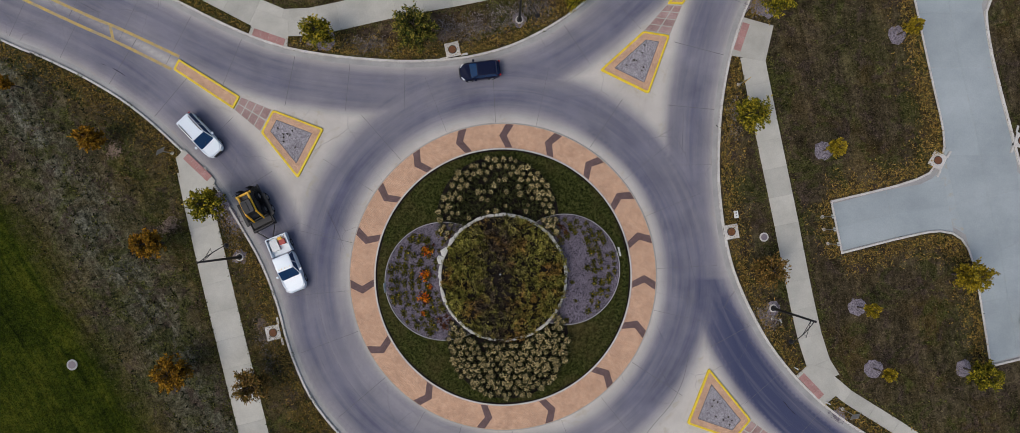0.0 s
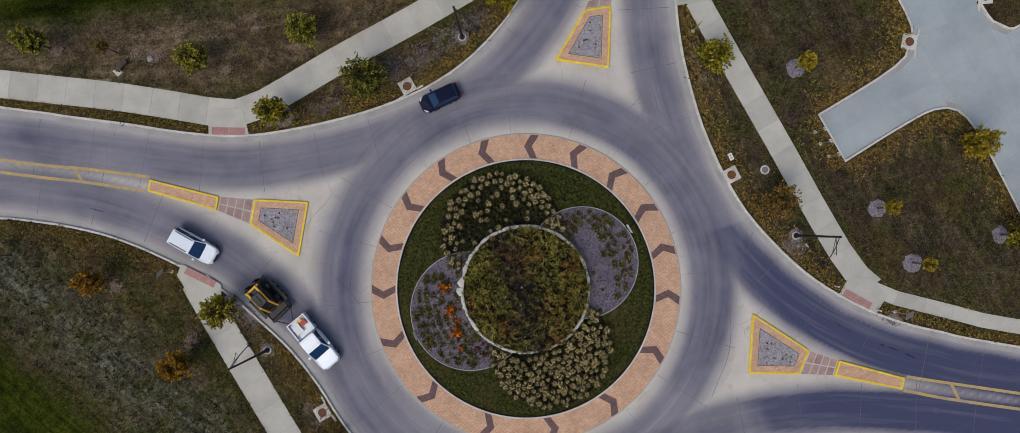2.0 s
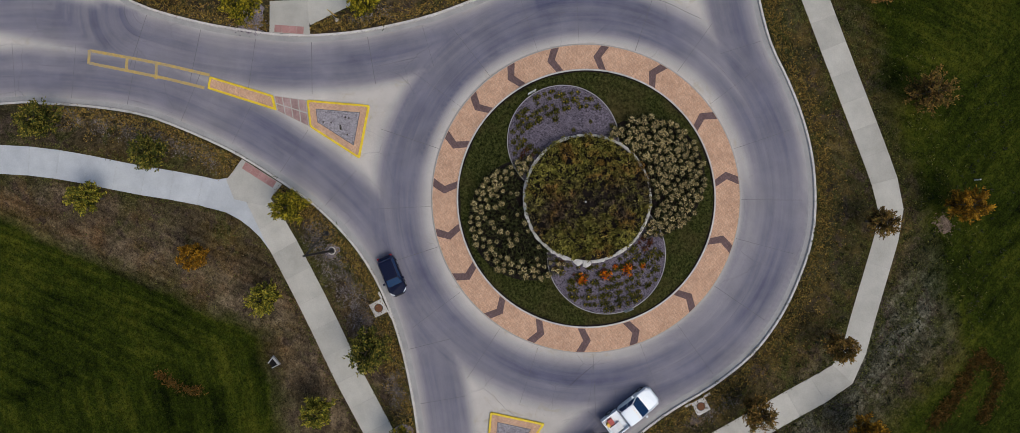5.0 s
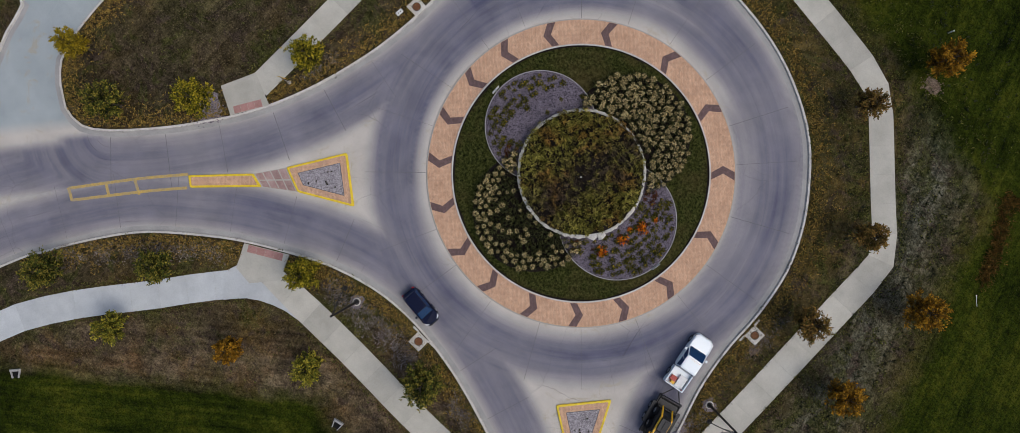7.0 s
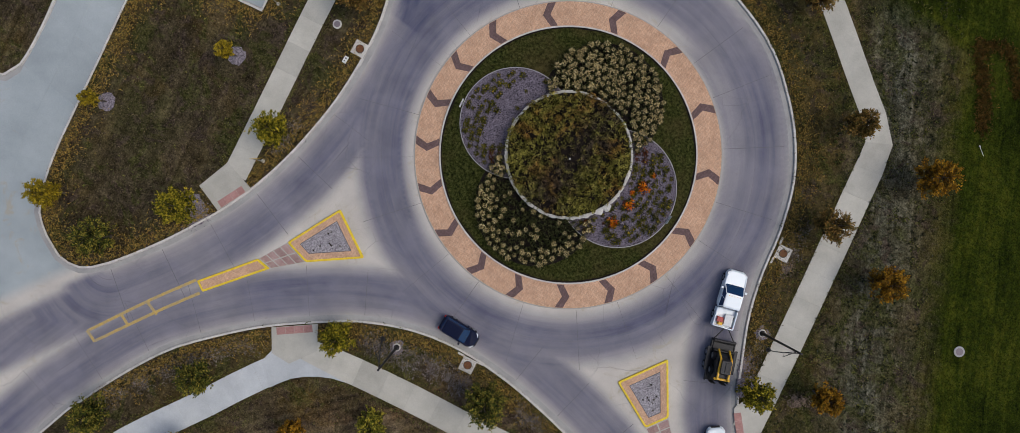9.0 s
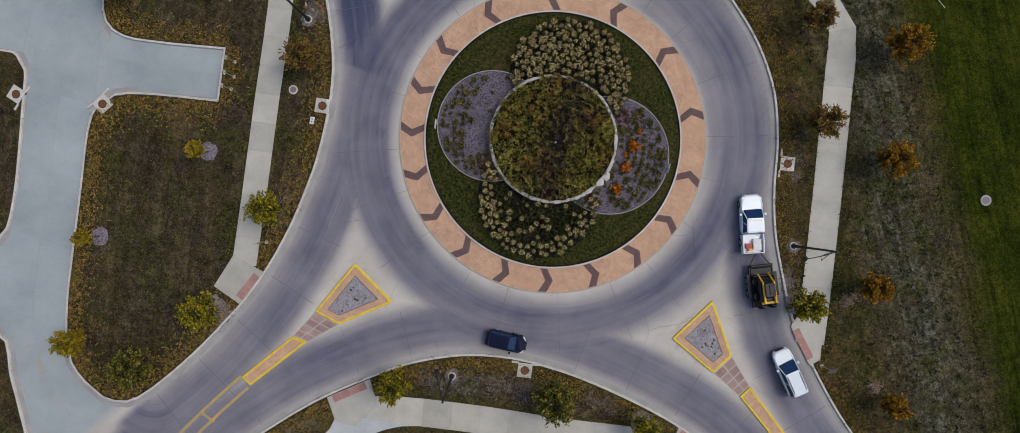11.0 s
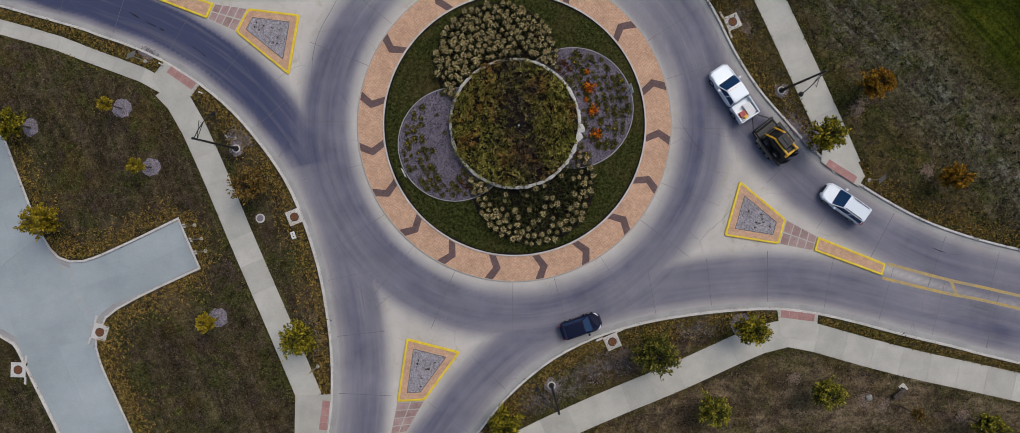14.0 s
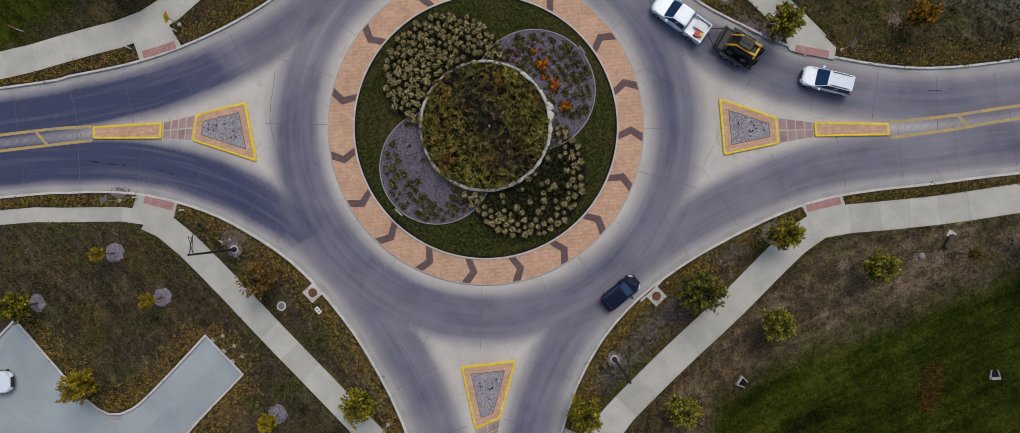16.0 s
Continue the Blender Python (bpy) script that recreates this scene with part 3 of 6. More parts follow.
# ---- joints in the carriageway ----
def build_joints():
    bm = bmesh.new()

    def strip(a, b, w=0.03):
        l = math.hypot(b[0] - a[0], b[1] - a[1])
        nx, ny = -(b[1] - a[1]) / l * w / 2, (b[0] - a[0]) / l * w / 2
        bm.faces.new([bm.verts.new((x, y, 0.005)) for x, y in ((a[0] - nx, a[1] - ny), (b[0] - nx, b[1] - ny), (b[0] + nx, b[1] + ny), (a[0] + nx, a[1] + ny))])

    rnd = random.Random(4)
    for i in range(20):
        a = radians(i * 360 / 20 + 4 + rnd.uniform(-2, 2))
        c, s = math.cos(a), math.sin(a)
        strip((12.95 * c, 12.95 * s), (18.0 * c, 18.0 * s), rnd.choice((0.02, 0.026, 0.034)))
    for r in (15.6,):
        pts = circle(r, 120)
        for a, b in zip(pts, pts[1:] + pts[:1]):
            strip(a, b, 0.011)
    for kerb in (KERB_NW, KERB_SW, KERB_EAST):
        for p, u in even([q for q in kerb if math.hypot(*q) < 62], 4.6):
            if math.hypot(*p) > 19.4:
                n = (u[1], -u[0])
                reach = 4.0 + min(1.0, (math.hypot(*p) - 19) * 0.1)
                strip((p[0] + n[0] * 0.45, p[1] + n[1] * 0.45), (p[0] + n[0] * reach, p[1] + n[1] * reach), rnd.choice((0.022, 0.030, 0.038)))
    seam = smooth([(11.96, -13.17), (12.68, -12.29), (14.16, -10.53), (15.08, -8.6), (15.55, -6.54)], 0.5)
    for a, b in zip(seam, seam[1:]):
        strip(a, b, 0.035)
    return tagged(part("joint", bm, M_JOINT, road), "dark sealed joints between slabs", kind="stuff")


build_joints()


# ---- pavements of single slabs ----
WALK_COUNT = [0]
WALKS = []


def build_walk(line, width, label, step=2.4, material=None, taper=None):
    WALK_COUNT[0] += 1
    WALKS.append((smooth(line, 1.5), width))
    walk_way = thing("pavement_%d" % WALK_COUNT[0], label, "pavement", kind="structure")
    cuts = even(smooth(line, 0.6), step / 6)[::6]
    cuts.append((line[-1], cuts[-1][1]))
    sides = []
    for i, (p, u) in enumerate(cuts):
        v = cuts[min(i + 1, len(cuts) - 1)][1]
        w = cuts[max(i - 1, 0)][1]
        d = Vector((u[0] + 0.5 * v[0] + 0.5 * w[0], u[1] + 0.5 * v[1] + 0.5 * w[1])).normalized()
        h = (taper(*p) if taper else width) / 2
        sides.append(((p[0] - d.y * h, p[1] + d.x * h), (p[0] + d.y * h, p[1] - d.x * h), d))
    rnd = random.Random(WALK_COUNT[0])
    for (l0, r0, d0), (l1, r1, d1) in zip(sides, sides[1:]):
        if math.hypot(l1[0] - l0[0], l1[1] - l0[1]) < 0.3:
            continue
        g = 0.005
        bm = bmesh.new()
        poly = [(r0[0] + d0.x * g, r0[1] + d0.y * g), (r1[0] - d1.x * g, r1[1] - d1.y * g), (l1[0] - d1.x * g, l1[1] - d1.y * g), (l0[0] + d0.x * g, l0[1] + d0.y * g)]
        prism(bm, poly, G - 0.05, G + 0.022 + rnd.uniform(-0.003, 0.003), 0.008)
        part("slab", bm, material or M_WALK, walk_way)
    bm = bmesh.new()
    for (l0, r0, _), (l1, r1, _) in zip(sides, sides[1:]):
        bm.faces.new([bm.verts.new((x, y, G + 0.006)) for x, y in (r0, r1, l1, l0)])
    part("joint_bed", bm, M_BEDDING, walk_way)
    return walk_way


GREY = "pale grey concrete pavement slabs across the turf"
build_walk([(-26.0, 8.9), (-25.0, 4.4), (-23.9, -0.3), (-22.8, -4.8), (-20.95, -12.2), (-20.2, -15.2), (-19.55, -17.0), (-18.3, -18.0), (-16.62, -18.98), (-13.1, -21.15), (-9.57, -23.32), (-7.9, -24.1), (-6.3, -24.35),
            (-3, -24.15), (2.5, -23.6), (7.5, -23.1), (12.7, -22.6), (17, -22.0), (20.5, -22.4), (24.5, -23.7), (30.2, -25.5), (45, -31.5), (70, -43)], 2.3, GREY,
           taper=lambda x, y: 2.03 + 0.4 * min(1, max(0, (y + 18.5) / 3)) + 0.2 * min(1, max(0, (x + 9) / 3)))
build_walk([(-60, 40.2), (-35.2, 29.0), (-27.9, 25.75), (-22.6, 23.1), (-19.2, 21.4), (-17, 21.2), (-13.7, 21.8), (-8.9, 22.9), (-3, 24.0), (1.2, 24.9), (4.5, 25.7), (7.4, 26.7)], 2.35, GREY)
build_walk([(7.9, 28.6), (8.6, 29.9), (9.95, 32.6), (11.3, 35.6), (13.75, 40.5), (15.35, 44.4), (16.2, 47.8), (19, 65), (24, 90)], 2.4, "newer blue-grey concrete pavement slabs across the turf", material=M_WALK_NEW)
build_walk([(20.9, 18.5), (22.0, 12.9), (23.7, 4.6), (24.9, -1.6), (26.1, -6.6), (27.2, -8.6)], 2.05, GREY)
build_walk([(27.0, -8.5), (28.6, -9.9), (32.4, -12.25), (36.9, -14.95), (60, -26.5), (80, -37)], 1.2, "narrow pale concrete pavement behind the kerb")


RAMPS = []


def build_ramp(poly, a, b, name="pavement_ramp"):
    """A dropped-kerb landing with its red ribbed pad."""
    RAMPS.append(poly)
    ramp = tagged(thing(name, "concrete crossing ramp with a brick-red ribbed pad", "ramp"), kind="structure")
    bm = bmesh.new()
    prism(bm, poly, G - 0.05, G + 0.034, 0.008)
    part("landing", bm, M_WALK, ramp)
    a, b = Vector(a), Vector(b)
    u = (b - a).normalized()
    n = Vector((-u.y, u.x))
    mid = Vector((sum(p[0] for p in poly) / len(poly), sum(p[1] for p in poly) / len(poly)))
    n = n if (mid - a).dot(n) > 0 else -n
    a, b = a - n * 0.2, b - n * 0.2
    count = 4
    for i in range(count):
        p, q = a.lerp(b, i / count) + u * 0.008, a.lerp(b, (i + 1) / count) - u * 0.008
        bm = bmesh.new()
        prism(bm, [tuple(p), tuple(q), tuple(q + n * 0.62), tuple(p + n * 0.62)], G, G + 0.044, 0.006)
        part("tile", bm, M_RED, ramp)
    return ramp


build_ramp([(-27.3, 9.9), (-26.6, 10.65), (-24.0, 8.05), (-24.4, 6.6), (-26.4, 6.4)], (-26.4, 10.15), (-24.4, 8.25))
build_ramp([(-21.25, 20.25), (-18.05, 19.15), (-17.9, 21.4), (-20.7, 22.4)], (-20.95, 20.35), (-18.3, 19.45))
build_ramp([(10.65, 26.7), (7.75, 24.05), (6.4, 25.9), (7.6, 28.2), (9.3, 28.4)], (10.2, 26.6), (7.95, 24.55))
build_ramp([(19.1, 18.55), (20.2, 21.75), (22.7, 21.05), (22.0, 18.0)], (19.5, 19.0), (20.3, 21.3))
build_ramp([(24.5, -8.3), (26.9, -10.75), (28.2, -9.7), (27.4, -7.8), (25.6, -7.3)], (24.85, -8.35), (26.55, -10.15))
build_ramp([(17.3, -18.95), (20.8, -19.85), (20.3, -22.0), (17.2, -22.0)], (17.7, -19.2), (20.4, -19.95))


def build_flare(poly):
    RAMPS.append(poly)
    bm = bmesh.new()
    prism(bm, poly, G - 0.05, G + 0.029, 0.006)
    return tagged(part("pavement_flare", bm, M_WALK_NEW), "newer blue-grey concrete flare where two pavements join", "pavement", kind="structure")


build_flare([(2.85, 26.5), (4.0, 26.95), (5.0, 27.55), (5.9, 28.25), (6.7, 29.1), (7.3, 30.1), (7.65, 30.8), (9.6, 29.5), (9.37, 27.7)])


# ---- the drive and its stub: large concrete panels ----
def build_drive():
    drive = thing("drive", "smooth pale blue-grey concrete drive with a dead-end stub", "driveway", kind="structure")

    def panel(poly):
        bm = bmesh.new()
        prism(bm, poly, -0.04, 0.016, 0.006)
        part("panel", bm, M_DRIVE, drive)

    def lane(rows):
        for (a0, b0), (a1, b1) in zip(rows, rows[1:]):
            for k in range(2):
                f, g = k / 2 + 0.003, (k + 1) / 2 - 0.003
                e = 0.004
                p = [Vector(a0).lerp(Vector(b0), f), Vector(a0).lerp(Vector(b0), g), Vector(a1).lerp(Vector(b1), g), Vector(a1).lerp(Vector(b1), f)]
                panel([tuple(p[0].lerp(p[3], e)), tuple(p[1].lerp(p[2], e)), tuple(p[2].lerp(p[1], e)), tuple(p[3].lerp(p[0], e))])

    lane([((41.05, -7.3), (45.6, -6.2)), ((40.25, -2.2), (44.6, -1.3)), ((39.65, 1.1), (44.1, 3.2)), ((38.1, 6.0), (43.5, 7.3)), ((37.15, 10.2), (43.2, 10.2)),
          ((36.9, 12.9), (42.45, 12.9)), ((35.95, 17.6), (41.25, 17.6)), ((35.0, 22.2), (40.5, 22.2)), ((34.1, 26.4), (39.6, 27.4)), ((33.1, 29.6), (37.9, 31.0))])
    lane([((28.5, 2.15), (27.68, 6.1)), ((33.0, 3.25), (32.2, 7.25)), ((37.9, 3.75), (37.1, 8.1))])
    lane([((45.7, -6.2), (44.3, 7.9)), ((52, -4.7), (51, 9.0)), ((59, -3.1), (58, 10.8))])
    return drive


build_drive()


# ---- splitter islands, crossings and painted noses ----
def lerp(a, b, t):
    return (a[0] + (b[0] - a[0]) * t, a[1] + (b[1] - a[1]) * t)


def grow(poly, d):
    area = sum(a[0] * b[1] - b[0] * a[1] for a, b in zip(poly, [*poly[1:], poly[0]]))
    return offset(poly, d if area > 0 else -d, True)


def rounded(poly, r=0.25, n=3):
    out = []
    for i, p in enumerate(poly):
        a, b = poly[i - 1], poly[(i + 1) % len(poly)]
        la, lb = math.dist(a, p), math.dist(b, p)
        s, e = lerp(p, a, min(0.4, r / la)), lerp(p, b, min(0.4, r / lb))
        for k in range(n + 1):
            t = k / n
            out.append(lerp(lerp(s, p, t), lerp(p, e, t), t))
    return out


def raised_island(name, outline, label, mulch, corner=0.22):
    isle = thing(name, label, "traffic island")
    rnd_in = lambda d: rounded(grow(outline, d), max(0.05, corner - d * 0.25))
    kerb_in = rnd_in(0.17)
    bm = bmesh.new()
    edge = rnd_in(0.0)
    n = len(edge)
    rings = [[bm.verts.new((x, y, z)) for x, y in poly] for poly, z in ((edge, 0.0), (edge, 0.13), (rnd_in(0.025), 0.155), (kerb_in, 0.155), (kerb_in, 0.10))]
    for a, b in zip(rings, rings[1:]):
        for i in range(n):
            bm.faces.new((a[i], a[(i + 1) % n], b[(i + 1) % n], b[i]))
    bmesh.ops.recalc_face_normals(bm, faces=bm.faces)
    part("kerb", bm, M_YELLOW, isle, "yellow-painted concrete kerb")
    bm = bmesh.new()
    prism(bm, rnd_in(0.165), 0.0, 0.135)
    part("paving", bm, M_TAN, isle, "tan clay paver border")
    if mulch:
        bm = bmesh.new()
        inner = rnd_in(0.68)
        prism(bm, inner, 0.05, 0.146)
        part("mulch_bed", bm, M_GRAVEL, isle, "grey bark mulch")
        bm = bmesh.new()
        m = len(inner)
        inset = rnd_in(0.73)
        a, b = [[bm.verts.new((x, y, 0.152)) for x, y in poly] for poly in (inner, inset)]
        for i in range(m):
            bm.faces.new((a[i], a[(i + 1) % m], b[(i + 1) % m], b[i]))
        part("edging", bm, M_JOINT, isle, "thin dark edging strip")
        rnd = random.Random(name + str(outline[0]))
        cx, cy = sum(p[0] for p in inner) / m, sum(p[1] for p in inner) / m
        bm = bmesh.new()
        for _ in range(8):
            q = lerp(lerp(inner[rnd.randrange(m)], inner[rnd.randrange(m)], rnd.random()), (cx, cy), rnd.uniform(0.2, 0.8))
            for _ in range(9):
                a = rnd.uniform(0, math.tau)
                tip = Vector((q[0] + 0.12 * math.cos(a), q[1] + 0.12 * math.sin(a), 0.2 + rnd.uniform(0, 0.1)))
                side = Vector((-math.sin(a), math.cos(a), 0)) * 0.03
                base = Vector((q[0], q[1], 0.145))
                bm.faces.new([bm.verts.new(v) for v in (base - side, base + side, tip)])
        tagged(part("weed_tuft", bm, M_WEED, isle, "sparse dried weeds"), kind="stuff")
    return isle


M_WEED = leaf_mat("dried_weed", (0.05, 0.045, 0.025), (0.11, 0.085, 0.04), (0.03, 0.03, 0.02))


def build_leg(big, slim, lines, bars):
    """big: ring-side pair then far pair; slim: near pair then far pair; lines: the two painted edges out from the nose."""
    raised_island("splitter_island", big, "mulched splitter island with a yellow kerb", True)
    raised_island("median_island", slim, "narrow brick-paved median with a yellow kerb", False, 0.12)
    cross = thing("crossing", "red clay paver crossing strips set in concrete", "crossing", kind="structure")
    a0, a1, b0, b1 = big[2], big[3], slim[0], slim[1]
    if math.dist(a0, b0) + math.dist(a1, b1) > math.dist(a0, b1) + math.dist(a1, b0):
        b0, b1 = b1, b0
    bm = bmesh.new()
    prism(bm, [a0, a1, b1, b0], 0.0, 0.007)
    part("crossing_bed", bm, M_WALK, cross)
    for row in ((0.03, 0.47), (0.53, 0.97)):
        for k in range(4):
            s, e = 0.05 + k * 0.235, 0.05 + k * 0.235 + 0.205
            lo0, lo1 = lerp(lerp(a0, b0, s), lerp(a1, b1, s), row[0]), lerp(lerp(a0, b0, e), lerp(a1, b1, e), row[0])
            hi0, hi1 = lerp(lerp(a0, b0, s), lerp(a1, b1, s), row[1]), lerp(lerp(a0, b0, e), lerp(a1, b1, e), row[1])
            bm = bmesh.new()
            prism(bm, [lo0, lo1, hi1, hi0], 0.0, 0.013, 0.003)
            part("tile", bm, M_FADED, cross)
    marks = thing("median_marking", "faded yellow painted median outline on the road", "road marking", kind="structure")
    for k, line in enumerate(lines):
        bm = bmesh.new()
        flow = smooth(line, 0.8)
        l, r = offset(flow, 0.12), offset(flow, -0.12)
        for i in range(len(flow) - 1):
            bm.faces.new([bm.verts.new((x, y, 0.0085)) for x, y in (r[i], r[i + 1], l[i + 1], l[i])])
        part("painted_line", bm, M_LINE, marks)
    for a, b in bars:
        u = Vector((b[0] - a[0], b[1] - a[1])).normalized()
        n = Vector((-u.y, u.x)) * 0.12
        bm = bmesh.new()
        bm.faces.new([bm.verts.new((x, y, 0.0095)) for x, y in ((a[0] - n.x, a[1] - n.y), (b[0] - n.x, b[1] - n.y), (b[0] + n.x, b[1] + n.y), (a[0] + n.x, a[1] + n.y))])
        part("painted_line", bm, M_LINE, marks)


build_leg([(-17.15, 8.2), (-15.0, 12.35), (-19.25, 13.95), (-20.25, 12.05)], [(-22.55, 14.0), (-22.0, 15.05), (-27.1, 18.2), (-27.55, 17.3)],
          [[(-27.75, 17.35), (-32.6, 19.75), (-37.7, 22.05), (-60, 32.5), (-90, 46.3)], [(-27.1, 18.4), (-32, 20.7), (-37.2, 22.95), (-60, 33.6), (-90, 47.4)]],
          [((-32.6, 19.75), (-32.9, 21.1)), ((-42.5, 24.3), (-43.0, 25.6))])
build_leg([(17.2, -7.65), (15.35, -12.3), (19.35, -13.65), (20.75, -12.0)], [(22.8, -13.5), (22.0, -14.6), (27.0, -17.4), (27.5, -16.5)],
          [[(27.1, -17.5), (33.2, -20.65), (60, -33.4), (90, -48)], [(27.7, -16.5), (33.9, -19.55), (60, -32.2), (90, -46.8)]],
          [((31.0, -18.1), (31.2, -19.6)), ((38, -21.6), (38.2, -23.0))])
build_leg([(8.1, 17.3), (12.2, 15.3), (14.0, 20.25), (11.75, 20.6)], [(13.8, 22.9), (15.1, 22.85), (18.0, 27.5), (17.05, 27.95)],
          [[(18.1, 27.5), (20.2, 31.4), (22.7, 36.6)], [(17.2, 28.2), (18.95, 31.4), (21.7, 36.9)]],
          [((21.4, 33.7), (20.3, 34.1)), ((20.3, 31.5), (18.95, 31.9)), ((22.75, 36.6), (21.65, 36.95))])


# ---- the truck apron and its chevrons ----
R_IN, R_OUT, Z_AP = 10.75, 12.86, 0.075


def build_apron():
    apron = thing("truck_apron", "tan clay paver ring with dark brown chevrons", "truck apron", kind="structure")
    n = 120
    bm = bmesh.new()
    rings = [[bm.verts.new((r * math.cos(i * math.tau / n), r * math.sin(i * math.tau / n), z)) for i in range(n)]
             for r, z in ((R_OUT - 0.06, 0.0), (R_OUT - 0.06, Z_AP), (R_IN, Z_AP + 0.06))]
    for a, b in zip(rings, rings[1:]):
        for i in range(n):
            bm.faces.new((a[i], a[(i + 1) % n], b[(i + 1) % n], b[i]))
    part("paving", bm, M_TAN, apron)
    bm = bmesh.new()
    sweep(bm, circle(R_OUT, n), [(-0.03, 0.0), (-0.02, Z_AP - 0.02), (0.0, Z_AP + 0.006), (0.07, Z_AP + 0.008), (0.09, Z_AP - 0.01)], True)
    part("outer_edge", bm, M_BEDDING, apron, "pale mortar edge")
    bm = bmesh.new()
    sweep(bm, circle(R_IN + 0.02, n), [(0.0, 0.05), (0.01, 0.22), (0.03, 0.24), (0.13, 0.24), (0.15, 0.05)], True)
    part("inner_kerb", bm, M_CURB, apron, "white-grey concrete kerb round the lawn")
    mid, lead, half = (R_IN + R_OUT) / 2, 0.045, 0.027
    for deg in (-2.2, 15.4, 33.5, 51.4, 70, 88.8, 106.8, 126.0, 144.8, 163.8, 184.0, 209.8, 236.8, 262.8, 288.8, 315.6, 339.0):
        a = radians(deg)
        bm = bmesh.new()
        rr = [(R_IN + 0.06, 0.0), (mid, lead), (R_OUT - 0.1, 0.0)]
        low, top = [], []
        for side in (-half, half):
            for r, s in rr if side < 0 else rr[::-1]:
                z = Z_AP + 0.06 * (R_OUT - r) / (R_OUT - R_IN)
                ang = a + s + side - lead * 0.5
                low.append(bm.verts.new((r * math.cos(ang), r * math.sin(ang), z - 0.02)))
                top.append(bm.verts.new((r * math.cos(ang), r * math.sin(ang), z + 0.007)))
        k = len(top)
        for i in range(k):
            bm.faces.new((low[i], low[(i + 1) % k], top[(i + 1) % k], top[i]))
        bm.faces.new((top[0], top[1], top[4], top[5]))
        bm.faces.new((top[1], top[2], top[3], top[4]))
        bmesh.ops.recalc_face_normals(bm, faces=bm.faces)
        part("chevron", bm, M_CHEVRON, apron, "dark brown paver chevron")
    return apron


build_apron()


# ---- skid marks on the slabs ----
M_SKID = plain("tyre_rubber_mark", (0.035, 0.034, 0.045), 0.9, 0.0, 3.0, 0.5)


def build_skid(line, width, seed):
    """Broken dark streaks left by tyres, lying on the road."""
    rnd = random.Random(seed)
    marks = [(p, u) for p, u in even(smooth(line, 0.4), 0.25)]
    i = 0
    while i < len(marks) - 3:
        run = rnd.randint(2, 7)
        strip = marks[i:i + run]
        if len(strip) > 1:
            bm = bmesh.new()
            sides = [[], []]
            for j, (q, u) in enumerate(strip):
                w = width * rnd.uniform(0.3, 1.0) * (0.3 if j in (0, len(strip) - 1) else 1.0)
                for s, side in ((1, sides[0]), (-1, sides[1])):
                    side.append(bm.verts.new((q[0] - s * u[1] * w / 2, q[1] + s * u[0] * w / 2, 0.006)))
            for j in range(len(strip) - 1):
                bm.faces.new((sides[0][j], sides[1][j], sides[1][j + 1], sides[0][j + 1]))
            tagged(part("tyre_mark", bm, M_SKID, road), "dark rubber skid mark", kind="stuff")
        i += run + rnd.randint(0, 2)


build_skid([(26.4, -13.24), (27.9, -14.4), (29.1, -15.45), (30.6, -16.3)], 0.16, 1)
build_skid([(23.2, -10.05), (24.1, -11.2), (25.2, -12.2)], 0.08, 2)
build_skid([(-33.6, 17.8), (-32.4, 17.3), (-31.5, 16.7)], 0.07, 3)


# ---- leaves, tufts and trees ----
def leaf_mesh(name, at, way, length, width, seed, material):
    """Many small folded leaves: centres, directions, sizes as arrays."""
    g = np.random.default_rng(seed)
    n = len(at)
    way = way / np.linalg.norm(way, axis=1, keepdims=True)
    side = np.cross(way, g.normal(size=(n, 3)))
    side /= np.linalg.norm(side, axis=1, keepdims=True) + 1e-9
    l, w = length[:, None], width[:, None]
    v = np.stack([at, at + way * l * 0.5 + side * w * 0.5, at + way * l, at + way * l * 0.5 - side * w * 0.5], 1).reshape(-1, 3)
    me = bpy.data.meshes.new(name)
    me.from_pydata([tuple(p) for p in v], [], [(4 * i, 4 * i + 1, 4 * i + 2, 4 * i + 3) for i in range(n)])
    me.materials.append(material)
    return me


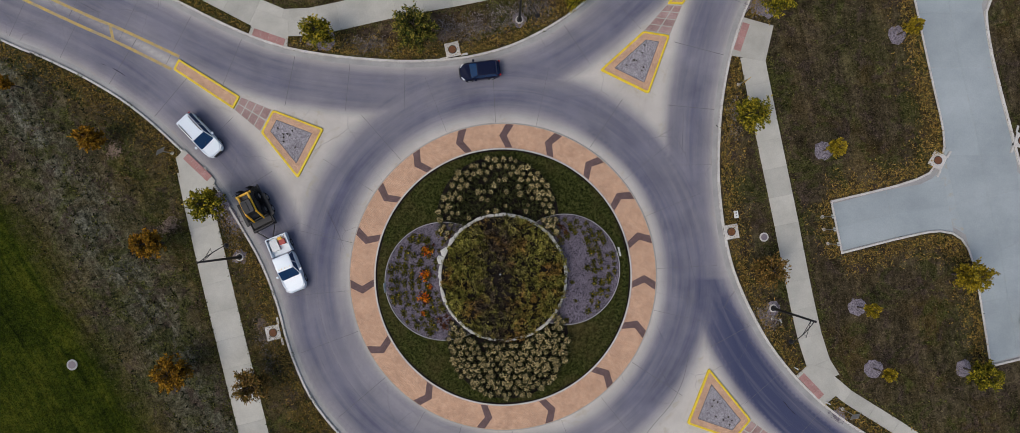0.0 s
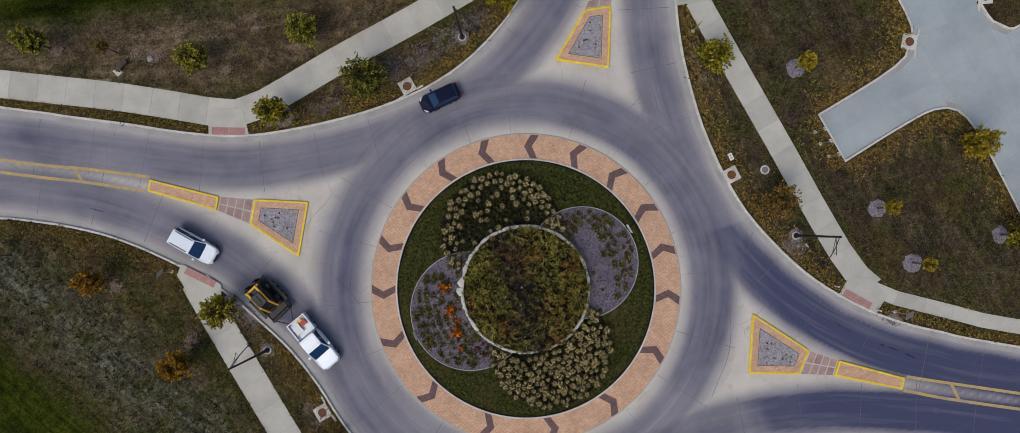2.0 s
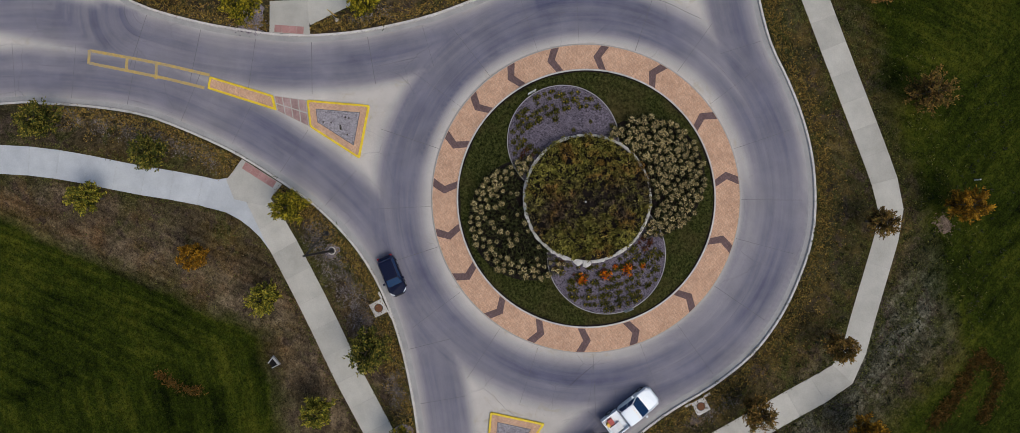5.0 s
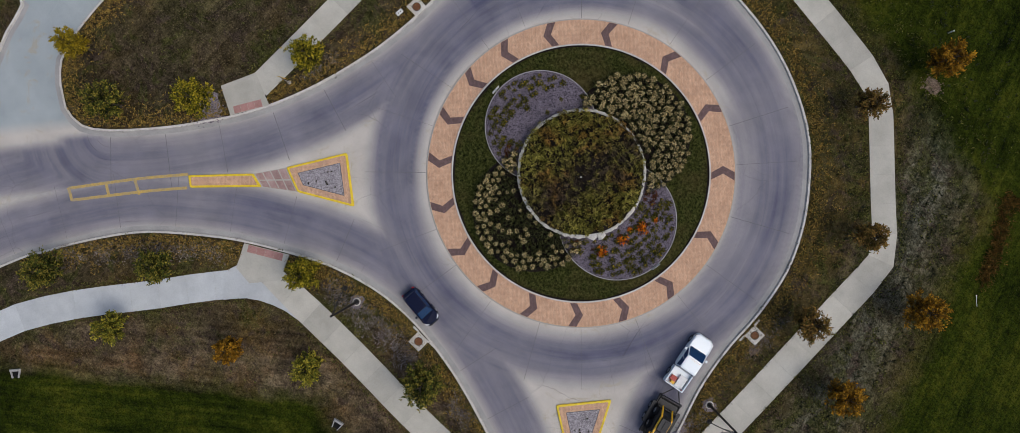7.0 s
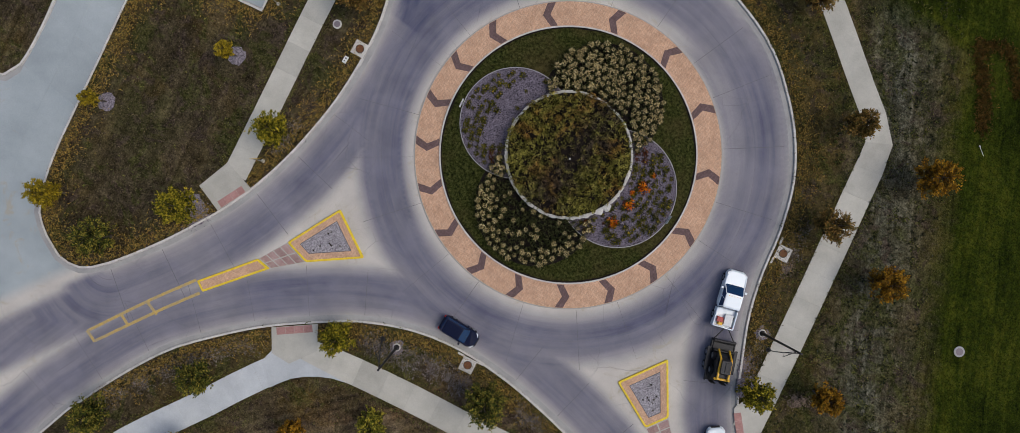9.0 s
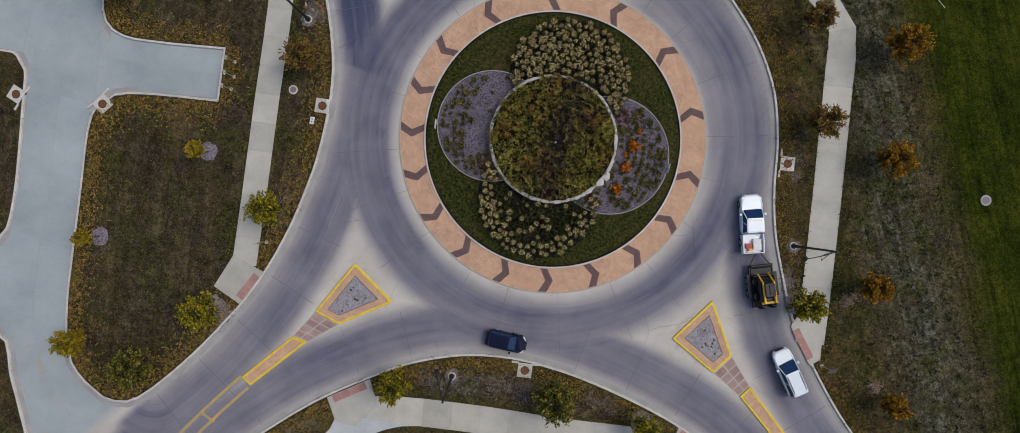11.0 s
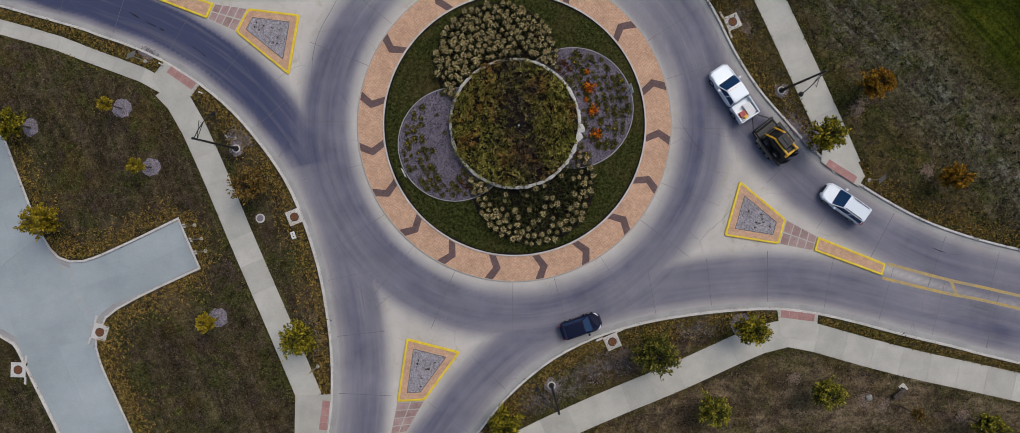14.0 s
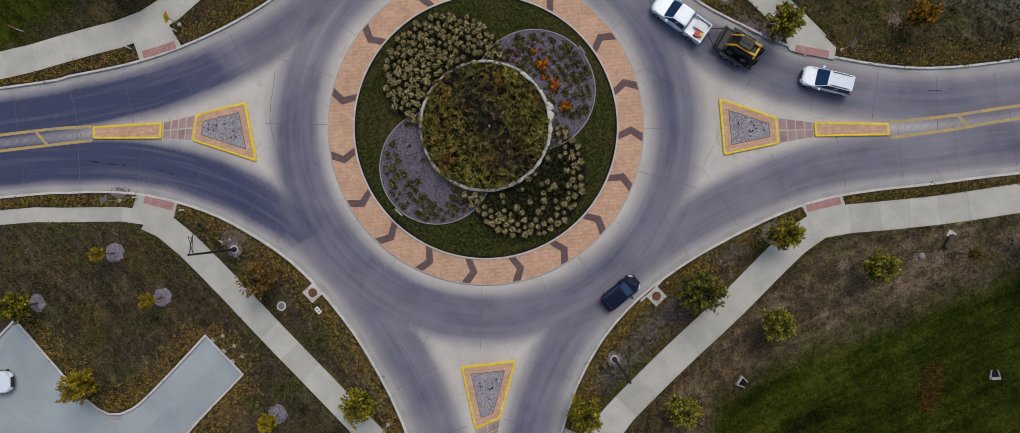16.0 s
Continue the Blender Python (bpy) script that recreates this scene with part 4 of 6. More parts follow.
# inner: the dark tone that paints shade into each crown's middle
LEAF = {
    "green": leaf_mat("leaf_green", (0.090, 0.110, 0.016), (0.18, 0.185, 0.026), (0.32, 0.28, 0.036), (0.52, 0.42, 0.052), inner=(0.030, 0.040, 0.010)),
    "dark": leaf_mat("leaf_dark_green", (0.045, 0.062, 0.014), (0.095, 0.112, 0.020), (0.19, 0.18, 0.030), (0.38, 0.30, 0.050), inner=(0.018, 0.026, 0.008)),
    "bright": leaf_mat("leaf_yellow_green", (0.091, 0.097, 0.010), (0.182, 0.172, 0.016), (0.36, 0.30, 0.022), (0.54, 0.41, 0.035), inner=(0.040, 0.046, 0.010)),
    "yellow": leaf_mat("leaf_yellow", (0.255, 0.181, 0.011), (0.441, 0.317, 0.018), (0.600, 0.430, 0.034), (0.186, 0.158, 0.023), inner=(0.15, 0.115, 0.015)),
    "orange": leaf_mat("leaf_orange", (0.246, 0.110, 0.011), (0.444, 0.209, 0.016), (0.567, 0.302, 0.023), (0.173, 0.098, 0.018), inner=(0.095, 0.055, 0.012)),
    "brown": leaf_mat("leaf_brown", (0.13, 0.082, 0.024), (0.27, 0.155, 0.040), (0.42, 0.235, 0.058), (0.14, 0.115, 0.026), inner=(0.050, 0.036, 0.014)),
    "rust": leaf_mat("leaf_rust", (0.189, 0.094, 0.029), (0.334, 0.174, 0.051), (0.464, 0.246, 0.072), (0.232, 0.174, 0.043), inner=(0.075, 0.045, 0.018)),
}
M_BARK = two_scale("bark", (0.07, 0.055, 0.042), (0.16, 0.125, 0.10), 3, 20, 0.9, 0.01)
M_RING = make_mulch("tree_mulch", (0.10, 0.085, 0.10), (0.27, 0.235, 0.26))
TREE_WORDS = {"green": "young tree with a dense olive-green crown", "dark": "young tree with a full dark green crown", "bright": "young tree with yellowing green autumn leaves",
              "yellow": "small tree with bright yellow autumn leaves", "orange": "young tree with orange-yellow autumn leaves",
              "brown": "young tree with sparse browning leaves", "rust": "young tree with rusty brown autumn leaves"}


def build_tree(x, y, d, tone, seed, ring=0.0, thin=1.0):
    g = np.random.default_rng(seed)
    rnd = random.Random(seed)
    R = d / 2 * (0.78 if d < 2 else 0.93)
    hc = 2.6 if d > 2 else 2.5
    tree = thing("tree", TREE_WORDS[tone] + (" in a grey mulch ring" if ring else " on the verge"), "tree", pose(x, y, G), "young street trees")
    bm = bmesh.new()
    top = hc + R * 0.95
    tube(bm, (0, 0, -0.05), (0.03, 0.02, hc * 0.6), 0.035 + 0.022 * d, 0.03 + 0.013 * d, 8)
    tube(bm, (0.03, 0.02, hc * 0.6), (0, 0, top), 0.03 + 0.013 * d, 0.012, 6)
    at, way = [], []
    limbs = int(15 + 6 * d)
    for i in range(limbs):
        a = i * 2.39996 + rnd.uniform(-0.35, 0.35)
        k = (i + 0.5) / limbs
        z0 = hc - 0.85 * R + 1.45 * R * k
        reach = R * (0.50 + 0.44 * rnd.random()) * math.sqrt(max(0.05, 1 - ((k - 0.28) / 0.78) ** 2))
        end = Vector((math.cos(a) * reach, math.sin(a) * reach, z0 + R * (0.20 + 0.40 * k) + rnd.uniform(-0.1, 0.1)))
        start = Vector((0, 0, z0))
        tube(bm, start, end, 0.02, 0.006, 5)
        sprays = 6 if rnd.random() > 0.18 else 3
        for j in range(sprays):
            f = 0.12 + 0.88 * (j + rnd.random()) / sprays
            p = start.lerp(end, f)
            b = a + rnd.uniform(-1.1, 1.1)
            q = p + Vector((math.cos(b), math.sin(b), rnd.uniform(-0.2, 0.7))) * R * rnd.uniform(0.14, 0.34)
            count = int(thin * 21)
            spread = min(0.07, 0.05 * R)
            for m in range(count):
                t = (m + rnd.random()) / count
                at.append(p.lerp(q, t) + Vector((rnd.gauss(0, spread), rnd.gauss(0, spread), rnd.gauss(0, spread))))
                c = b + rnd.uniform(-1.2, 1.2)
                way.append((math.cos(c), math.sin(c), rnd.uniform(-0.5, 0.7)))
    part("trunk", bm, M_BARK, tree)
    n = len(at)
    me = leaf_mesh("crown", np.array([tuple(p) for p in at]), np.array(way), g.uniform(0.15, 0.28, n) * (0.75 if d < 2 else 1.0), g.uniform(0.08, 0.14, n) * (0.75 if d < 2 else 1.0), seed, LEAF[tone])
    # low in the crown's middle, where shade is painted, high at its rim
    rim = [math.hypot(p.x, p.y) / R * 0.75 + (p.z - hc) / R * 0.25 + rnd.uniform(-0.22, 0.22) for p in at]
    me.attributes.new("unshaded", "FLOAT", "POINT").data.foreach_set("value", np.repeat(np.array(rim, np.float32), 4))
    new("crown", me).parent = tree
    if ring:
        bm = bmesh.new()
        out = [(p[0] * rnd.uniform(0.85, 1.15), p[1] * rnd.uniform(0.85, 1.15)) for p in circle(ring, 18)]
        prism(bm, out, -0.02, 0.05, 0.03)
        part("mulch_ring", bm, M_RING, tree, "purple-grey bark mulch ring")
    return tree


for i, (x, y, d, tone, ring) in enumerate((
        (-7.1, 20.1, 4.0, "dark", 0.0), (5.5, 23.2, 3.2, "bright", 0.0), (-14.9, 19.8, 2.8, "bright", 0.9), (20.0, 13.2, 3.1, "bright", 0.0), (-23.8, 6.0, 3.2, "bright", 1.0),
        (21.3, 0.7, 3.3, "brown", 0.0), (26.85, 10.55, 1.8, "yellow", 0.75), (-1.0, 27.0, 2.8, "green", 0.0), (-33.0, 11.3, 2.2, "orange", 0.0), (-28.3, 2.8, 2.7, "orange", 0.0),
        (-20.0, -8.4, 3.2, "brown", 0.0), (-26.3, -7.4, 3.2, "orange", 0.0), (29.65, -2.55, 1.5, "yellow", 0.75), (37.7, 0.2, 2.9, "yellow", 0.0), (22.1, 22.7, 3.4, "bright", 1.0),
        (-10.8, 25.3, 2.8, "green", 0.0), (31.0, -7.7, 1.3, "yellow", 0.75), (38.6, -7.7, 2.5, "bright", 0.7), (3.7, 31.5, 2.5, "orange", 0.0), (-19.7, 25.9, 2.7, "green", 0.0),
        (12.6, 32.8, 3.3, "dark", 0.0), (33.1, 20.3, 1.7, "yellow", 0.75), (17.4, -25.5, 4.3, "rust", 0.0), (10.8, -27.2, 4.3, "rust", 0.0), (1.0, -28.3, 3.9, "brown", 0.0),
        (-8.4, -28.8, 3.3, "orange", 0.0), (-7.95, -21.95, 2.8, "brown", 0.0), (25.9, 29.0, 3.7, "dark", 0.0), (31.2, 28.5, 2.7, "yellow", 0.0), (-16.7, -16.1, 2.8, "brown", 0.0),
        (-24.1, -16.4, 3.5, "orange", 0.0), (-40.0, 15.7, 1.6, "orange", 0.0), (10.5, 38.6, 2.9, "green", 0.0), (14.2, -33.6, 3.6, "rust", 0.0), (17.3, 40.5, 3.5, "dark", 0.0),
        (-31.8, 31.2, 2.5, "green", 0.0), (-26.4, 29.0, 1.1, "brown", 0.0))):
    build_tree(x, y, d, tone, 100 + i, ring, 0.75 if tone in ("brown",) else 1.0)


# ---- the central island: domed lawn, planted mound, four lobes ----
def dome(r):
    """Height of the island's lawn at a radius."""
    return 0.16 + 0.34 * (1 - min(1, r / 10.75) ** 2)


def build_island():
    n = 96
    bm = bmesh.new()
    radii = [10.72, 9.6, 8.4, 7.2, 6.0, 4.5, 2.5]
    rings = [[bm.verts.new((r * math.cos(i * math.tau / n), r * math.sin(i * math.tau / n), dome(r))) for i in range(n)] for r in radii]
    for a, b in zip(rings, rings[1:]):
        for i in range(n):
            bm.faces.new((a[i], a[(i + 1) % n], b[(i + 1) % n], b[i]))
    bm.faces.new(rings[-1])
    lawn = tagged(part("island_lawn", bm, M_LAWN), "domed green lawn inside the roundabout kerb", "lawn", kind="structure")
    # flat dark ring that paints the soil gap and its shadow along the kerb
    bm = bmesh.new()
    rnd = random.Random(17)
    ring = [(10.70, 10.50 + 0.10 * noise.noise(Vector((math.cos(i * math.tau / 180) * 6, math.sin(i * math.tau / 180) * 6, 2))) + rnd.uniform(-0.02, 0.02)) for i in range(180)]
    rails = [[bm.verts.new((r[j] * math.cos(i * math.tau / 180), r[j] * math.sin(i * math.tau / 180), dome(r[j]) + 0.012)) for i, r in enumerate(ring)] for j in (0, 1)]
    for i in range(180):
        bm.faces.new((rails[0][i], rails[0][(i + 1) % 180], rails[1][(i + 1) % 180], rails[1][i]))
    part("edge_trench", bm, M_SOIL, lawn, "dark strip for the soil gap and its shadow inside the kerb")
    return lawn


M_SOIL = two_scale("dark_soil", (0.010, 0.008, 0.007), (0.032, 0.025, 0.022), 1.2, 9, 0.95, 0.03)
build_island()
MOUND_R = 5.25
LOBES = {"east": (radians(7), 5.15, 4.6), "west": (radians(184), 4.95, 4.9), "south": (radians(-85.4), 5.15, 4.95), "north": (radians(95.2), 5.0, 5.0)}


def in_lobe(x, y, key, slack=0.0):
    a, c, r = LOBES[key]
    return math.hypot(x - c * math.cos(a), y - c * math.sin(a)) < r - slack and math.hypot(x, y) > MOUND_R - 0.1


def build_bed(key, label):
    a, c, r = LOBES[key]
    cx, cy = c * math.cos(a), c * math.sin(a)
    bed = thing("flower_bed", label, "flower bed", group="beds round the mound")
    arc = [p for p in circle(r, 80, cx, cy, a - math.pi) if math.hypot(*p) > 5.0]
    k = max(range(len(arc)), key=lambda i: math.dist(arc[i], arc[i - 1]))
    arc = arc[k:] + arc[:k]
    back = [(4.9 * math.cos(t), 4.9 * math.sin(t)) for t in np.linspace(math.atan2(arc[-1][1], arc[-1][0]), math.atan2(arc[0][1], arc[0][0]) - (math.tau if math.atan2(arc[0][1], arc[0][0]) > math.atan2(arc[-1][1], arc[-1][0]) else 0), 14)]
    bm = bmesh.new()
    poly = arc + back
    vs = [bm.verts.new((x, y, dome(math.hypot(x, y)) + 0.05)) for x, y in poly]
    bmesh.ops.triangle_fill(bm, use_beauty=True, edges=[bm.edges.new((p, q)) for p, q in zip(vs, vs[1:] + vs[:1])])
    bmesh.ops.subdivide_edges(bm, edges=bm.edges, cuts=2)
    for v in bm.verts:
        v.co.z = dome(math.hypot(v.co.x, v.co.y)) + 0.06 + 0.03 * noise.noise(v.co * 3)
    bmesh.ops.recalc_face_normals(bm, faces=bm.faces)
    if sum(f.normal.z for f in bm.faces) < 0:
        bmesh.ops.reverse_faces(bm, faces=bm.faces)
    part("mulch", bm, M_BED, bed)
    bm = bmesh.new()
    out, inn = offset(arc, -0.03), offset(arc, 0.03)
    rows = []
    for (xo, yo), (xi, yi) in zip(out, inn):
        zo = dome(math.hypot(xo, yo))
        rows.append([bm.verts.new(v) for v in ((xo, yo, zo - 0.05), (xo, yo, zo + 0.12), (xi, yi, zo + 0.12), (xi, yi, zo - 0.05))])
    for p, q in zip(rows, rows[1:]):
        for i in range(3):
            bm.faces.new((p[i], q[i], q[i + 1], p[i + 1]))
    bmesh.ops.recalc_face_normals(bm, faces=bm.faces)
    part("edging", bm, M_GUTTER, bed, "thin grey stone edging")
    return bed


build_bed("east", "purple-grey mulched bed with low yellowing plants")
build_bed("west", "purple-grey mulched bed with low plants and orange flowers")



def make_shrub():
    """Olive, bronze and plum-brown perennials in drifts."""
    k = Mat("mound_leaf", 0.8)
    x, y, _ = k.xyz()
    drift = k.noise(0.55, 4, 0.65)
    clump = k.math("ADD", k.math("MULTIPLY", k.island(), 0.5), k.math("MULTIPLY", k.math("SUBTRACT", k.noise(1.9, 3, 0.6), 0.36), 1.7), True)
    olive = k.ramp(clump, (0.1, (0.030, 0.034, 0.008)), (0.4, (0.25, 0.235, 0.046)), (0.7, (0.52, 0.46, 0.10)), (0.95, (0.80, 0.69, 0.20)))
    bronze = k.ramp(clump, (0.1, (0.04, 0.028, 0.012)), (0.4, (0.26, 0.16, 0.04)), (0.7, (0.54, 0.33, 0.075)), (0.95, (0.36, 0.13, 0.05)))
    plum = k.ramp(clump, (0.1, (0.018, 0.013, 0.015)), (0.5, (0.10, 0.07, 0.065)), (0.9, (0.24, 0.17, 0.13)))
    col = k.mix(k.ramp(drift, (0.50, 0.0), (0.62, 1.0)), olive, bronze)
    # spent stems run through the middle of the planting
    lane = k.math("ABSOLUTE", k.math("ADD", x, k.math("MULTIPLY", k.math("SUBTRACT", k.noise(0.7, 4, 0.6), 0.42), 5.0)))
    col = k.mix(k.math("MULTIPLY", k.ramp(k.math("MULTIPLY", lane, 0.2), (0.10, 0.9), (0.45, 0.0)), k.ramp(k.noise(1.4, 3, 0.6), (0.40, 0.25), (0.54, 1.0))), col, plum)
    # two dark noises paint shade into the gaps between the plants
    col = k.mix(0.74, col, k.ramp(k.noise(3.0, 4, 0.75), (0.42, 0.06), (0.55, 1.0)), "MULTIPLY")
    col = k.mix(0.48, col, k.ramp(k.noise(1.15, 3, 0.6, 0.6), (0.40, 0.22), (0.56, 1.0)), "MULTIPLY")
    k.color(col)
    k.b.inputs["Specular IOR Level"].default_value = 0.04
    return k.m


M_SHRUB = make_shrub()


def build_mound():
    mound = thing("planted_mound", "round raised planter densely covered with olive and bronze perennials", "planter")
    bm = bmesh.new()
    n = 60
    rings = [[bm.verts.new((r * math.cos(i * math.tau / n), r * math.sin(i * math.tau / n), z)) for i in range(n)]
             for r, z in ((5.1, 0.3), (5.1, 0.85), (4.0, 1.0), (2.5, 1.12), (1.0, 1.2))]
    for a, b in zip(rings, rings[1:]):
        for i in range(n):
            bm.faces.new((a[i], a[(i + 1) % n], b[(i + 1) % n], b[i]))
    bm.faces.new(rings[-1])
    part("soil", bm, M_SOIL, mound)
    rnd = random.Random(11)
    bm = bmesh.new()
    a0 = 0.0
    while a0 < math.tau - 0.06:
        a1 = min(a0 + rnd.choice((0.07, 0.10, 0.13, 0.17)) * rnd.uniform(0.8, 1.2), math.tau)
        west = max(0.0, math.cos((a0 + a1) / 2 - radians(150)))
        wide = rnd.uniform(0.02, 0.10) + rnd.uniform(0.0, 0.16) * west ** 4 + (0.30 if abs((a0 + a1) / 2 - radians(160)) < 0.09 else 0.0)
        inner, top = 5.08 + rnd.uniform(-0.04, 0.03), 0.98 + rnd.uniform(-0.10, 0.10)
        ring = [(inner, a0), (5.24 + wide * rnd.uniform(0.3, 1.0), a0 + 0.008 * rnd.random()), (5.24 + wide, a0 + (a1 - a0) * rnd.uniform(0.35, 0.65)),
                (5.24 + wide * rnd.uniform(0.2, 1.0), a1 - 0.008 * rnd.random()), (inner, a1)]
        bm = bmesh.new()
        prism(bm, [(q * math.cos(t), q * math.sin(t)) for q, t in ring], 0.25, top, 0.04)
        part("stone", bm, M_STONE, mound)
        a0 = a1
    g = np.random.default_rng(5)
    clumps = 1650
    a = g.random(clumps) * math.tau
    r = (5.04 + 0.2 * np.clip(0.3 - np.cos(a - radians(160)), 0, 1)) * np.sqrt(g.random(clumps))
    cx, cy = r * np.cos(a), r * np.sin(a)
    size = g.uniform(0.08, 0.26, clumps)
    hole = np.hypot(cx - 0.1, (cy - 0.2) * 0.6) < 1.3
    bare = (r > 4.98) & (np.cos(a - radians(178)) > 0.9)
    keep = ~(hole & (g.random(clumps) < 0.5)) & ~bare
    cx, cy, size, r = cx[keep], cy[keep], size[keep], r[keep]
    per = 26
    n = len(cx) * per
    u = g.normal(size=(n, 3))
    u[:, 2] = np.abs(u[:, 2]) * 0.9 + 0.1
    u /= np.linalg.norm(u, axis=1, keepdims=True)
    s = np.repeat(size, per)
    base = np.stack([np.repeat(cx, per), np.repeat(cy, per), np.repeat(1.2 - 0.25 * (r / 5.16) ** 2 + g.uniform(-0.22, 0.38, len(cx)), per)], 1)
    at = base + u * s[:, None] * g.uniform(0.3, 1.0, (n, 1))
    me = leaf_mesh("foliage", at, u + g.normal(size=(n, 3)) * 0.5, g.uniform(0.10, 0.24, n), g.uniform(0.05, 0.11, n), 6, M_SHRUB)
    fol = new("foliage", me)
    fol.parent = mound
    tagged(fol, "dense olive and bronze leaves", kind="stuff")
    bm = bmesh.new()
    tube(bm, (-0.25, 0.3, 1.1), (-0.25, 0.3, 1.75), 0.03, 0.03)
    disc(bm, 0.08, 1.75, 1.82, 12, 0.01, -0.25, 0.3)
    part("sprinkler", bm, M_STEEL, mound, "small metal sprinkler head")
    return mound


build_mound()

M_BLADE = leaf_mat("grass_blade", (0.032, 0.042, 0.014), (0.100, 0.112, 0.036), (0.20, 0.20, 0.075))
M_PLUME = leaf_mat("grass_plume", (0.34, 0.26, 0.10), (0.62, 0.48, 0.21), (0.86, 0.71, 0.38))


def tuft_meshes(seed):
    g = np.random.default_rng(seed)
    n = 80
    a = g.random(n) * math.tau
    lean = g.uniform(0.25, 0.95, n)
    way = np.stack([np.cos(a) * lean, np.sin(a) * lean, np.ones(n)], 1)
    at = np.stack([np.cos(a) * 0.07, np.sin(a) * 0.07, np.zeros(n)], 1)
    blades = leaf_mesh("blades", at, way, g.uniform(0.4, 0.75, n), g.uniform(0.028, 0.05, n), seed, M_BLADE)
    m = 70
    a = g.random(m) * math.tau
    lean = 0.25 * np.sqrt(g.random(m))
    way = np.stack([np.cos(a) * lean, np.sin(a) * lean, g.uniform(0.85, 1.35, m) - lean], 1)
    droop = np.stack([np.cos(a), np.sin(a), g.uniform(0.2, 2.0, m)], 1) * 0.7 + g.normal(0, 0.8, (m, 3))
    plumes = leaf_mesh("plumes", way * 0.62, droop, g.uniform(0.08, 0.15, m), g.uniform(0.045, 0.07, m), seed + 1, M_PLUME)
    return blades, plumes


TUFTS = [tuft_meshes(40 + 2 * i) for i in range(5)]


def build_grass(key, label, pitch, seed):
    rnd = random.Random(seed)
    a, c, r = LOBES[key]
    cx, cy = c * math.cos(a), c * math.sin(a)
    bm = bmesh.new()
    arc = [(p[0], p[1]) for p in circle(r + 0.05, 60, cx, cy)]
    vs = []
    for ring in (1.0, 0.7, 0.35):
        vs.append([bm.verts.new((cx + (x - cx) * ring, cy + (y - cy) * ring, dome(math.hypot(cx + (x - cx) * ring, cy + (y - cy) * ring)) + 0.03)) for x, y in arc])
    for p, q in zip(vs, vs[1:]):
        for i in range(60):
            bm.faces.new((p[i], p[(i + 1) % 60], q[(i + 1) % 60], q[i]))
    bm.faces.new(vs[-1])
    tagged(part("grass_bed_soil", bm, M_SOIL), "dark soil bed under the ornamental grasses", "soil", kind="structure")
    rows = int(2 * r / pitch) + 1
    for i in range(rows):
        for j in range(int(rows * 1.15)):
            x = cx - r + i * pitch + (j % 2) * pitch / 2 + rnd.uniform(-0.12, 0.12)
            y = cy - r + j * pitch * 0.9 + rnd.uniform(-0.12, 0.12)
            if not in_lobe(x, y, key, 0.02) or math.hypot(x, y) < 5.5:
                continue
            blades, plumes = rnd.choice(TUFTS)
            s = rnd.uniform(0.75, 1.3)
            tuft = new("ornamental_grass", blades)
            tuft.matrix_basis = pose(x, y, dome(math.hypot(x, y)) + 0.02, 0, 0, rnd.uniform(0, 360)) @ Matrix.Diagonal((s, s, s, 1))
            tagged(tuft, label, "ornamental grass", "ornamental grass clumps")
            rim = math.hypot(x - cx, y - cy) / r
            if key == "south" or rim > 0.74 or rnd.random() < 0.38:
                share("plumes", plumes, tuft, pose(0, 0, 0))


build_grass("south", "clump of ornamental grass with buff seed plumes", 0.54, 21)
build_grass("north", "dark clump of ornamental grass with thin buff plumes", 0.60, 22)

M_LOW = leaf_mat("bed_leaf", (0.055, 0.060, 0.012), (0.11, 0.10, 0.018), (0.19, 0.16, 0.03))
M_LOWRED = leaf_mat("bed_leaf_red", (0.11, 0.035, 0.02), (0.19, 0.06, 0.03), (0.09, 0.06, 0.02))
M_PETAL = leaf_mat("orange_petal", (0.78, 0.20, 0.01), (0.88, 0.36, 0.015), (0.66, 0.11, 0.012))
M_PETAL_Y = leaf_mat("yellow_petal", (0.55, 0.38, 0.02), (0.62, 0.45, 0.04))


def low_mesh(name, n, r, h, material, seed, length=(0.08, 0.16)):
    g = np.random.default_rng(seed)
    u = g.normal(size=(n, 3))
    u[:, 2] = np.abs(u[:, 2])
    u /= np.linalg.norm(u, axis=1, keepdims=True)
    at = u * np.array([r, r, h]) * g.uniform(0.0, 0.8, (n, 1))
    return leaf_mesh(name, at, u + g.normal(size=(n, 3)) * 0.5, g.uniform(*length, n), g.uniform(0.04, 0.08, n), seed, material)


LOW = [low_mesh("bedding_plant", 80, 0.24, 0.25, M_LOW, 60 + i) for i in range(4)]
LOWRED = low_mesh("bedding_plant", 60, 0.2, 0.22, M_LOWRED, 66)
FLOWER = [low_mesh("flowers", 95, 0.34, 0.36, M_PETAL, 70 + i, (0.07, 0.12)) for i in range(2)]
FLOWER_LEAF = low_mesh("flower_plant", 110, 0.40, 0.27, M_LOWRED, 75)
SPECK = low_mesh("flowers", 7, 0.2, 0.34, M_PETAL_Y, 77, (0.06, 0.09))


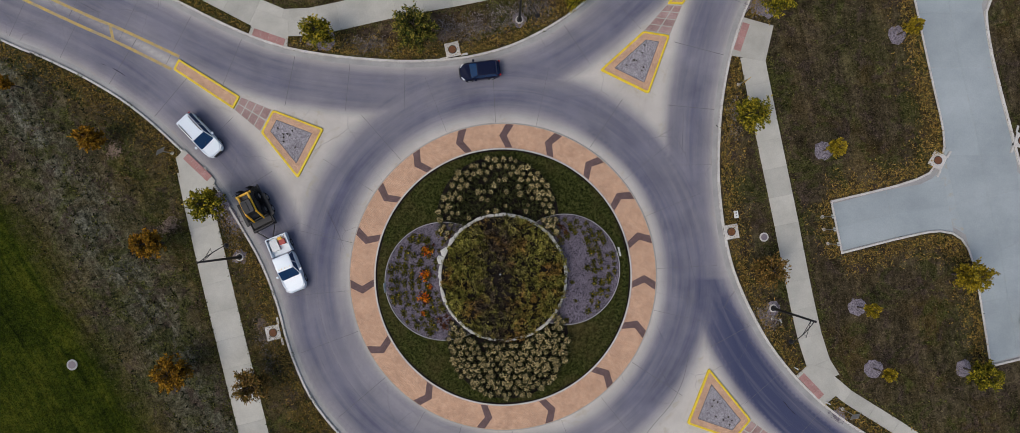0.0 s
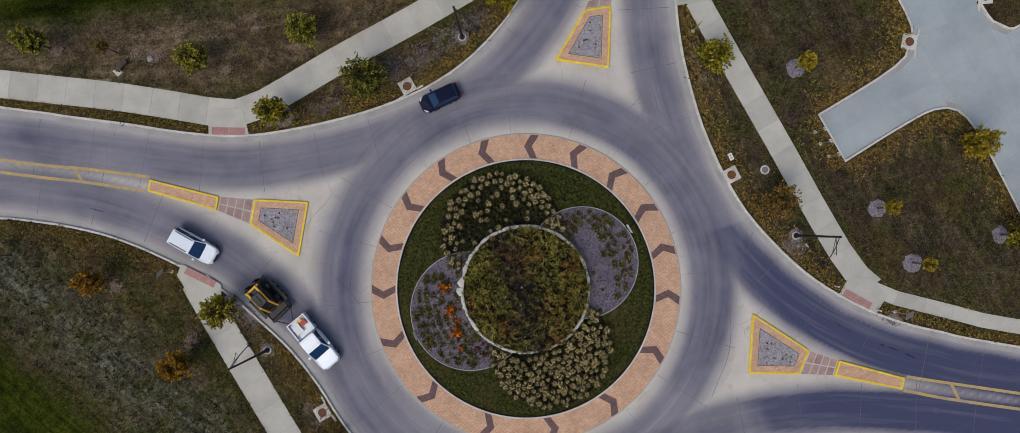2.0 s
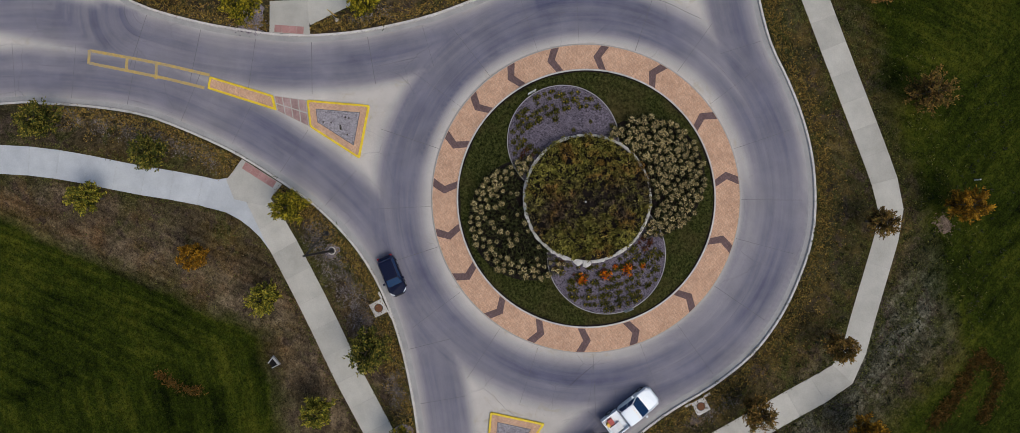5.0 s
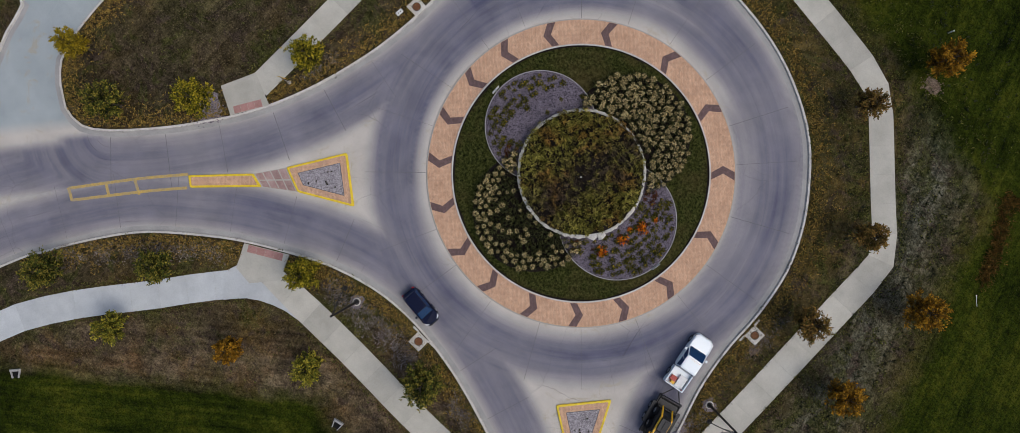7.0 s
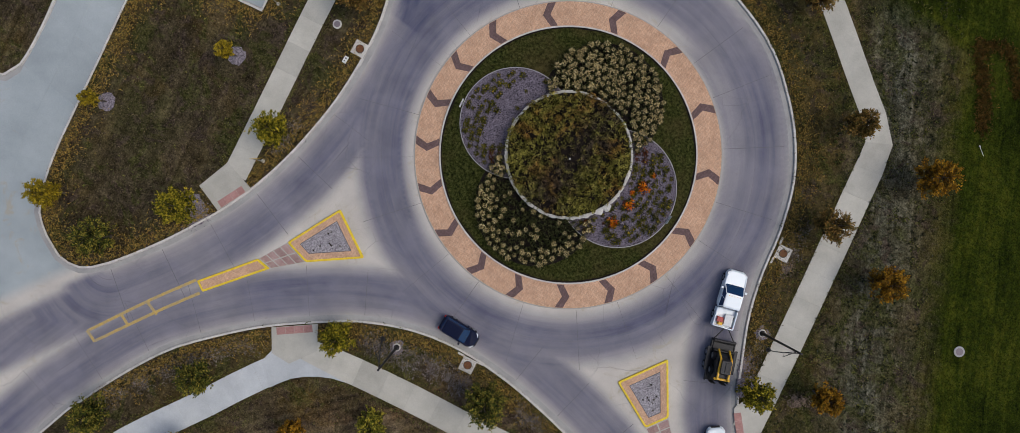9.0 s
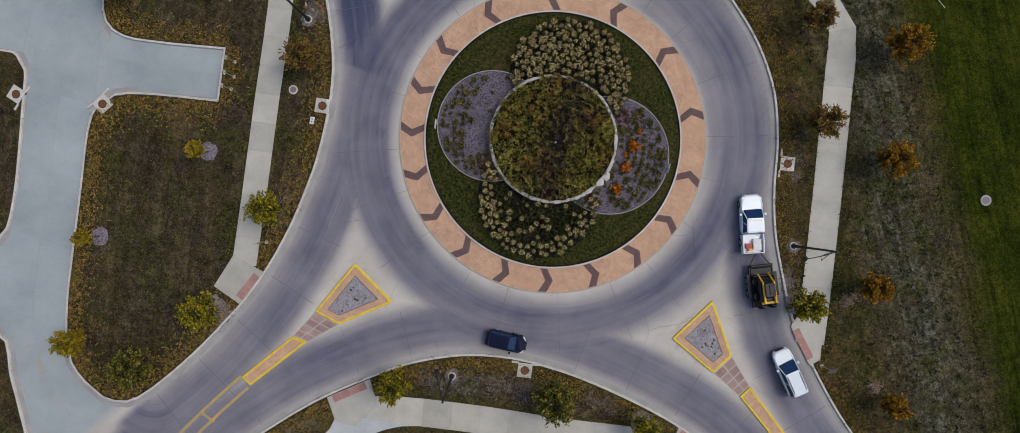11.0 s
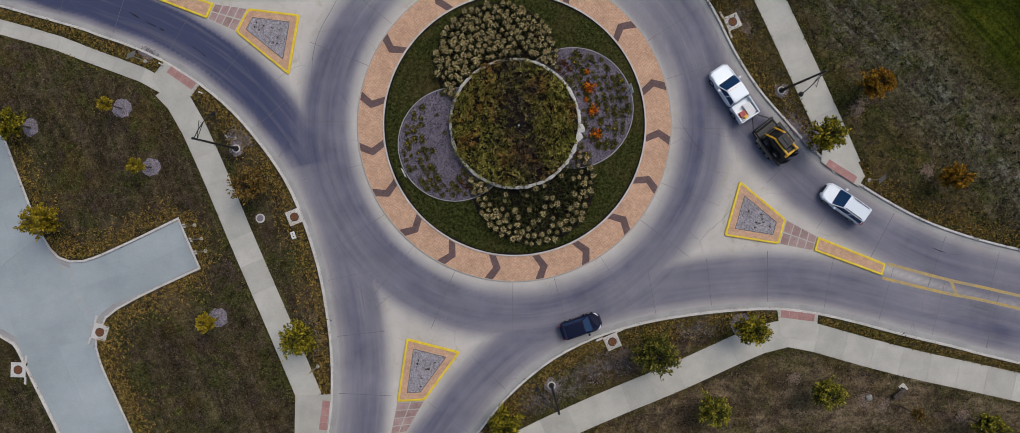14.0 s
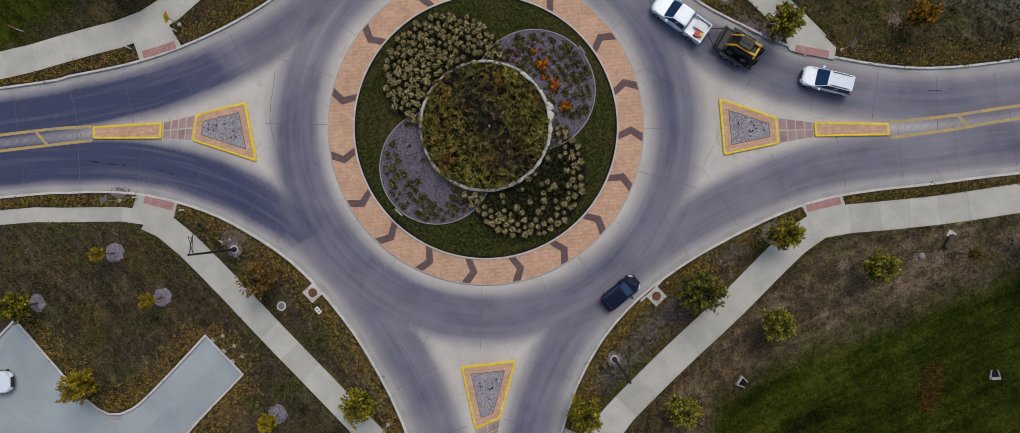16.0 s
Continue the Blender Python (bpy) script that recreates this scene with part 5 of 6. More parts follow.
def build_planting(key, seed):
    """Bedding plants in curved rows that follow the mound."""
    rnd = random.Random(seed)
    a, c, r = LOBES[key]
    for k, rad in enumerate((5.7, 6.35, 7.0, 7.6, 8.2, 8.8, 9.3)):
        n = int(rad * 2.6 / 0.62)
        for i in range(n):
            t = a - 1.0 + 2.0 * (i + rnd.uniform(0.2, 0.8)) / n
            x, y = rad * math.cos(t), rad * math.sin(t)
            if not in_lobe(x, y, key, 0.35) or (key == "east" and rad < 7.2 and t - a < 0.35 and rnd.random() < 0.9) or rnd.random() < 0.12:
                continue
            rim = abs(t - a) > 0.5 and rad < 6.8
            s = rnd.uniform(0.8, 1.7)
            ob = new("bedding_plant", LOWRED if rim and rnd.random() < 0.7 else rnd.choice(LOW))
            ob.matrix_basis = pose(x, y, dome(rad) + 0.05, 0, 0, rnd.uniform(0, 360)) @ Matrix.Diagonal((s, s, s, 1))
            tagged(ob, "low bedding plant with reddish leaves in mulch" if ob.data == LOWRED else "low yellowing green bedding plant in mulch", "plant", "bedding plants")
            if rnd.random() < 0.45:
                tagged(share("flowers", SPECK, ob, pose(0, 0, 0)), kind="stuff")


build_planting("east", 31)
build_planting("west", 32)
for fx, fy, fs in ((-6.35, 2.15, 1.7), (-6.45, 0.2, 1.75), (-6.5, -1.7, 1.9), (-6.6, -3.0, 0.9), (-6.1, -0.8, 0.9)):
    clump = new("flower_clump", FLOWER_LEAF)
    clump.matrix_basis = pose(fx, fy, dome(6.6) + 0.05, 0, 0, fx * 90 + fy * 40) @ Matrix.Diagonal((fs, fs, fs, 1))
    tagged(clump, "clump of bright orange flowers in the mulch bed", "flowers", "orange flower clumps")
    tagged(share("flowers", FLOWER[0] if fs > 0.9 else FLOWER[1], clump, pose(0, 0, 0.1)), "bright orange petals", kind="stuff")


# ---- street furniture ----
def build_lamp(x, y, bearing, seed):
    """A tapered black column with a trussed arm over the road."""
    lamp = thing("street_lamp", "tall black steel street lamp on a round concrete footing", "street lamp", pose(x, y, G, 0, 0, bearing), "street lamps")
    bm = bmesh.new()
    disc(bm, 0.34, -0.1, 0.10, 24, 0.02)
    part("footing", bm, M_CURB, lamp, "round pale concrete footing")
    bm = bmesh.new()
    disc(bm, 0.24, 0.10, 0.15, 16, 0.01)
    tube(bm, (0, 0, 0.15), (0, 0, 0.9), 0.17, 0.13, 12)
    tube(bm, (0, 0, 0.9), (0, 0, 8.0), 0.105, 0.07, 12)
    disc(bm, 0.09, 8.0, 8.08, 12, 0.02)
    part("column", bm, M_BLACK, lamp)
    bm = bmesh.new()
    pts = [(0.0, 7.85), (0.7, 8.02), (1.35, 8.0), (1.8, 7.85), (2.15, 7.6)]
    for (a, za), (b, zb) in zip(pts, pts[1:]):
        tube(bm, (a, 0, za), (b, 0, zb), 0.035, 0.035, 6)
    tube(bm, (0, 0, 7.3), (1.3, 0.32, 7.98), 0.025, 0.025, 6)
    tube(bm, (0, 0, 7.3), (1.3, 0.0, 7.98), 0.025, 0.025, 6)
    for k in (0.35, 0.65, 0.95):
        tube(bm, (1.3 * k, 0, 8.0), (1.3 * k, 0.32 * k, 7.3 + 0.68 * k), 0.014, 0.014, 5)
    part("arm", bm, M_BLACK, lamp)
    bm = bmesh.new()
    tube(bm, (2.15, 0, 7.62), (2.15, 0, 7.42), 0.06, 0.17, 12)
    tube(bm, (2.15, 0, 7.42), (2.15, 0, 7.36), 0.19, 0.19, 12)
    part("lamp_head", bm, M_BLACK, lamp)
    bm = bmesh.new()
    disc(bm, 0.15, 7.33, 7.358, 12, 0.0, 2.15, 0)
    part("lens", bm, M_LENS, lamp, "frosted glass lens")
    bm = bmesh.new()
    rnd = random.Random(seed)
    prism(bm, [(p[0] * rnd.uniform(0.8, 1.2), p[1] * rnd.uniform(0.8, 1.2)) for p in circle(0.62, 16)], -0.02, 0.03, 0.02)
    part("gravel_apron", bm, M_RING, lamp, "thin ring of grey mulch")
    return lamp


M_LENS = plain("frosted_lens", (0.75, 0.75, 0.72), 0.35)
M_WHITE = plain("white_enamel", (0.78, 0.78, 0.76), 0.4)
M_SIGNYEL = plain("sign_yellow", (0.80, 0.50, 0.01), 0.4)
M_SIGNRED = plain("sign_red", (0.45, 0.045, 0.02), 0.45)
M_PLASTIC = plain("purple_grey_lid", (0.22, 0.18, 0.20), 0.7)
# near-black for plates that paint the shade of openings and slots
M_OPENING_SHADE = plain("opening_shade", (0.012, 0.012, 0.012), 0.9)
build_lamp(22.6, -2.65, -134, 1)
build_lamp(-21.95, 1.65, 34, 2)
build_lamp(1.35, 21.5, -57, 3)


def build_inlet(x, y, turn, size=1.2):
    """A cast box by the kerb with a round iron lid and a dark throat."""
    inlet = thing("storm_inlet", "square pale concrete storm inlet with a rusty round lid", "storm drain", pose(x, y, G, 0, 0, turn), "storm inlets")
    h = size / 2
    bm = bmesh.new()
    box(bm, -h, h, -h, h, -0.12, 0.065, 0.015)
    part("slab", bm, M_CURB, inlet)
    bm = bmesh.new()
    disc(bm, 0.36, 0.03, 0.072, 28, 0.004)
    part("lid_frame", bm, M_BLACK, inlet)
    bm = bmesh.new()
    disc(bm, 0.31, 0.03, 0.082, 28, 0.006)
    part("lid", bm, M_IRON, inlet, "rusty cast-iron lid")
    # a dark plate stands in for the shaded throat
    bm = bmesh.new()
    box(bm, h, h + 0.02, -h * 0.9, h * 0.9, -0.11, 0.03)
    part("throat", bm, M_OPENING_SHADE, inlet, "near-black plate painting the shade of the drain opening")
    for s in (-1, 1):
        bm = bmesh.new()
        prism(bm, [(h - 0.1, s * h), (h - 0.1, s * (h + 0.55)), (h + 0.08, s * (h + 0.6)), (h + 0.06, s * h)], -0.1, 0.05, 0.01)
        part("wing", bm, M_CURB, inlet)
    return inlet


build_inlet(19.1, 3.75, 190)
build_inlet(-4.25, 19.0, -78)
build_inlet(-19.15, -4.65, 13)
build_inlet(36.5, 9.75, -28, 1.25)
build_inlet(43.6, 11.4, 166, 1.2)


def build_manhole(x, y, r, label, ring, lid):
    hole = thing("manhole", label, "manhole", pose(x, y, G))
    bm = bmesh.new()
    disc(bm, r, -0.05, 0.05, 28, 0.01)
    part("collar", bm, ring, hole)
    bm = bmesh.new()
    disc(bm, r * 0.68, 0.0, 0.062, 28, 0.006)
    part("lid", bm, lid, hole)
    return hole


build_manhole(21.85, 3.3, 0.38, "round manhole lid with a pale collar in turf", M_CURB, M_PLASTIC)
build_manhole(-35.8, -7.3, 0.45, "grey concrete riser ring standing in the green field", M_GUTTER, M_PLASTIC)


def build_sign(x, y, h, face, shape, label, turn=0.0, w=0.6):
    sign = thing("road_sign", label, "road sign", pose(x, y, G, 0, 0, turn))
    bm = bmesh.new()
    tube(bm, (0, 0, -0.1), (0, 0, h), 0.035, 0.035, 8)
    part("post", bm, M_STEEL, sign)
    bm = bmesh.new()
    if shape == "diamond":
        pts = [(0, -w * 0.7), (w * 0.7, 0), (0, w * 0.7), (-w * 0.7, 0)]
    else:
        pts = [(-w / 2, -w * 0.62), (w / 2, -w * 0.62), (w / 2, w * 0.62), (-w / 2, w * 0.62)]
    front = [bm.verts.new((px, -0.045, h - 0.3 + pz)) for px, pz in pts]
    back = [bm.verts.new((px, -0.060, h - 0.3 + pz)) for px, pz in pts]
    bm.faces.new(front)
    bm.faces.new(back[::-1])
    for i in range(4):
        bm.faces.new((front[i], back[i], back[(i + 1) % 4], front[(i + 1) % 4]))
    bmesh.ops.recalc_face_normals(bm, faces=bm.faces)
    part("plate", bm, face, sign)
    bm = bmesh.new()
    disc(bm, 0.16, -0.02, 0.03, 14, 0.01)
    part("footing", bm, M_CURB, sign)
    return sign


build_sign(16.5, -20.55, 2.4, M_SIGNYEL, "diamond", "yellow diamond warning sign on a steel post", 60, 0.75)
build_sign(19.75, 16.1, 2.2, M_SIGNYEL, "diamond", "yellow diamond warning sign beside the pavement", 40, 0.7)
build_sign(28.4, -11.1, 2.4, M_STEEL, "diamond", "warning sign seen from its bare metal back", 30, 0.7)
build_sign(-27.6, 10.3, 2.4, M_STEEL, "diamond", "warning sign seen from its bare metal back", 45, 0.7)
build_sign(22.55, -3.5, 1.9, M_WHITE, "plate", "small white road sign beside the lamp", 110, 0.3)
build_sign(9.4, 2.15, 1.9, M_WHITE, "plate", "white arrow sign standing on the island lawn", 103, 0.75)
build_sign(-9.55, -0.75, 1.9, M_WHITE, "plate", "white arrow sign standing on the island lawn", 275, 0.75)
for bx, by in ((26.75, 5.0), (26.9, 3.95), (27.2, 2.75)):
    build_sign(bx, by, 2.1, M_WHITE, "plate", "white parking sign behind the stub", 103, 0.32)


def build_utility(x, y, turn):
    unit = thing("utility_box", "small white utility box lid with two dark slots", "utility box", pose(x, y, G, 0, 0, turn))
    bm = bmesh.new()
    box(bm, -0.17, 0.17, -0.3, 0.3, -0.05, 0.12, 0.015)
    part("casing", bm, M_WHITE, unit)
    for s in (-0.12, 0.12):
        bm = bmesh.new()
        box(bm, -0.06, 0.06, s - 0.04, s + 0.04, 0.1, 0.127, 0.003)
        part("slot", bm, M_OPENING_SHADE, unit)


build_utility(19.5, 5.2, 8)


def build_marker(x, y):
    m = thing("marker_post", "short white plastic marker post in the turf", "marker post", pose(x, y, G), "white marker posts")
    bm = bmesh.new()
    tube(bm, (0, 0, -0.05), (0, 0, 0.7), 0.055, 0.05, 10)
    disc(bm, 0.065, 0.7, 0.76, 10, 0.015)
    part("post", bm, M_WHITE, m)


for px, py in ((27.0, -10.5), (24.35, -7.6), (20.9, -21.0), (17.0, -20.2), (15.7, -23.6)):
    build_marker(px, py)


def build_headwall(x, y, turn):
    wall = thing("drain_headwall", "white concrete drain headwall with a dark mouth", "drain", pose(x, y, G, 0, 0, turn) @ Matrix.Diagonal((0.75, 0.75, 0.75, 1)))
    bm = bmesh.new()
    box(bm, -0.5, 0.5, -0.12, 0.12, -0.1, 0.35, 0.02)
    part("wall", bm, M_GUTTER, wall)
    for s in (-1, 1):
        bm = bmesh.new()
        prism(bm, [(s * 0.5, -0.1), (s * 0.62, -0.1), (s * 0.38, 0.9), (s * 0.28, 0.9)], -0.1, 0.22, 0.02)
        part("wing_wall", bm, M_GUTTER, wall)
    # a dark plate stands in for the shade inside the mouth
    bm = bmesh.new()
    prism(bm, [(-0.45, 0.1), (0.45, 0.1), (0.3, 0.85), (-0.3, 0.85)], -0.05, 0.02)
    part("mouth", bm, M_OPENING_SHADE, wall)


build_headwall(-6.2, 28.3, 25)
build_headwall(12.4, 48.8, 60)
build_headwall(-9.4, 46.0, 200)
build_headwall(-23.6, 39.2, 150)



def build_bench(x, y, turn):
    bench = thing("bench", "dark brown slatted bench by a pale pad", "bench", pose(x, y, G, 0, 0, turn))
    bm = bmesh.new()
    box(bm, -0.9, -0.35, -0.35, 0.3, -0.05, 0.04, 0.01)
    part("pad", bm, M_WALK, bench)
    for k in range(4):
        bm = bmesh.new()
        box(bm, -0.6, 0.6, -0.22 + k * 0.12, -0.12 + k * 0.12, 0.44, 0.47, 0.005)
        part("slat", bm, M_BARK, bench)
    for s in (-0.5, 0.5):
        bm = bmesh.new()
        box(bm, s - 0.03, s + 0.03, -0.2, 0.22, 0.0, 0.44, 0.005)
        part("leg", bm, M_BLACK, bench)


build_bench(-26.4, 27.9, 27)


M_BOULDER = two_scale("weathered_boulder", (0.20, 0.19, 0.17), (0.46, 0.44, 0.40), 2.5, 9, 0.9, 0.02)


def build_stone(x, y, size, seed):
    rnd = random.Random(seed)
    bm = bmesh.new()
    bmesh.ops.create_icosphere(bm, subdivisions=2, radius=size)
    for v in bm.verts:
        v.co *= 1 + 0.35 * noise.noise(v.co * 2.3 / size * 0.4 + Vector((seed, 0, 0)))
        v.co.z *= 0.6
    ob = part("boulder", bm, M_BOULDER)
    ob.matrix_basis = pose(x, y, G + size * 0.25, 0, 0, rnd.uniform(0, 360))
    tagged(ob, "pale weathered boulder lying in dry turf", "boulder")


build_stone(-24.0, 27.8, 0.28, 3)


def build_barricade(x, y, turn):
    bar = thing("marker_flag", "red plastic marker board in the grass", "marker", pose(x, y, G, 0, 0, turn))
    bm = bmesh.new()
    tube(bm, (0, 0, -0.05), (0, 0, 1.1), 0.04, 0.04, 8)
    part("post", bm, M_WHITE, bar)
    bm = bmesh.new()
    box(bm, -0.06, 0.5, -0.02, 0.02, 0.85, 1.15, 0.005)
    part("board", bm, M_SIGNRED, bar)


build_barricade(27.6, -27.0, -60)
build_barricade(13.5, -28.1, -75)


def build_rod(x, y, turn, length):
    rod = thing("marker_rod", "thin white plastic rod lying in the grass", "rod", pose(x, y, G + 0.03, 0, 0, turn))
    bm = bmesh.new()
    tube(bm, (-length / 2, 0, 0), (length / 2, 0, 0.02), 0.022, 0.018, 8)
    part("shaft", bm, M_WHITE, rod)
    bm = bmesh.new()
    disc(bm, 0.05, -0.03, 0.05, 10, 0.01, -length / 2, 0)
    part("clip", bm, M_STEEL, rod)


build_rod(-26.75, -21.45, 149, 0.9)
build_marker(-7.0, -31.6)


def build_pole(x, y, h):
    pole = thing("flagpole", "tall bare white flagpole standing in dark turf", "flagpole", pose(x, y, G))
    bm = bmesh.new()
    tube(bm, (0, 0, -0.1), (0, 0, h), 0.11, 0.06, 12)
    part("shaft", bm, M_WHITE, pole)
    bm = bmesh.new()
    disc(bm, 0.3, -0.05, 0.08, 18, 0.02)
    part("footing", bm, M_CURB, pole)
    bm = bmesh.new()
    bmesh.ops.create_icosphere(bm, subdivisions=2, radius=0.12, matrix=Matrix.Translation((0, 0, h + 0.1)))
    part("finial", bm, M_WHITE, pole)


build_pole(17.9, -26.9, 9.0)


# ---- vehicles ----
# the blue of reflected sky is put into the glass colour
M_CARGLASS = Mat("car_glass_sky_blue", 0.12).color((0.012, 0.040, 0.105)).set("Specular IOR Level", 0.3).m
M_TYRE = plain("tyre_rubber", (0.018, 0.018, 0.02), 0.85)
M_RIM = plain("alloy_rim", (0.55, 0.56, 0.58), 0.3, 0.9)
M_CARWHITE = Mat("white_car_paint", 0.28).color((0.74, 0.80, 0.84)).set("Coat Weight", 0.6).m
M_CARNAVY = Mat("navy_car_paint", 0.3).color((0.003, 0.006, 0.026)).set("Specular IOR Level", 0.2).m
M_TAIL = plain("tail_lamp_red", (0.35, 0.012, 0.012), 0.2)
M_HEAD = plain("head_lamp_clear", (0.75, 0.78, 0.80), 0.12)
M_TRIM = plain("black_trim", (0.02, 0.02, 0.022), 0.55)
M_CATYEL = plain("machine_yellow", (0.85, 0.46, 0.02), 0.4)


def hull(x0, x1, w, rf, n=5, tail=None):
    """A car's outline in plan: rounded nose and tail."""
    tail = tail if tail is not None else rf * 0.7
    h, out = w / 2, []
    for cx, cy, r, a0 in ((x1 - rf, h - rf * 0.55, rf, 0), (x0 + tail, h - tail * 0.55, tail, 90), (x0 + tail, -h + tail * 0.55, tail, 180), (x1 - rf, -h + rf * 0.55, rf, 270)):
        for k in range(n + 1):
            a = radians(a0 + 90 * k / n)
            out.append((cx + r * math.cos(a), cy + r * 0.55 * math.sin(a)))
    return out


def loft(bm, layers, cap=True):
    rings = [[bm.verts.new((x, y, z if not callable(z) else z(x))) for x, y in poly] for poly, z in layers]
    n = len(rings[0])
    for a, b in zip(rings, rings[1:]):
        for i in range(n):
            bm.faces.new((a[i], a[(i + 1) % n], b[(i + 1) % n], b[i]))
    if cap:
        bm.faces.new(rings[-1])
        bm.faces.new(rings[0][::-1])
    for f in bm.faces:
        f.smooth = False


def add_wheels(car, axles, track, r=0.36, w=0.23):
    for ax in axles:
        for s in (-1, 1):
            bm = bmesh.new()
            tube(bm, (ax, s * (track / 2 - w / 2), r), (ax, s * (track / 2 + w / 2), r), r, r, 20)
            tyre = part("tyre", bm, M_TYRE, car)
            bm = bmesh.new()
            tube(bm, (ax, s * (track / 2 + w / 2 - 0.03), r), (ax, s * (track / 2 + w / 2 + 0.012), r), r * 0.62, r * 0.58, 14)
            part("rim", bm, M_RIM, tyre)


def build_car(x, y, turn, label, category, paint, L=4.7, W=1.86, H=1.70, roof=(-2.0, 0.35), glass=(-2.22, 1.15), belt=0.98, rails=True, mark="car", bed=None):
    """Nose along +x. roof and glass give the fore-and-aft reach of the roof panel and of the window band."""
    car = thing(mark, label, category, pose(x, y, 0.005, 0, 0, turn))
    f, b = L / 2, -L / 2
    slope = lambda z0: lambda px: z0 - 0.16 * max(0.0, (px - glass[1]) / (f - glass[1])) ** 1.5 if px > glass[1] else z0
    bm = bmesh.new()
    end = b if bed is None else bed
    loft(bm, [(hull(end + 0.06, f - 0.12, W - 0.16, 0.7, 8), 0.24), (hull(end, f - 0.01, W, 0.88, 8), 0.42), (hull(end, f, W, 0.9, 8), 0.62),
              (hull(end + 0.01, f - 0.04, W - 0.02, 0.92, 8), slope(belt - 0.16)), (hull(end + 0.04, f - 0.10, W - 0.07, 0.94, 8), slope(belt - 0.06)),
              (hull(end + 0.10, f - 0.20, W - 0.17, 0.96, 8), slope(belt))])
    bmesh.ops.recalc_face_normals(bm, faces=bm.faces)
    part("body", bm, paint, car)
    bm = bmesh.new()
    loft(bm, [(hull(glass[0], glass[1], W - 0.16, 0.35, tail=0.2), belt - 0.05), (hull(roof[0] - 0.02, roof[1] + 0.02, W - 0.46, 0.25, tail=0.18), H - 0.05)])
    bmesh.ops.recalc_face_normals(bm, faces=bm.faces)
    part("window_band", bm, M_CARGLASS, car, "dark glass with the sky's reflected blue in its colour")
    bm = bmesh.new()
    loft(bm, [(hull(roof[0] - 0.04, roof[1] + 0.03, W - 0.42, 0.27, tail=0.2), H - 0.07), (hull(roof[0] - 0.02, roof[1], W - 0.46, 0.27, tail=0.2), H - 0.015), (hull(roof[0] + 0.1, roof[1] - 0.1, W - 0.66, 0.25, tail=0.2), H)])
    bmesh.ops.recalc_face_normals(bm, faces=bm.faces)
    part("roof", bm, paint, car)
    ys = W / 2 - 0.11
    yt = W / 2 - 0.25
    for s in (-1, 1):
        for p, q in (((glass[1] - 0.12, belt), (roof[1] - 0.05, H - 0.05)), ((glass[0] + 0.1, belt), (roof[0] + 0.08, H - 0.05)), (((glass[0] + glass[1]) / 2, belt), ((roof[0] + roof[1]) / 2, H - 0.05))):
            bm = bmesh.new()
            tube(bm, (p[0], s * ys, p[1]), (q[0], s * yt, q[1]), 0.045, 0.04, 6)
            part("pillar", bm, paint, car)
        bm = bmesh.new()
        box(bm, glass[1] - 0.55, glass[1] - 0.35, s * (W / 2 + 0.1) - 0.1, s * (W / 2 + 0.1) + 0.1, belt, belt + 0.15, 0.02)
        part("mirror", bm, paint, car)
        bm = bmesh.new()
        prism(bm, [(f - 0.36, s * (W / 2 - 0.36)), (f - 0.12, s * (W / 2 - 0.42)), (f - 0.30, s * (W / 2 - 0.1)), (f - 0.52, s * (W / 2 - 0.07))], 0.62, belt - 0.13, 0.01)
        part("headlight", bm, M_HEAD, car, "clear headlight")
        if bed is None:
            bm = bmesh.new()
            box(bm, b - 0.01, b + 0.16, s * (W / 2 - 0.24) - 0.11, s * (W / 2 - 0.24) + 0.11, 0.66, belt - 0.06, 0.015)
            part("tail_light", bm, M_TAIL, car, "red tail light")
        if rails:
            bm = bmesh.new()
            pts = [(roof[0] + 0.25, H - 0.02), (roof[0] + 0.4, H + 0.05), (roof[1] - 0.35, H + 0.05), (roof[1] - 0.2, H - 0.02)]
            for (a, za), (c, zc) in zip(pts, pts[1:]):
                tube(bm, (a, s * (yt - 0.08), za), (c, s * (yt - 0.08), zc), 0.035, 0.035, 6)
            part("roof_rail", bm, M_TRIM, car, "black roof rail")
    bm = bmesh.new()
    box(bm, f - 0.14, f + 0.015, -0.42, 0.42, 0.40, 0.72, 0.02)
    part("grille", bm, M_TRIM, car)
    for yy in (-0.35, 0.25):
        bm = bmesh.new()
        tube(bm, (glass[1] + 0.02, yy, belt + 0.005), (glass[1] - 0.25, yy + 0.45, belt + 0.24), 0.012, 0.01, 5)
        part("wiper", bm, M_TRIM, car)
    add_wheels(car, (f - 0.9, b + 0.95), W - 0.2)
    return car


build_car(-25.0, 11.7, -47, "white sport utility car with black roof rails", "car", M_CARWHITE, roof=(-2.02, 0.22), glass=(-2.25, 1.12)).scale = (0.88, 0.88, 0.88)
build_car(-1.95, 17.15, 187, "small dark navy hatchback on the concrete road", "car", M_CARNAVY, L=4.0, W=1.72, H=1.5, roof=(-1.55, 0.25), glass=(-1.8, 0.95), belt=0.92, rails=False).scale = (0.86, 0.86, 0.86)
build_car(45.4, -4.5, 148, "white car parked on the pale concrete lot", "car", M_CARWHITE, L=4.6, W=1.8, H=1.5, roof=(-1.3, 0.3), glass=(-1.75, 1.05), rails=False)

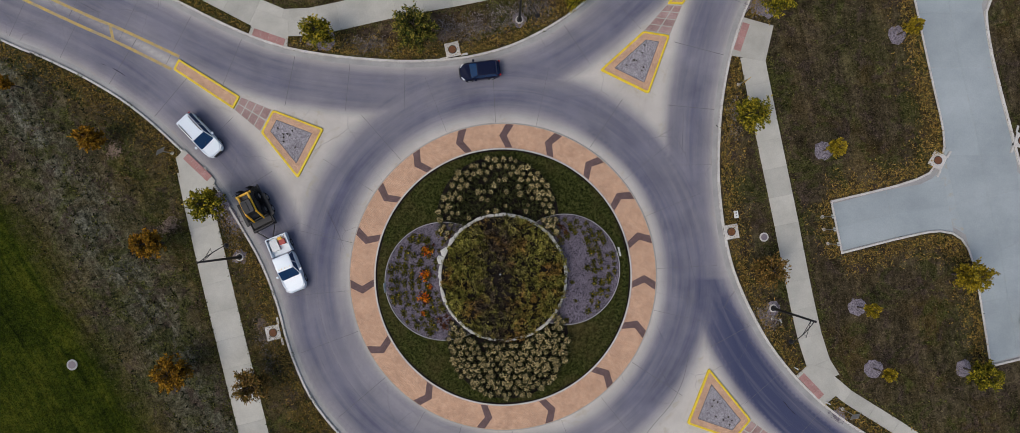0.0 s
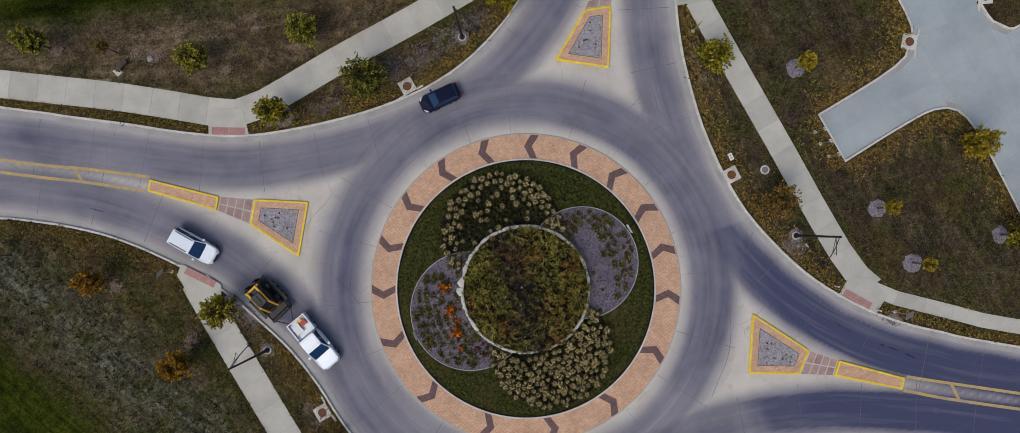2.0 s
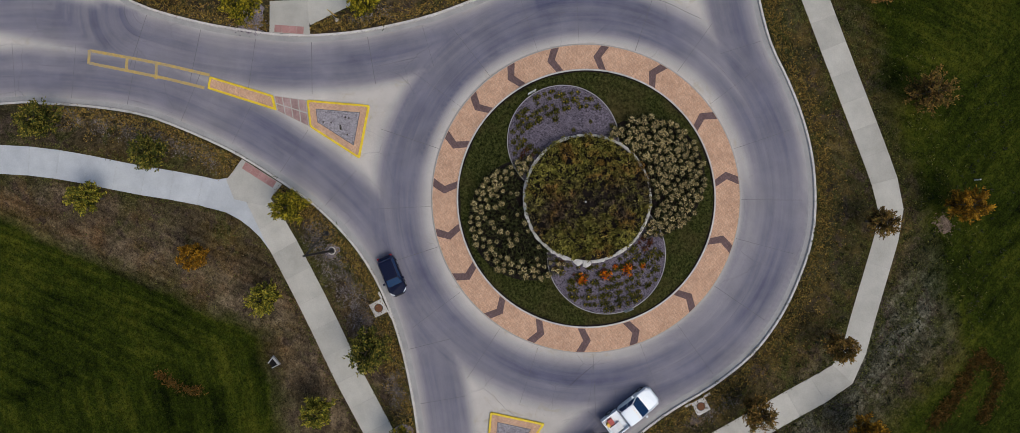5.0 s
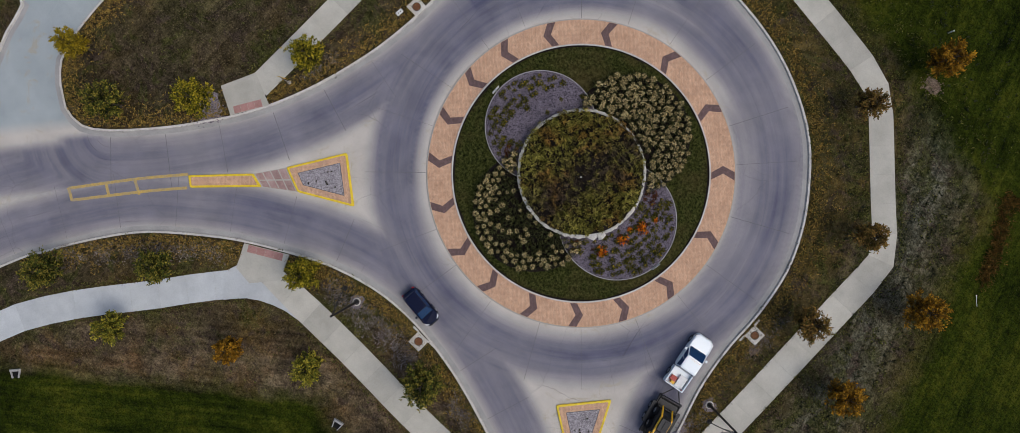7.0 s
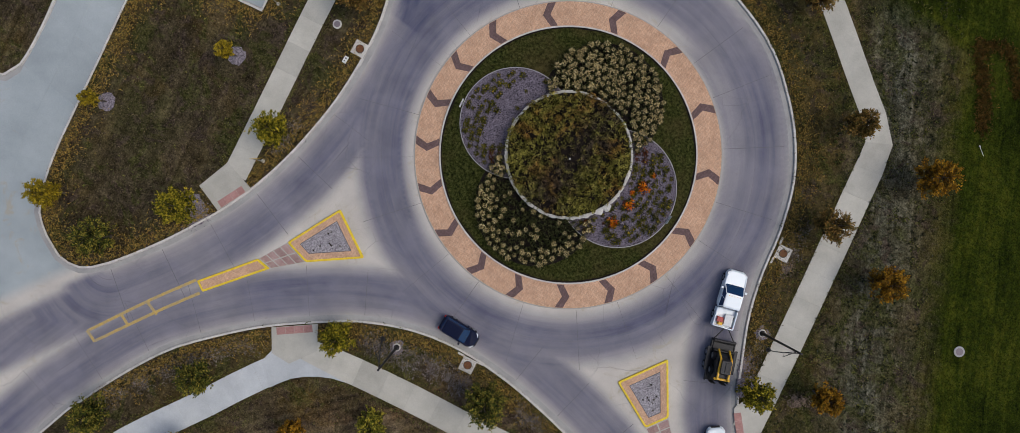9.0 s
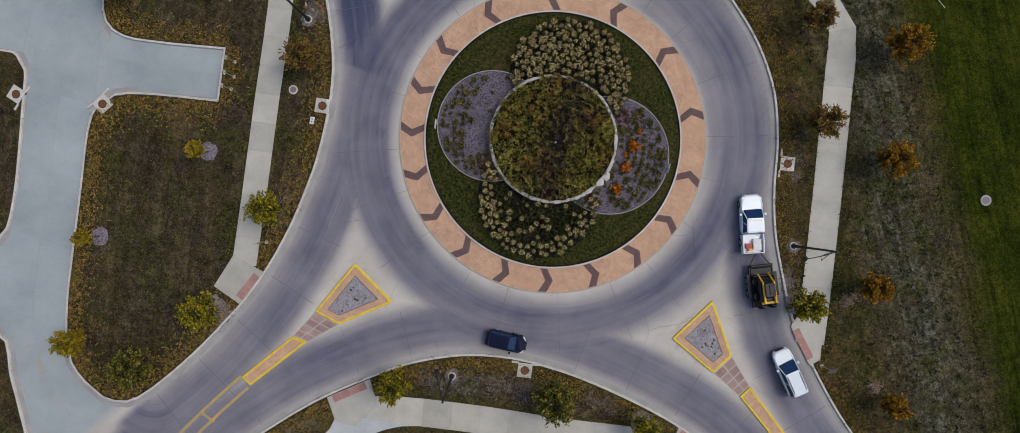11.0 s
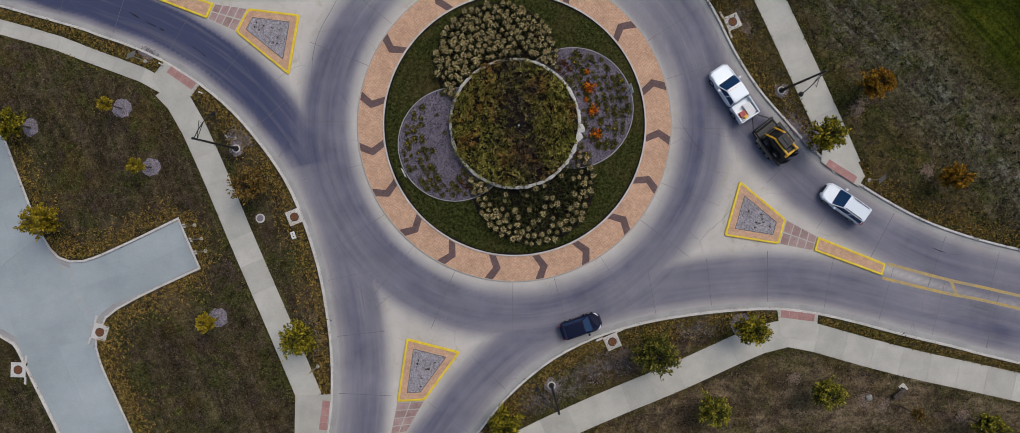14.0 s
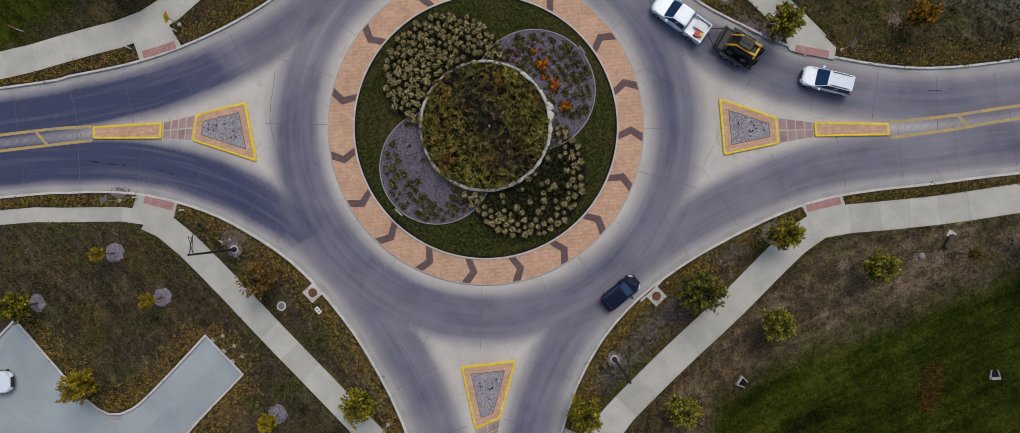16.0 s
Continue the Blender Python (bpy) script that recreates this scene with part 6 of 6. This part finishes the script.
# the pickup that tows the loader
pickup = build_car(-17.85, 1.1, -68, "white crew-cab pickup truck with a loaded bed", "pickup truck", M_CARWHITE, L=5.3, W=1.98, H=1.86, roof=(-0.75, 0.5), glass=(-0.95, 1.3),
                   belt=1.12, rails=False, mark="pickup_truck", bed=-1.0)
bm = bmesh.new()
box(bm, -2.6, -1.0, -0.86, 0.86, 0.45, 0.68, 0.02)
part("bed_floor", bm, M_CARWHITE, pickup)
for y0, y1 in ((-0.97, -0.85), (0.85, 0.97)):
    bm = bmesh.new()
    box(bm, -2.62, -0.98, y0, y1, 0.42, 1.12, 0.03)
    part("bed_side", bm, M_CARWHITE, pickup)
bm = bmesh.new()
box(bm, -2.68, -2.58, -0.95, 0.95, 0.42, 1.10, 0.03)
part("tailgate", bm, M_CARWHITE, pickup)
for k in range(5):
    bm = bmesh.new()
    disc(bm, 0.04, 1.85, 1.90, 8, 0.01, 0.32, -0.5 + k * 0.25)
    part("roof_lamp", bm, M_SIGNYEL, pickup, "amber clearance lamp")
for s in (-1, 1):
    bm = bmesh.new()
    box(bm, -2.64, -2.5, s * 0.86 - 0.08, s * 0.86 + 0.08, 0.72, 1.0, 0.01)
    part("tail_light", bm, M_TAIL, pickup, "red tail light")
pickup.scale = (0.92, 0.92, 0.92)
bed_pose = pose(-17.85, 1.1, 0.005, 0, 0, -68) @ Matrix.Diagonal((0.92, 0.92, 0.92, 1))
M_TOOLBOX = plain("red_toolbox_paint", (0.42, 0.03, 0.02), 0.4)


def build_cargo(name, label, x, y, sx, sy, h, mat):
    cargo = thing(name, label, "container", bed_pose @ pose(x, y, 0.68))
    bm = bmesh.new()
    box(bm, -sx, sx, -sy, sy, 0, h, 0.02)
    part("case", bm, mat, cargo)
    bm = bmesh.new()
    box(bm, -sx - 0.01, sx + 0.01, -sy - 0.01, sy + 0.01, h - 0.05, h + 0.02, 0.01)
    part("lid", bm, mat, cargo)


build_cargo("toolbox", "red toolbox in the pickup bed", -2.0, 0.4, 0.22, 0.25, 0.35, M_TOOLBOX)
build_cargo("fuel_can", "yellow plastic can in the pickup bed", -2.35, 0.3, 0.12, 0.16, 0.4, M_CATYEL)
build_cargo("crate", "white crate in the pickup bed", -1.9, -0.35, 0.5, 0.35, 0.32, M_WHITE)


def build_trailer(x, y, turn):
    trailer = thing("equipment_trailer", "black steel equipment trailer carrying a loader", "trailer", pose(x, y, 0.005, 0, 0, turn))
    for k in range(8):
        bm = bmesh.new()
        box(bm, -1.95, 1.5, -0.9 + k * 0.225, -0.69 + k * 0.225, 0.52, 0.57, 0.006)
        part("deck_plank", bm, M_DECK, trailer)
    for s in (-1, 1):
        bm = bmesh.new()
        box(bm, -2.0, 1.55, s * 0.95 - 0.04, s * 0.95 + 0.04, 0.42, 0.68, 0.01)
        part("side_rail", bm, M_BLACK, trailer)
        bm = bmesh.new()
        tube(bm, (1.5, s * 0.85, 0.5), (2.75, 0.0, 0.5), 0.05, 0.05, 6)
        part("tongue", bm, M_BLACK, trailer)
        bm = bmesh.new()
        box(bm, -1.15, 0.85, s * 1.13 - 0.13, s * 1.13 + 0.13, 0.70, 0.76, 0.02)
        part("mudguard", bm, M_TRIM, trailer)
        bm = bmesh.new()
        prism(bm, [(-2.0, s * 0.45 - 0.2), (-1.95, s * 0.45 - 0.2), (-1.95, s * 0.45 + 0.2), (-2.0, s * 0.45 + 0.2)], 0.55, 1.5, 0.01)
        part("ramp", bm, M_BLACK, trailer, "upright loading ramp")
    bm = bmesh.new()
    box(bm, 1.42, 1.55, -0.9, 0.9, 0.55, 1.05, 0.02)
    part("front_board", bm, M_BLACK, trailer)
    add_wheels(trailer, (-0.75, 0.3), 2.24, 0.34, 0.2)
    return trailer


M_DECK = plain("oiled_deck", (0.014, 0.013, 0.013), 0.8)
TRAILER = (-20.35, 5.45, -63.5)
build_trailer(*TRAILER)


def build_loader(m):
    loader = thing("skid_steer_loader", "yellow and black skid-steer loader chained on a trailer", "loader", m)
    bm = bmesh.new()
    loft(bm, [(hull(-1.35, 0.75, 1.1, 0.2), 0.25), (hull(-1.4, 0.8, 1.15, 0.2), 0.7), (hull(-1.35, 0.5, 1.05, 0.2), 1.15)])
    bmesh.ops.recalc_face_normals(bm, faces=bm.faces)
    part("chassis", bm, M_TRIM, loader)
    bm = bmesh.new()
    loft(bm, [(hull(-0.75, 0.55, 0.85, 0.15), 1.1), (hull(-0.65, 0.4, 0.78, 0.15), 1.95)])
    bmesh.ops.recalc_face_normals(bm, faces=bm.faces)
    part("cab", bm, M_TRIM, loader, "black cage cab")
    bm = bmesh.new()
    box(bm, -0.5, 0.3, -0.28, 0.1, 1.95, 2.0, 0.02)
    part("cab_roof", bm, M_BLACK, loader)
    bm = bmesh.new()
    box(bm, -1.32, -0.78, -0.48, 0.48, 1.1, 1.35, 0.05)
    part("engine_cover", bm, M_TRIM, loader)
    bm = bmesh.new()
    box(bm, -1.3, -1.12, -0.66, 0.66, 1.36, 1.5, 0.03)
    part("cross_beam", bm, M_CATYEL, loader, "yellow cross beam")
    for s in (-1, 1):
        bm = bmesh.new()
        tube(bm, (-1.25, s * 0.44, 1.62), (0.45, s * 0.44, 1.6), 0.10, 0.09, 6)
        tube(bm, (0.45, s * 0.44, 1.6), (1.05, s * 0.44, 0.55), 0.09, 0.08, 6)
        part("lift_arm", bm, M_CATYEL, loader, "yellow lift arm")
    bm = bmesh.new()
    prism(bm, [(0.95, -0.85), (1.5, -0.85), (1.5, 0.85), (0.95, 0.85)], 0.02, 0.12, 0.01)
    prism(bm, [(0.9, -0.85), (0.98, -0.85), (0.98, 0.85), (0.9, 0.85)], 0.02, 0.7, 0.01)
    part("bucket", bm, M_BLACK, loader)
    add_wheels(loader, (-0.75, 0.45), 1.42, 0.38, 0.26)
    return loader


build_loader(pose(TRAILER[0], TRAILER[1], 0.575, 0, 0, TRAILER[2]) @ pose(-0.25, 0, 0))


# ---- bare and mulched patches, fallen leaves ----
M_DIRT = make_mulch("bare_earth", (0.070, 0.048, 0.032), (0.21, 0.155, 0.115))


def build_patch(x, y, rx, ry, turn, material, label, seed):
    """A thin, ragged spread of chips with a few loose lumps round it."""
    rnd = random.Random(seed)
    patch = thing("ground_patch", label, "ground", pose(x, y, G, 0, 0, turn), kind="structure")
    ring = [(rx * f * math.cos(a), ry * f * math.sin(a)) for i in range(26)
            for a, f in [(i * math.tau / 26, 0.82 + 0.36 * noise.noise(Vector((math.cos(i * math.tau / 26) * 2.2, math.sin(i * math.tau / 26) * 2.2, seed))) + rnd.uniform(-0.07, 0.07))]]
    bm = bmesh.new()
    prism(bm, ring, -0.02, 0.018, 0.015)
    part("spread", bm, material, patch)
    bm = bmesh.new()
    for _ in range(46):
        a, f = rnd.uniform(0, math.tau), rnd.uniform(0.75, 1.3)
        s = rnd.uniform(0.03, 0.08)
        prism(bm, circle(s, 5, rx * f * math.cos(a), ry * f * math.sin(a), rnd.random()), -0.01, 0.012 + s * 0.4, s * 0.25)
    tagged(part("chips", bm, material, patch), kind="stuff")


GREY_CHIPS = "spread of purple-grey mulch on the verge"
for i, spec in enumerate((
        (22.0, -3.5, 1.0, 0.6, -50, M_RING, GREY_CHIPS), (28.1, -11.6, 0.7, 0.5, -30, M_RING, GREY_CHIPS), (-22.7, 4.9, 1.5, 0.6, 118, M_RING, GREY_CHIPS),
        (21.2, 23.2, 1.3, 0.8, 70, M_RING, GREY_CHIPS), (-16.0, 19.75, 1.0, 0.5, -20, M_RING, GREY_CHIPS), (-9.9, -28.1, 0.9, 0.7, 10, M_DIRT, "bare grey-brown earth under the tree"),
        (-23.6, 27.9, 0.8, 0.65, 0, M_DIRT, "bare earth ring round the boulder"), (-25.1, 28.7, 0.6, 0.45, 30, M_DIRT, "small patch of bare earth in the turf"), 
        (-18.3, 25.0, 0.55, 0.45, 0, M_DIRT, "small patch of bare earth in the turf"), (-31.3, 30.8, 0.7, 0.5, 20, M_DIRT, "small patch of bare earth in the turf"),
        (-27.8, 4.4, 1.0, 0.6, 50, M_DIRT, "bare grey-brown earth under the tree"), (-32.4, 10.6, 0.8, 0.6, 40, M_DIRT, "bare grey-brown earth under the tree"),
        (-4.9, 20.2, 0.8, 0.5, 20, M_DIRT, "bare earth beside the storm inlet"), (-20.2, -3.9, 0.5, 0.7, 10, M_DIRT, "bare earth beside the storm inlet"))):
    build_patch(*spec, 300 + i)


def build_fallen():
    g = np.random.default_rng(97)
    spots = ((-33.0, 11.3), (-28.3, 2.8), (-26.3, -7.4), (-24.1, -16.4), (-8.6, -29.1), (3.7, 31.5), (17.4, -25.5), (10.8, -27.2), (1.0, -28.3), (21.3, 0.7), (-20.0, -8.4), (22.1, 22.7), (25.9, 29.0), (37.7, 0.2))
    per = 130
    c = np.repeat(np.array(spots), per, 0)
    n = len(c)
    c = c + g.normal(0, 1.25, (n, 2))
    keep = off_walks(c[:, 0], c[:, 1])
    c = c[keep]
    n = len(c)
    a = g.random(n) * math.tau
    at = np.column_stack([c, np.full(n, G + 0.02)])
    way = np.stack([np.cos(a), np.sin(a), g.uniform(-0.05, 0.2, n)], 1)
    me = leaf_mesh("fallen_leaves", at, way, g.uniform(0.05, 0.11, n), g.uniform(0.04, 0.07, n), 98, LEAF["orange"])
    tagged(new("fallen_leaves", me), "scattered orange leaves fallen under the trees", "leaves", kind="stuff")


# ---- rough turf: tufts of dry and green grass over the verges ----
M_TURF_DRY = leaf_mat("turf_dry", (0.17, 0.128, 0.06), (0.29, 0.225, 0.12), (0.09, 0.075, 0.033), (0.06, 0.065, 0.022))
M_TURF_GREEN = leaf_mat("turf_green", (0.085, 0.100, 0.022), (0.155, 0.160, 0.036), (0.225, 0.205, 0.055), (0.025, 0.030, 0.009))


def off_walks(x, y):
    clear = ~inside(x, y, LOOP)
    for line in WALKS:
        clear &= distance(x, y, line[0]) > line[1] / 2 + 0.06
    for poly in RAMPS:
        clear &= ~inside(x, y, poly)
    return clear


def build_tufts(x, y, seed, label, material, size):
    """Short blades, four to a tuft."""
    g = np.random.default_rng(seed)
    x, y = np.repeat(x, 4), np.repeat(y, 4)
    n = len(x)
    a = g.random(n) * math.tau
    way = np.stack([np.cos(a), np.sin(a), g.uniform(0.3, 1.2, n)], 1)
    at = np.stack([x + g.normal(0, 0.05, n), y + g.normal(0, 0.05, n), np.full(n, G - 0.01)], 1)
    me = leaf_mesh("turf_tufts", at, way, size * g.uniform(0.08, 0.2, n), size * g.uniform(0.03, 0.07, n), seed, material)
    return tagged(new("turf_tufts", me), label, "grass", kind="stuff")


def build_turf():
    g = np.random.default_rng(90)
    n = 90000
    x, y = g.uniform(-50, 48, n), g.uniform(-38, 46, n)
    north = y - (27.6 + 0.19 * np.maximum(-8 - x, 0) + 1.2 * np.maximum(x + 4, 0))
    west = -0.845 * x - 0.535 * y - 30.5
    keep = (np.hypot(x, y) > 17) & (np.maximum(np.maximum(north, west), -29.5 - y) < g.uniform(-1, 2, n))
    x, y, west = x[keep], y[keep], west[keep]
    keep = off_walks(x, y)
    x, y, west = x[keep], y[keep], west[keep]
    clump = np.array([noise.noise(Vector((a * 0.6, b * 0.6, 3))) + 0.7 * noise.noise(Vector((a * 2.1, b * 2.1, 9))) for a, b in zip(x, y)])
    rough = np.clip((west + 17) / 5, 0, 1) * (x < 5)
    dry = (clump > g.uniform(-0.1, 0.6, len(x))) & (g.random(len(x)) < 0.45)
    build_tufts(x[dry], y[dry], 91, "loose tufts of dry grass over the verges", M_TURF_DRY, 0.9)
    weed = (clump < -0.12) & (g.random(len(x)) < 0.12 + 0.8 * rough)
    build_tufts(x[weed], y[weed], 92, "dark green weeds among the dry verge grass", M_TURF_GREEN, 1.5)


M_RUSTGRASS = leaf_mat("rusty_grass", (0.17, 0.085, 0.020), (0.24, 0.125, 0.03), (0.10, 0.060, 0.016), (0.07, 0.065, 0.015))


def build_tussocks():
    """Dark weed tussocks in loose rows down the stubble strip between the pavement and the field."""
    g = np.random.default_rng(221)
    n = 9000
    x, y = g.uniform(-48, 4, n), g.uniform(-36, 26, n)
    west = -0.845 * x - 0.535 * y - 30.6
    row = np.cos((west + 0.8 * np.sin(0.35 * (0.535 * x - 0.845 * y))) * math.tau / 1.9)
    keep = (west > -11 + g.normal(0, 1.5, n)) & (west < 0.5) & (row > g.uniform(-0.6, 1.0, n)) & off_walks(x, y)
    build_tufts(x[keep], y[keep], 222, "dark weed tussocks in the stubble strip", M_TUSSOCK, 1.9)


M_TUSSOCK = leaf_mat("dark_tussock", (0.018, 0.024, 0.012), (0.035, 0.042, 0.020), (0.06, 0.062, 0.034))


def build_rust(line, width, count, seed):
    """A trail of rust-coloured dead grass, thinning out to its sides."""
    g = np.random.default_rng(seed)
    marks = [p for p, _ in even(smooth(line, 0.4), 0.2)]
    c = np.array(marks)[g.integers(0, len(marks), count)] + g.normal(0, width, (count, 2))
    build_tufts(c[:, 0], c[:, 1], seed, "rust-coloured dead grass in the green field", M_RUSTGRASS, 1.5)


def build_edge_grass():
    """Ochre dead grass along the kerbs, greener and longer grass left along the pavement edges."""
    g = np.random.default_rng(95)
    near = lambda p: abs(p[0]) < 48 and abs(p[1]) < 44

    def grow_along(lines, step, seed, label, material, size):
        px, py = [], []
        for line, width in lines:
            for (x, y), u in even([p for p in line if near(p)], step):
                d = width * abs(g.normal(0, 1))
                px.append(x - u[1] * d + g.normal(0, 0.04))
                py.append(y + u[0] * d + g.normal(0, 0.04))
        px, py = np.array(px), np.array(py)
        keep = off_walks(px, py) & (np.hypot(px, py) > 17)
        build_tufts(px[keep], py[keep], seed, label, material, size)

    grow_along([(offset(k, 0.34), 0.9) for k in (KERB_NW, KERB_DRIVE, KERB_SW)], 0.016, 96, "ochre dead grass along the kerbs", M_TURF_OCHRE, 1.3)
    grow_along([(offset(line[0], side * (line[1] / 2 + 0.08)), 0.22 * side) for line in WALKS for side in (-1, 1)], 0.07, 97,
               "longer green grass along the pavement edges", M_TURF_GREEN, 1.1)


M_TURF_OCHRE = leaf_mat("turf_ochre", (0.38, 0.235, 0.055), (0.52, 0.335, 0.085), (0.26, 0.18, 0.045), (0.16, 0.145, 0.04))
M_LITTER = leaf_mat("leaf_litter", (0.19, 0.165, 0.16), (0.36, 0.31, 0.30), (0.07, 0.06, 0.057), (0.46, 0.40, 0.37))


def build_litter(line, width, count, seed):
    """Grey dead stalks and leaves lying thick in a strip of verge."""
    g = np.random.default_rng(seed)
    marks = [p for p, _ in even(smooth(line, 0.4), 0.2)]
    c = np.array(marks)[g.integers(0, len(marks), count)] + g.normal(0, width, (count, 2))
    patchy = np.array([noise.noise(Vector((a * 0.9, b * 0.9, 5))) for a, b in c]) > g.uniform(-0.5, 0.25, count)
    c = c[patchy & off_walks(c[:, 0], c[:, 1])]
    build_tufts(c[:, 0], c[:, 1], seed, "grey dead stalks and leaf litter on the verge", M_LITTER, 0.9)


build_turf()
build_tussocks()
build_rust([(-21.2, -28.1), (-23.0, -26.2), (-24.4, -24.7), (-25.8, -22.7)], 0.33, 900, 201)
build_rust([(-21.2, -28.1), (-23.0, -29.2), (-24.9, -28.2), (-26.4, -26.8)], 0.30, 520, 202)
build_rust([(-20.0, 36.1), (-18.9, 37.0), (-18.0, 38.1)], 0.36, 900, 204)
build_rust([(-4.7, 38.0), (-6.3, 36.6), (-7.1, 35.0)], 0.22, 260, 203)
build_edge_grass()
build_litter([(3.6, 22.3), (0.5, 21.9), (-2.2, 21.0), (-5.2, 20.6)], 0.55, 2600, 211)
build_litter([(-9.5, 19.2), (-12.6, 19.4)], 0.45, 900, 212)
build_litter([(10.6, 28.2), (13.2, 31.6), (15.6, 35.6), (18.6, 40.5)], 0.5, 1900, 213)
build_litter([(-23.2, 5.2), (-22.3, 2.6)], 0.4, 700, 214)
build_litter([(-20.2, -3.9), (-19.2, -7.2)], 0.4, 500, 215)
build_litter([(21.9, -2.6), (22.6, -4.2)], 0.35, 500, 216)
build_litter([(19.4, 14.8), (19.3, 11.6)], 0.3, 350, 217)
build_fallen()

# ---- from the units of the plan to metres ----
for ob in scene.objects:
    if ob.parent is None and ob.type in ("MESH", "EMPTY"):
        ob.matrix_basis = Matrix.Diagonal((UNIT, UNIT, UNIT, 1)) @ ob.matrix_basis
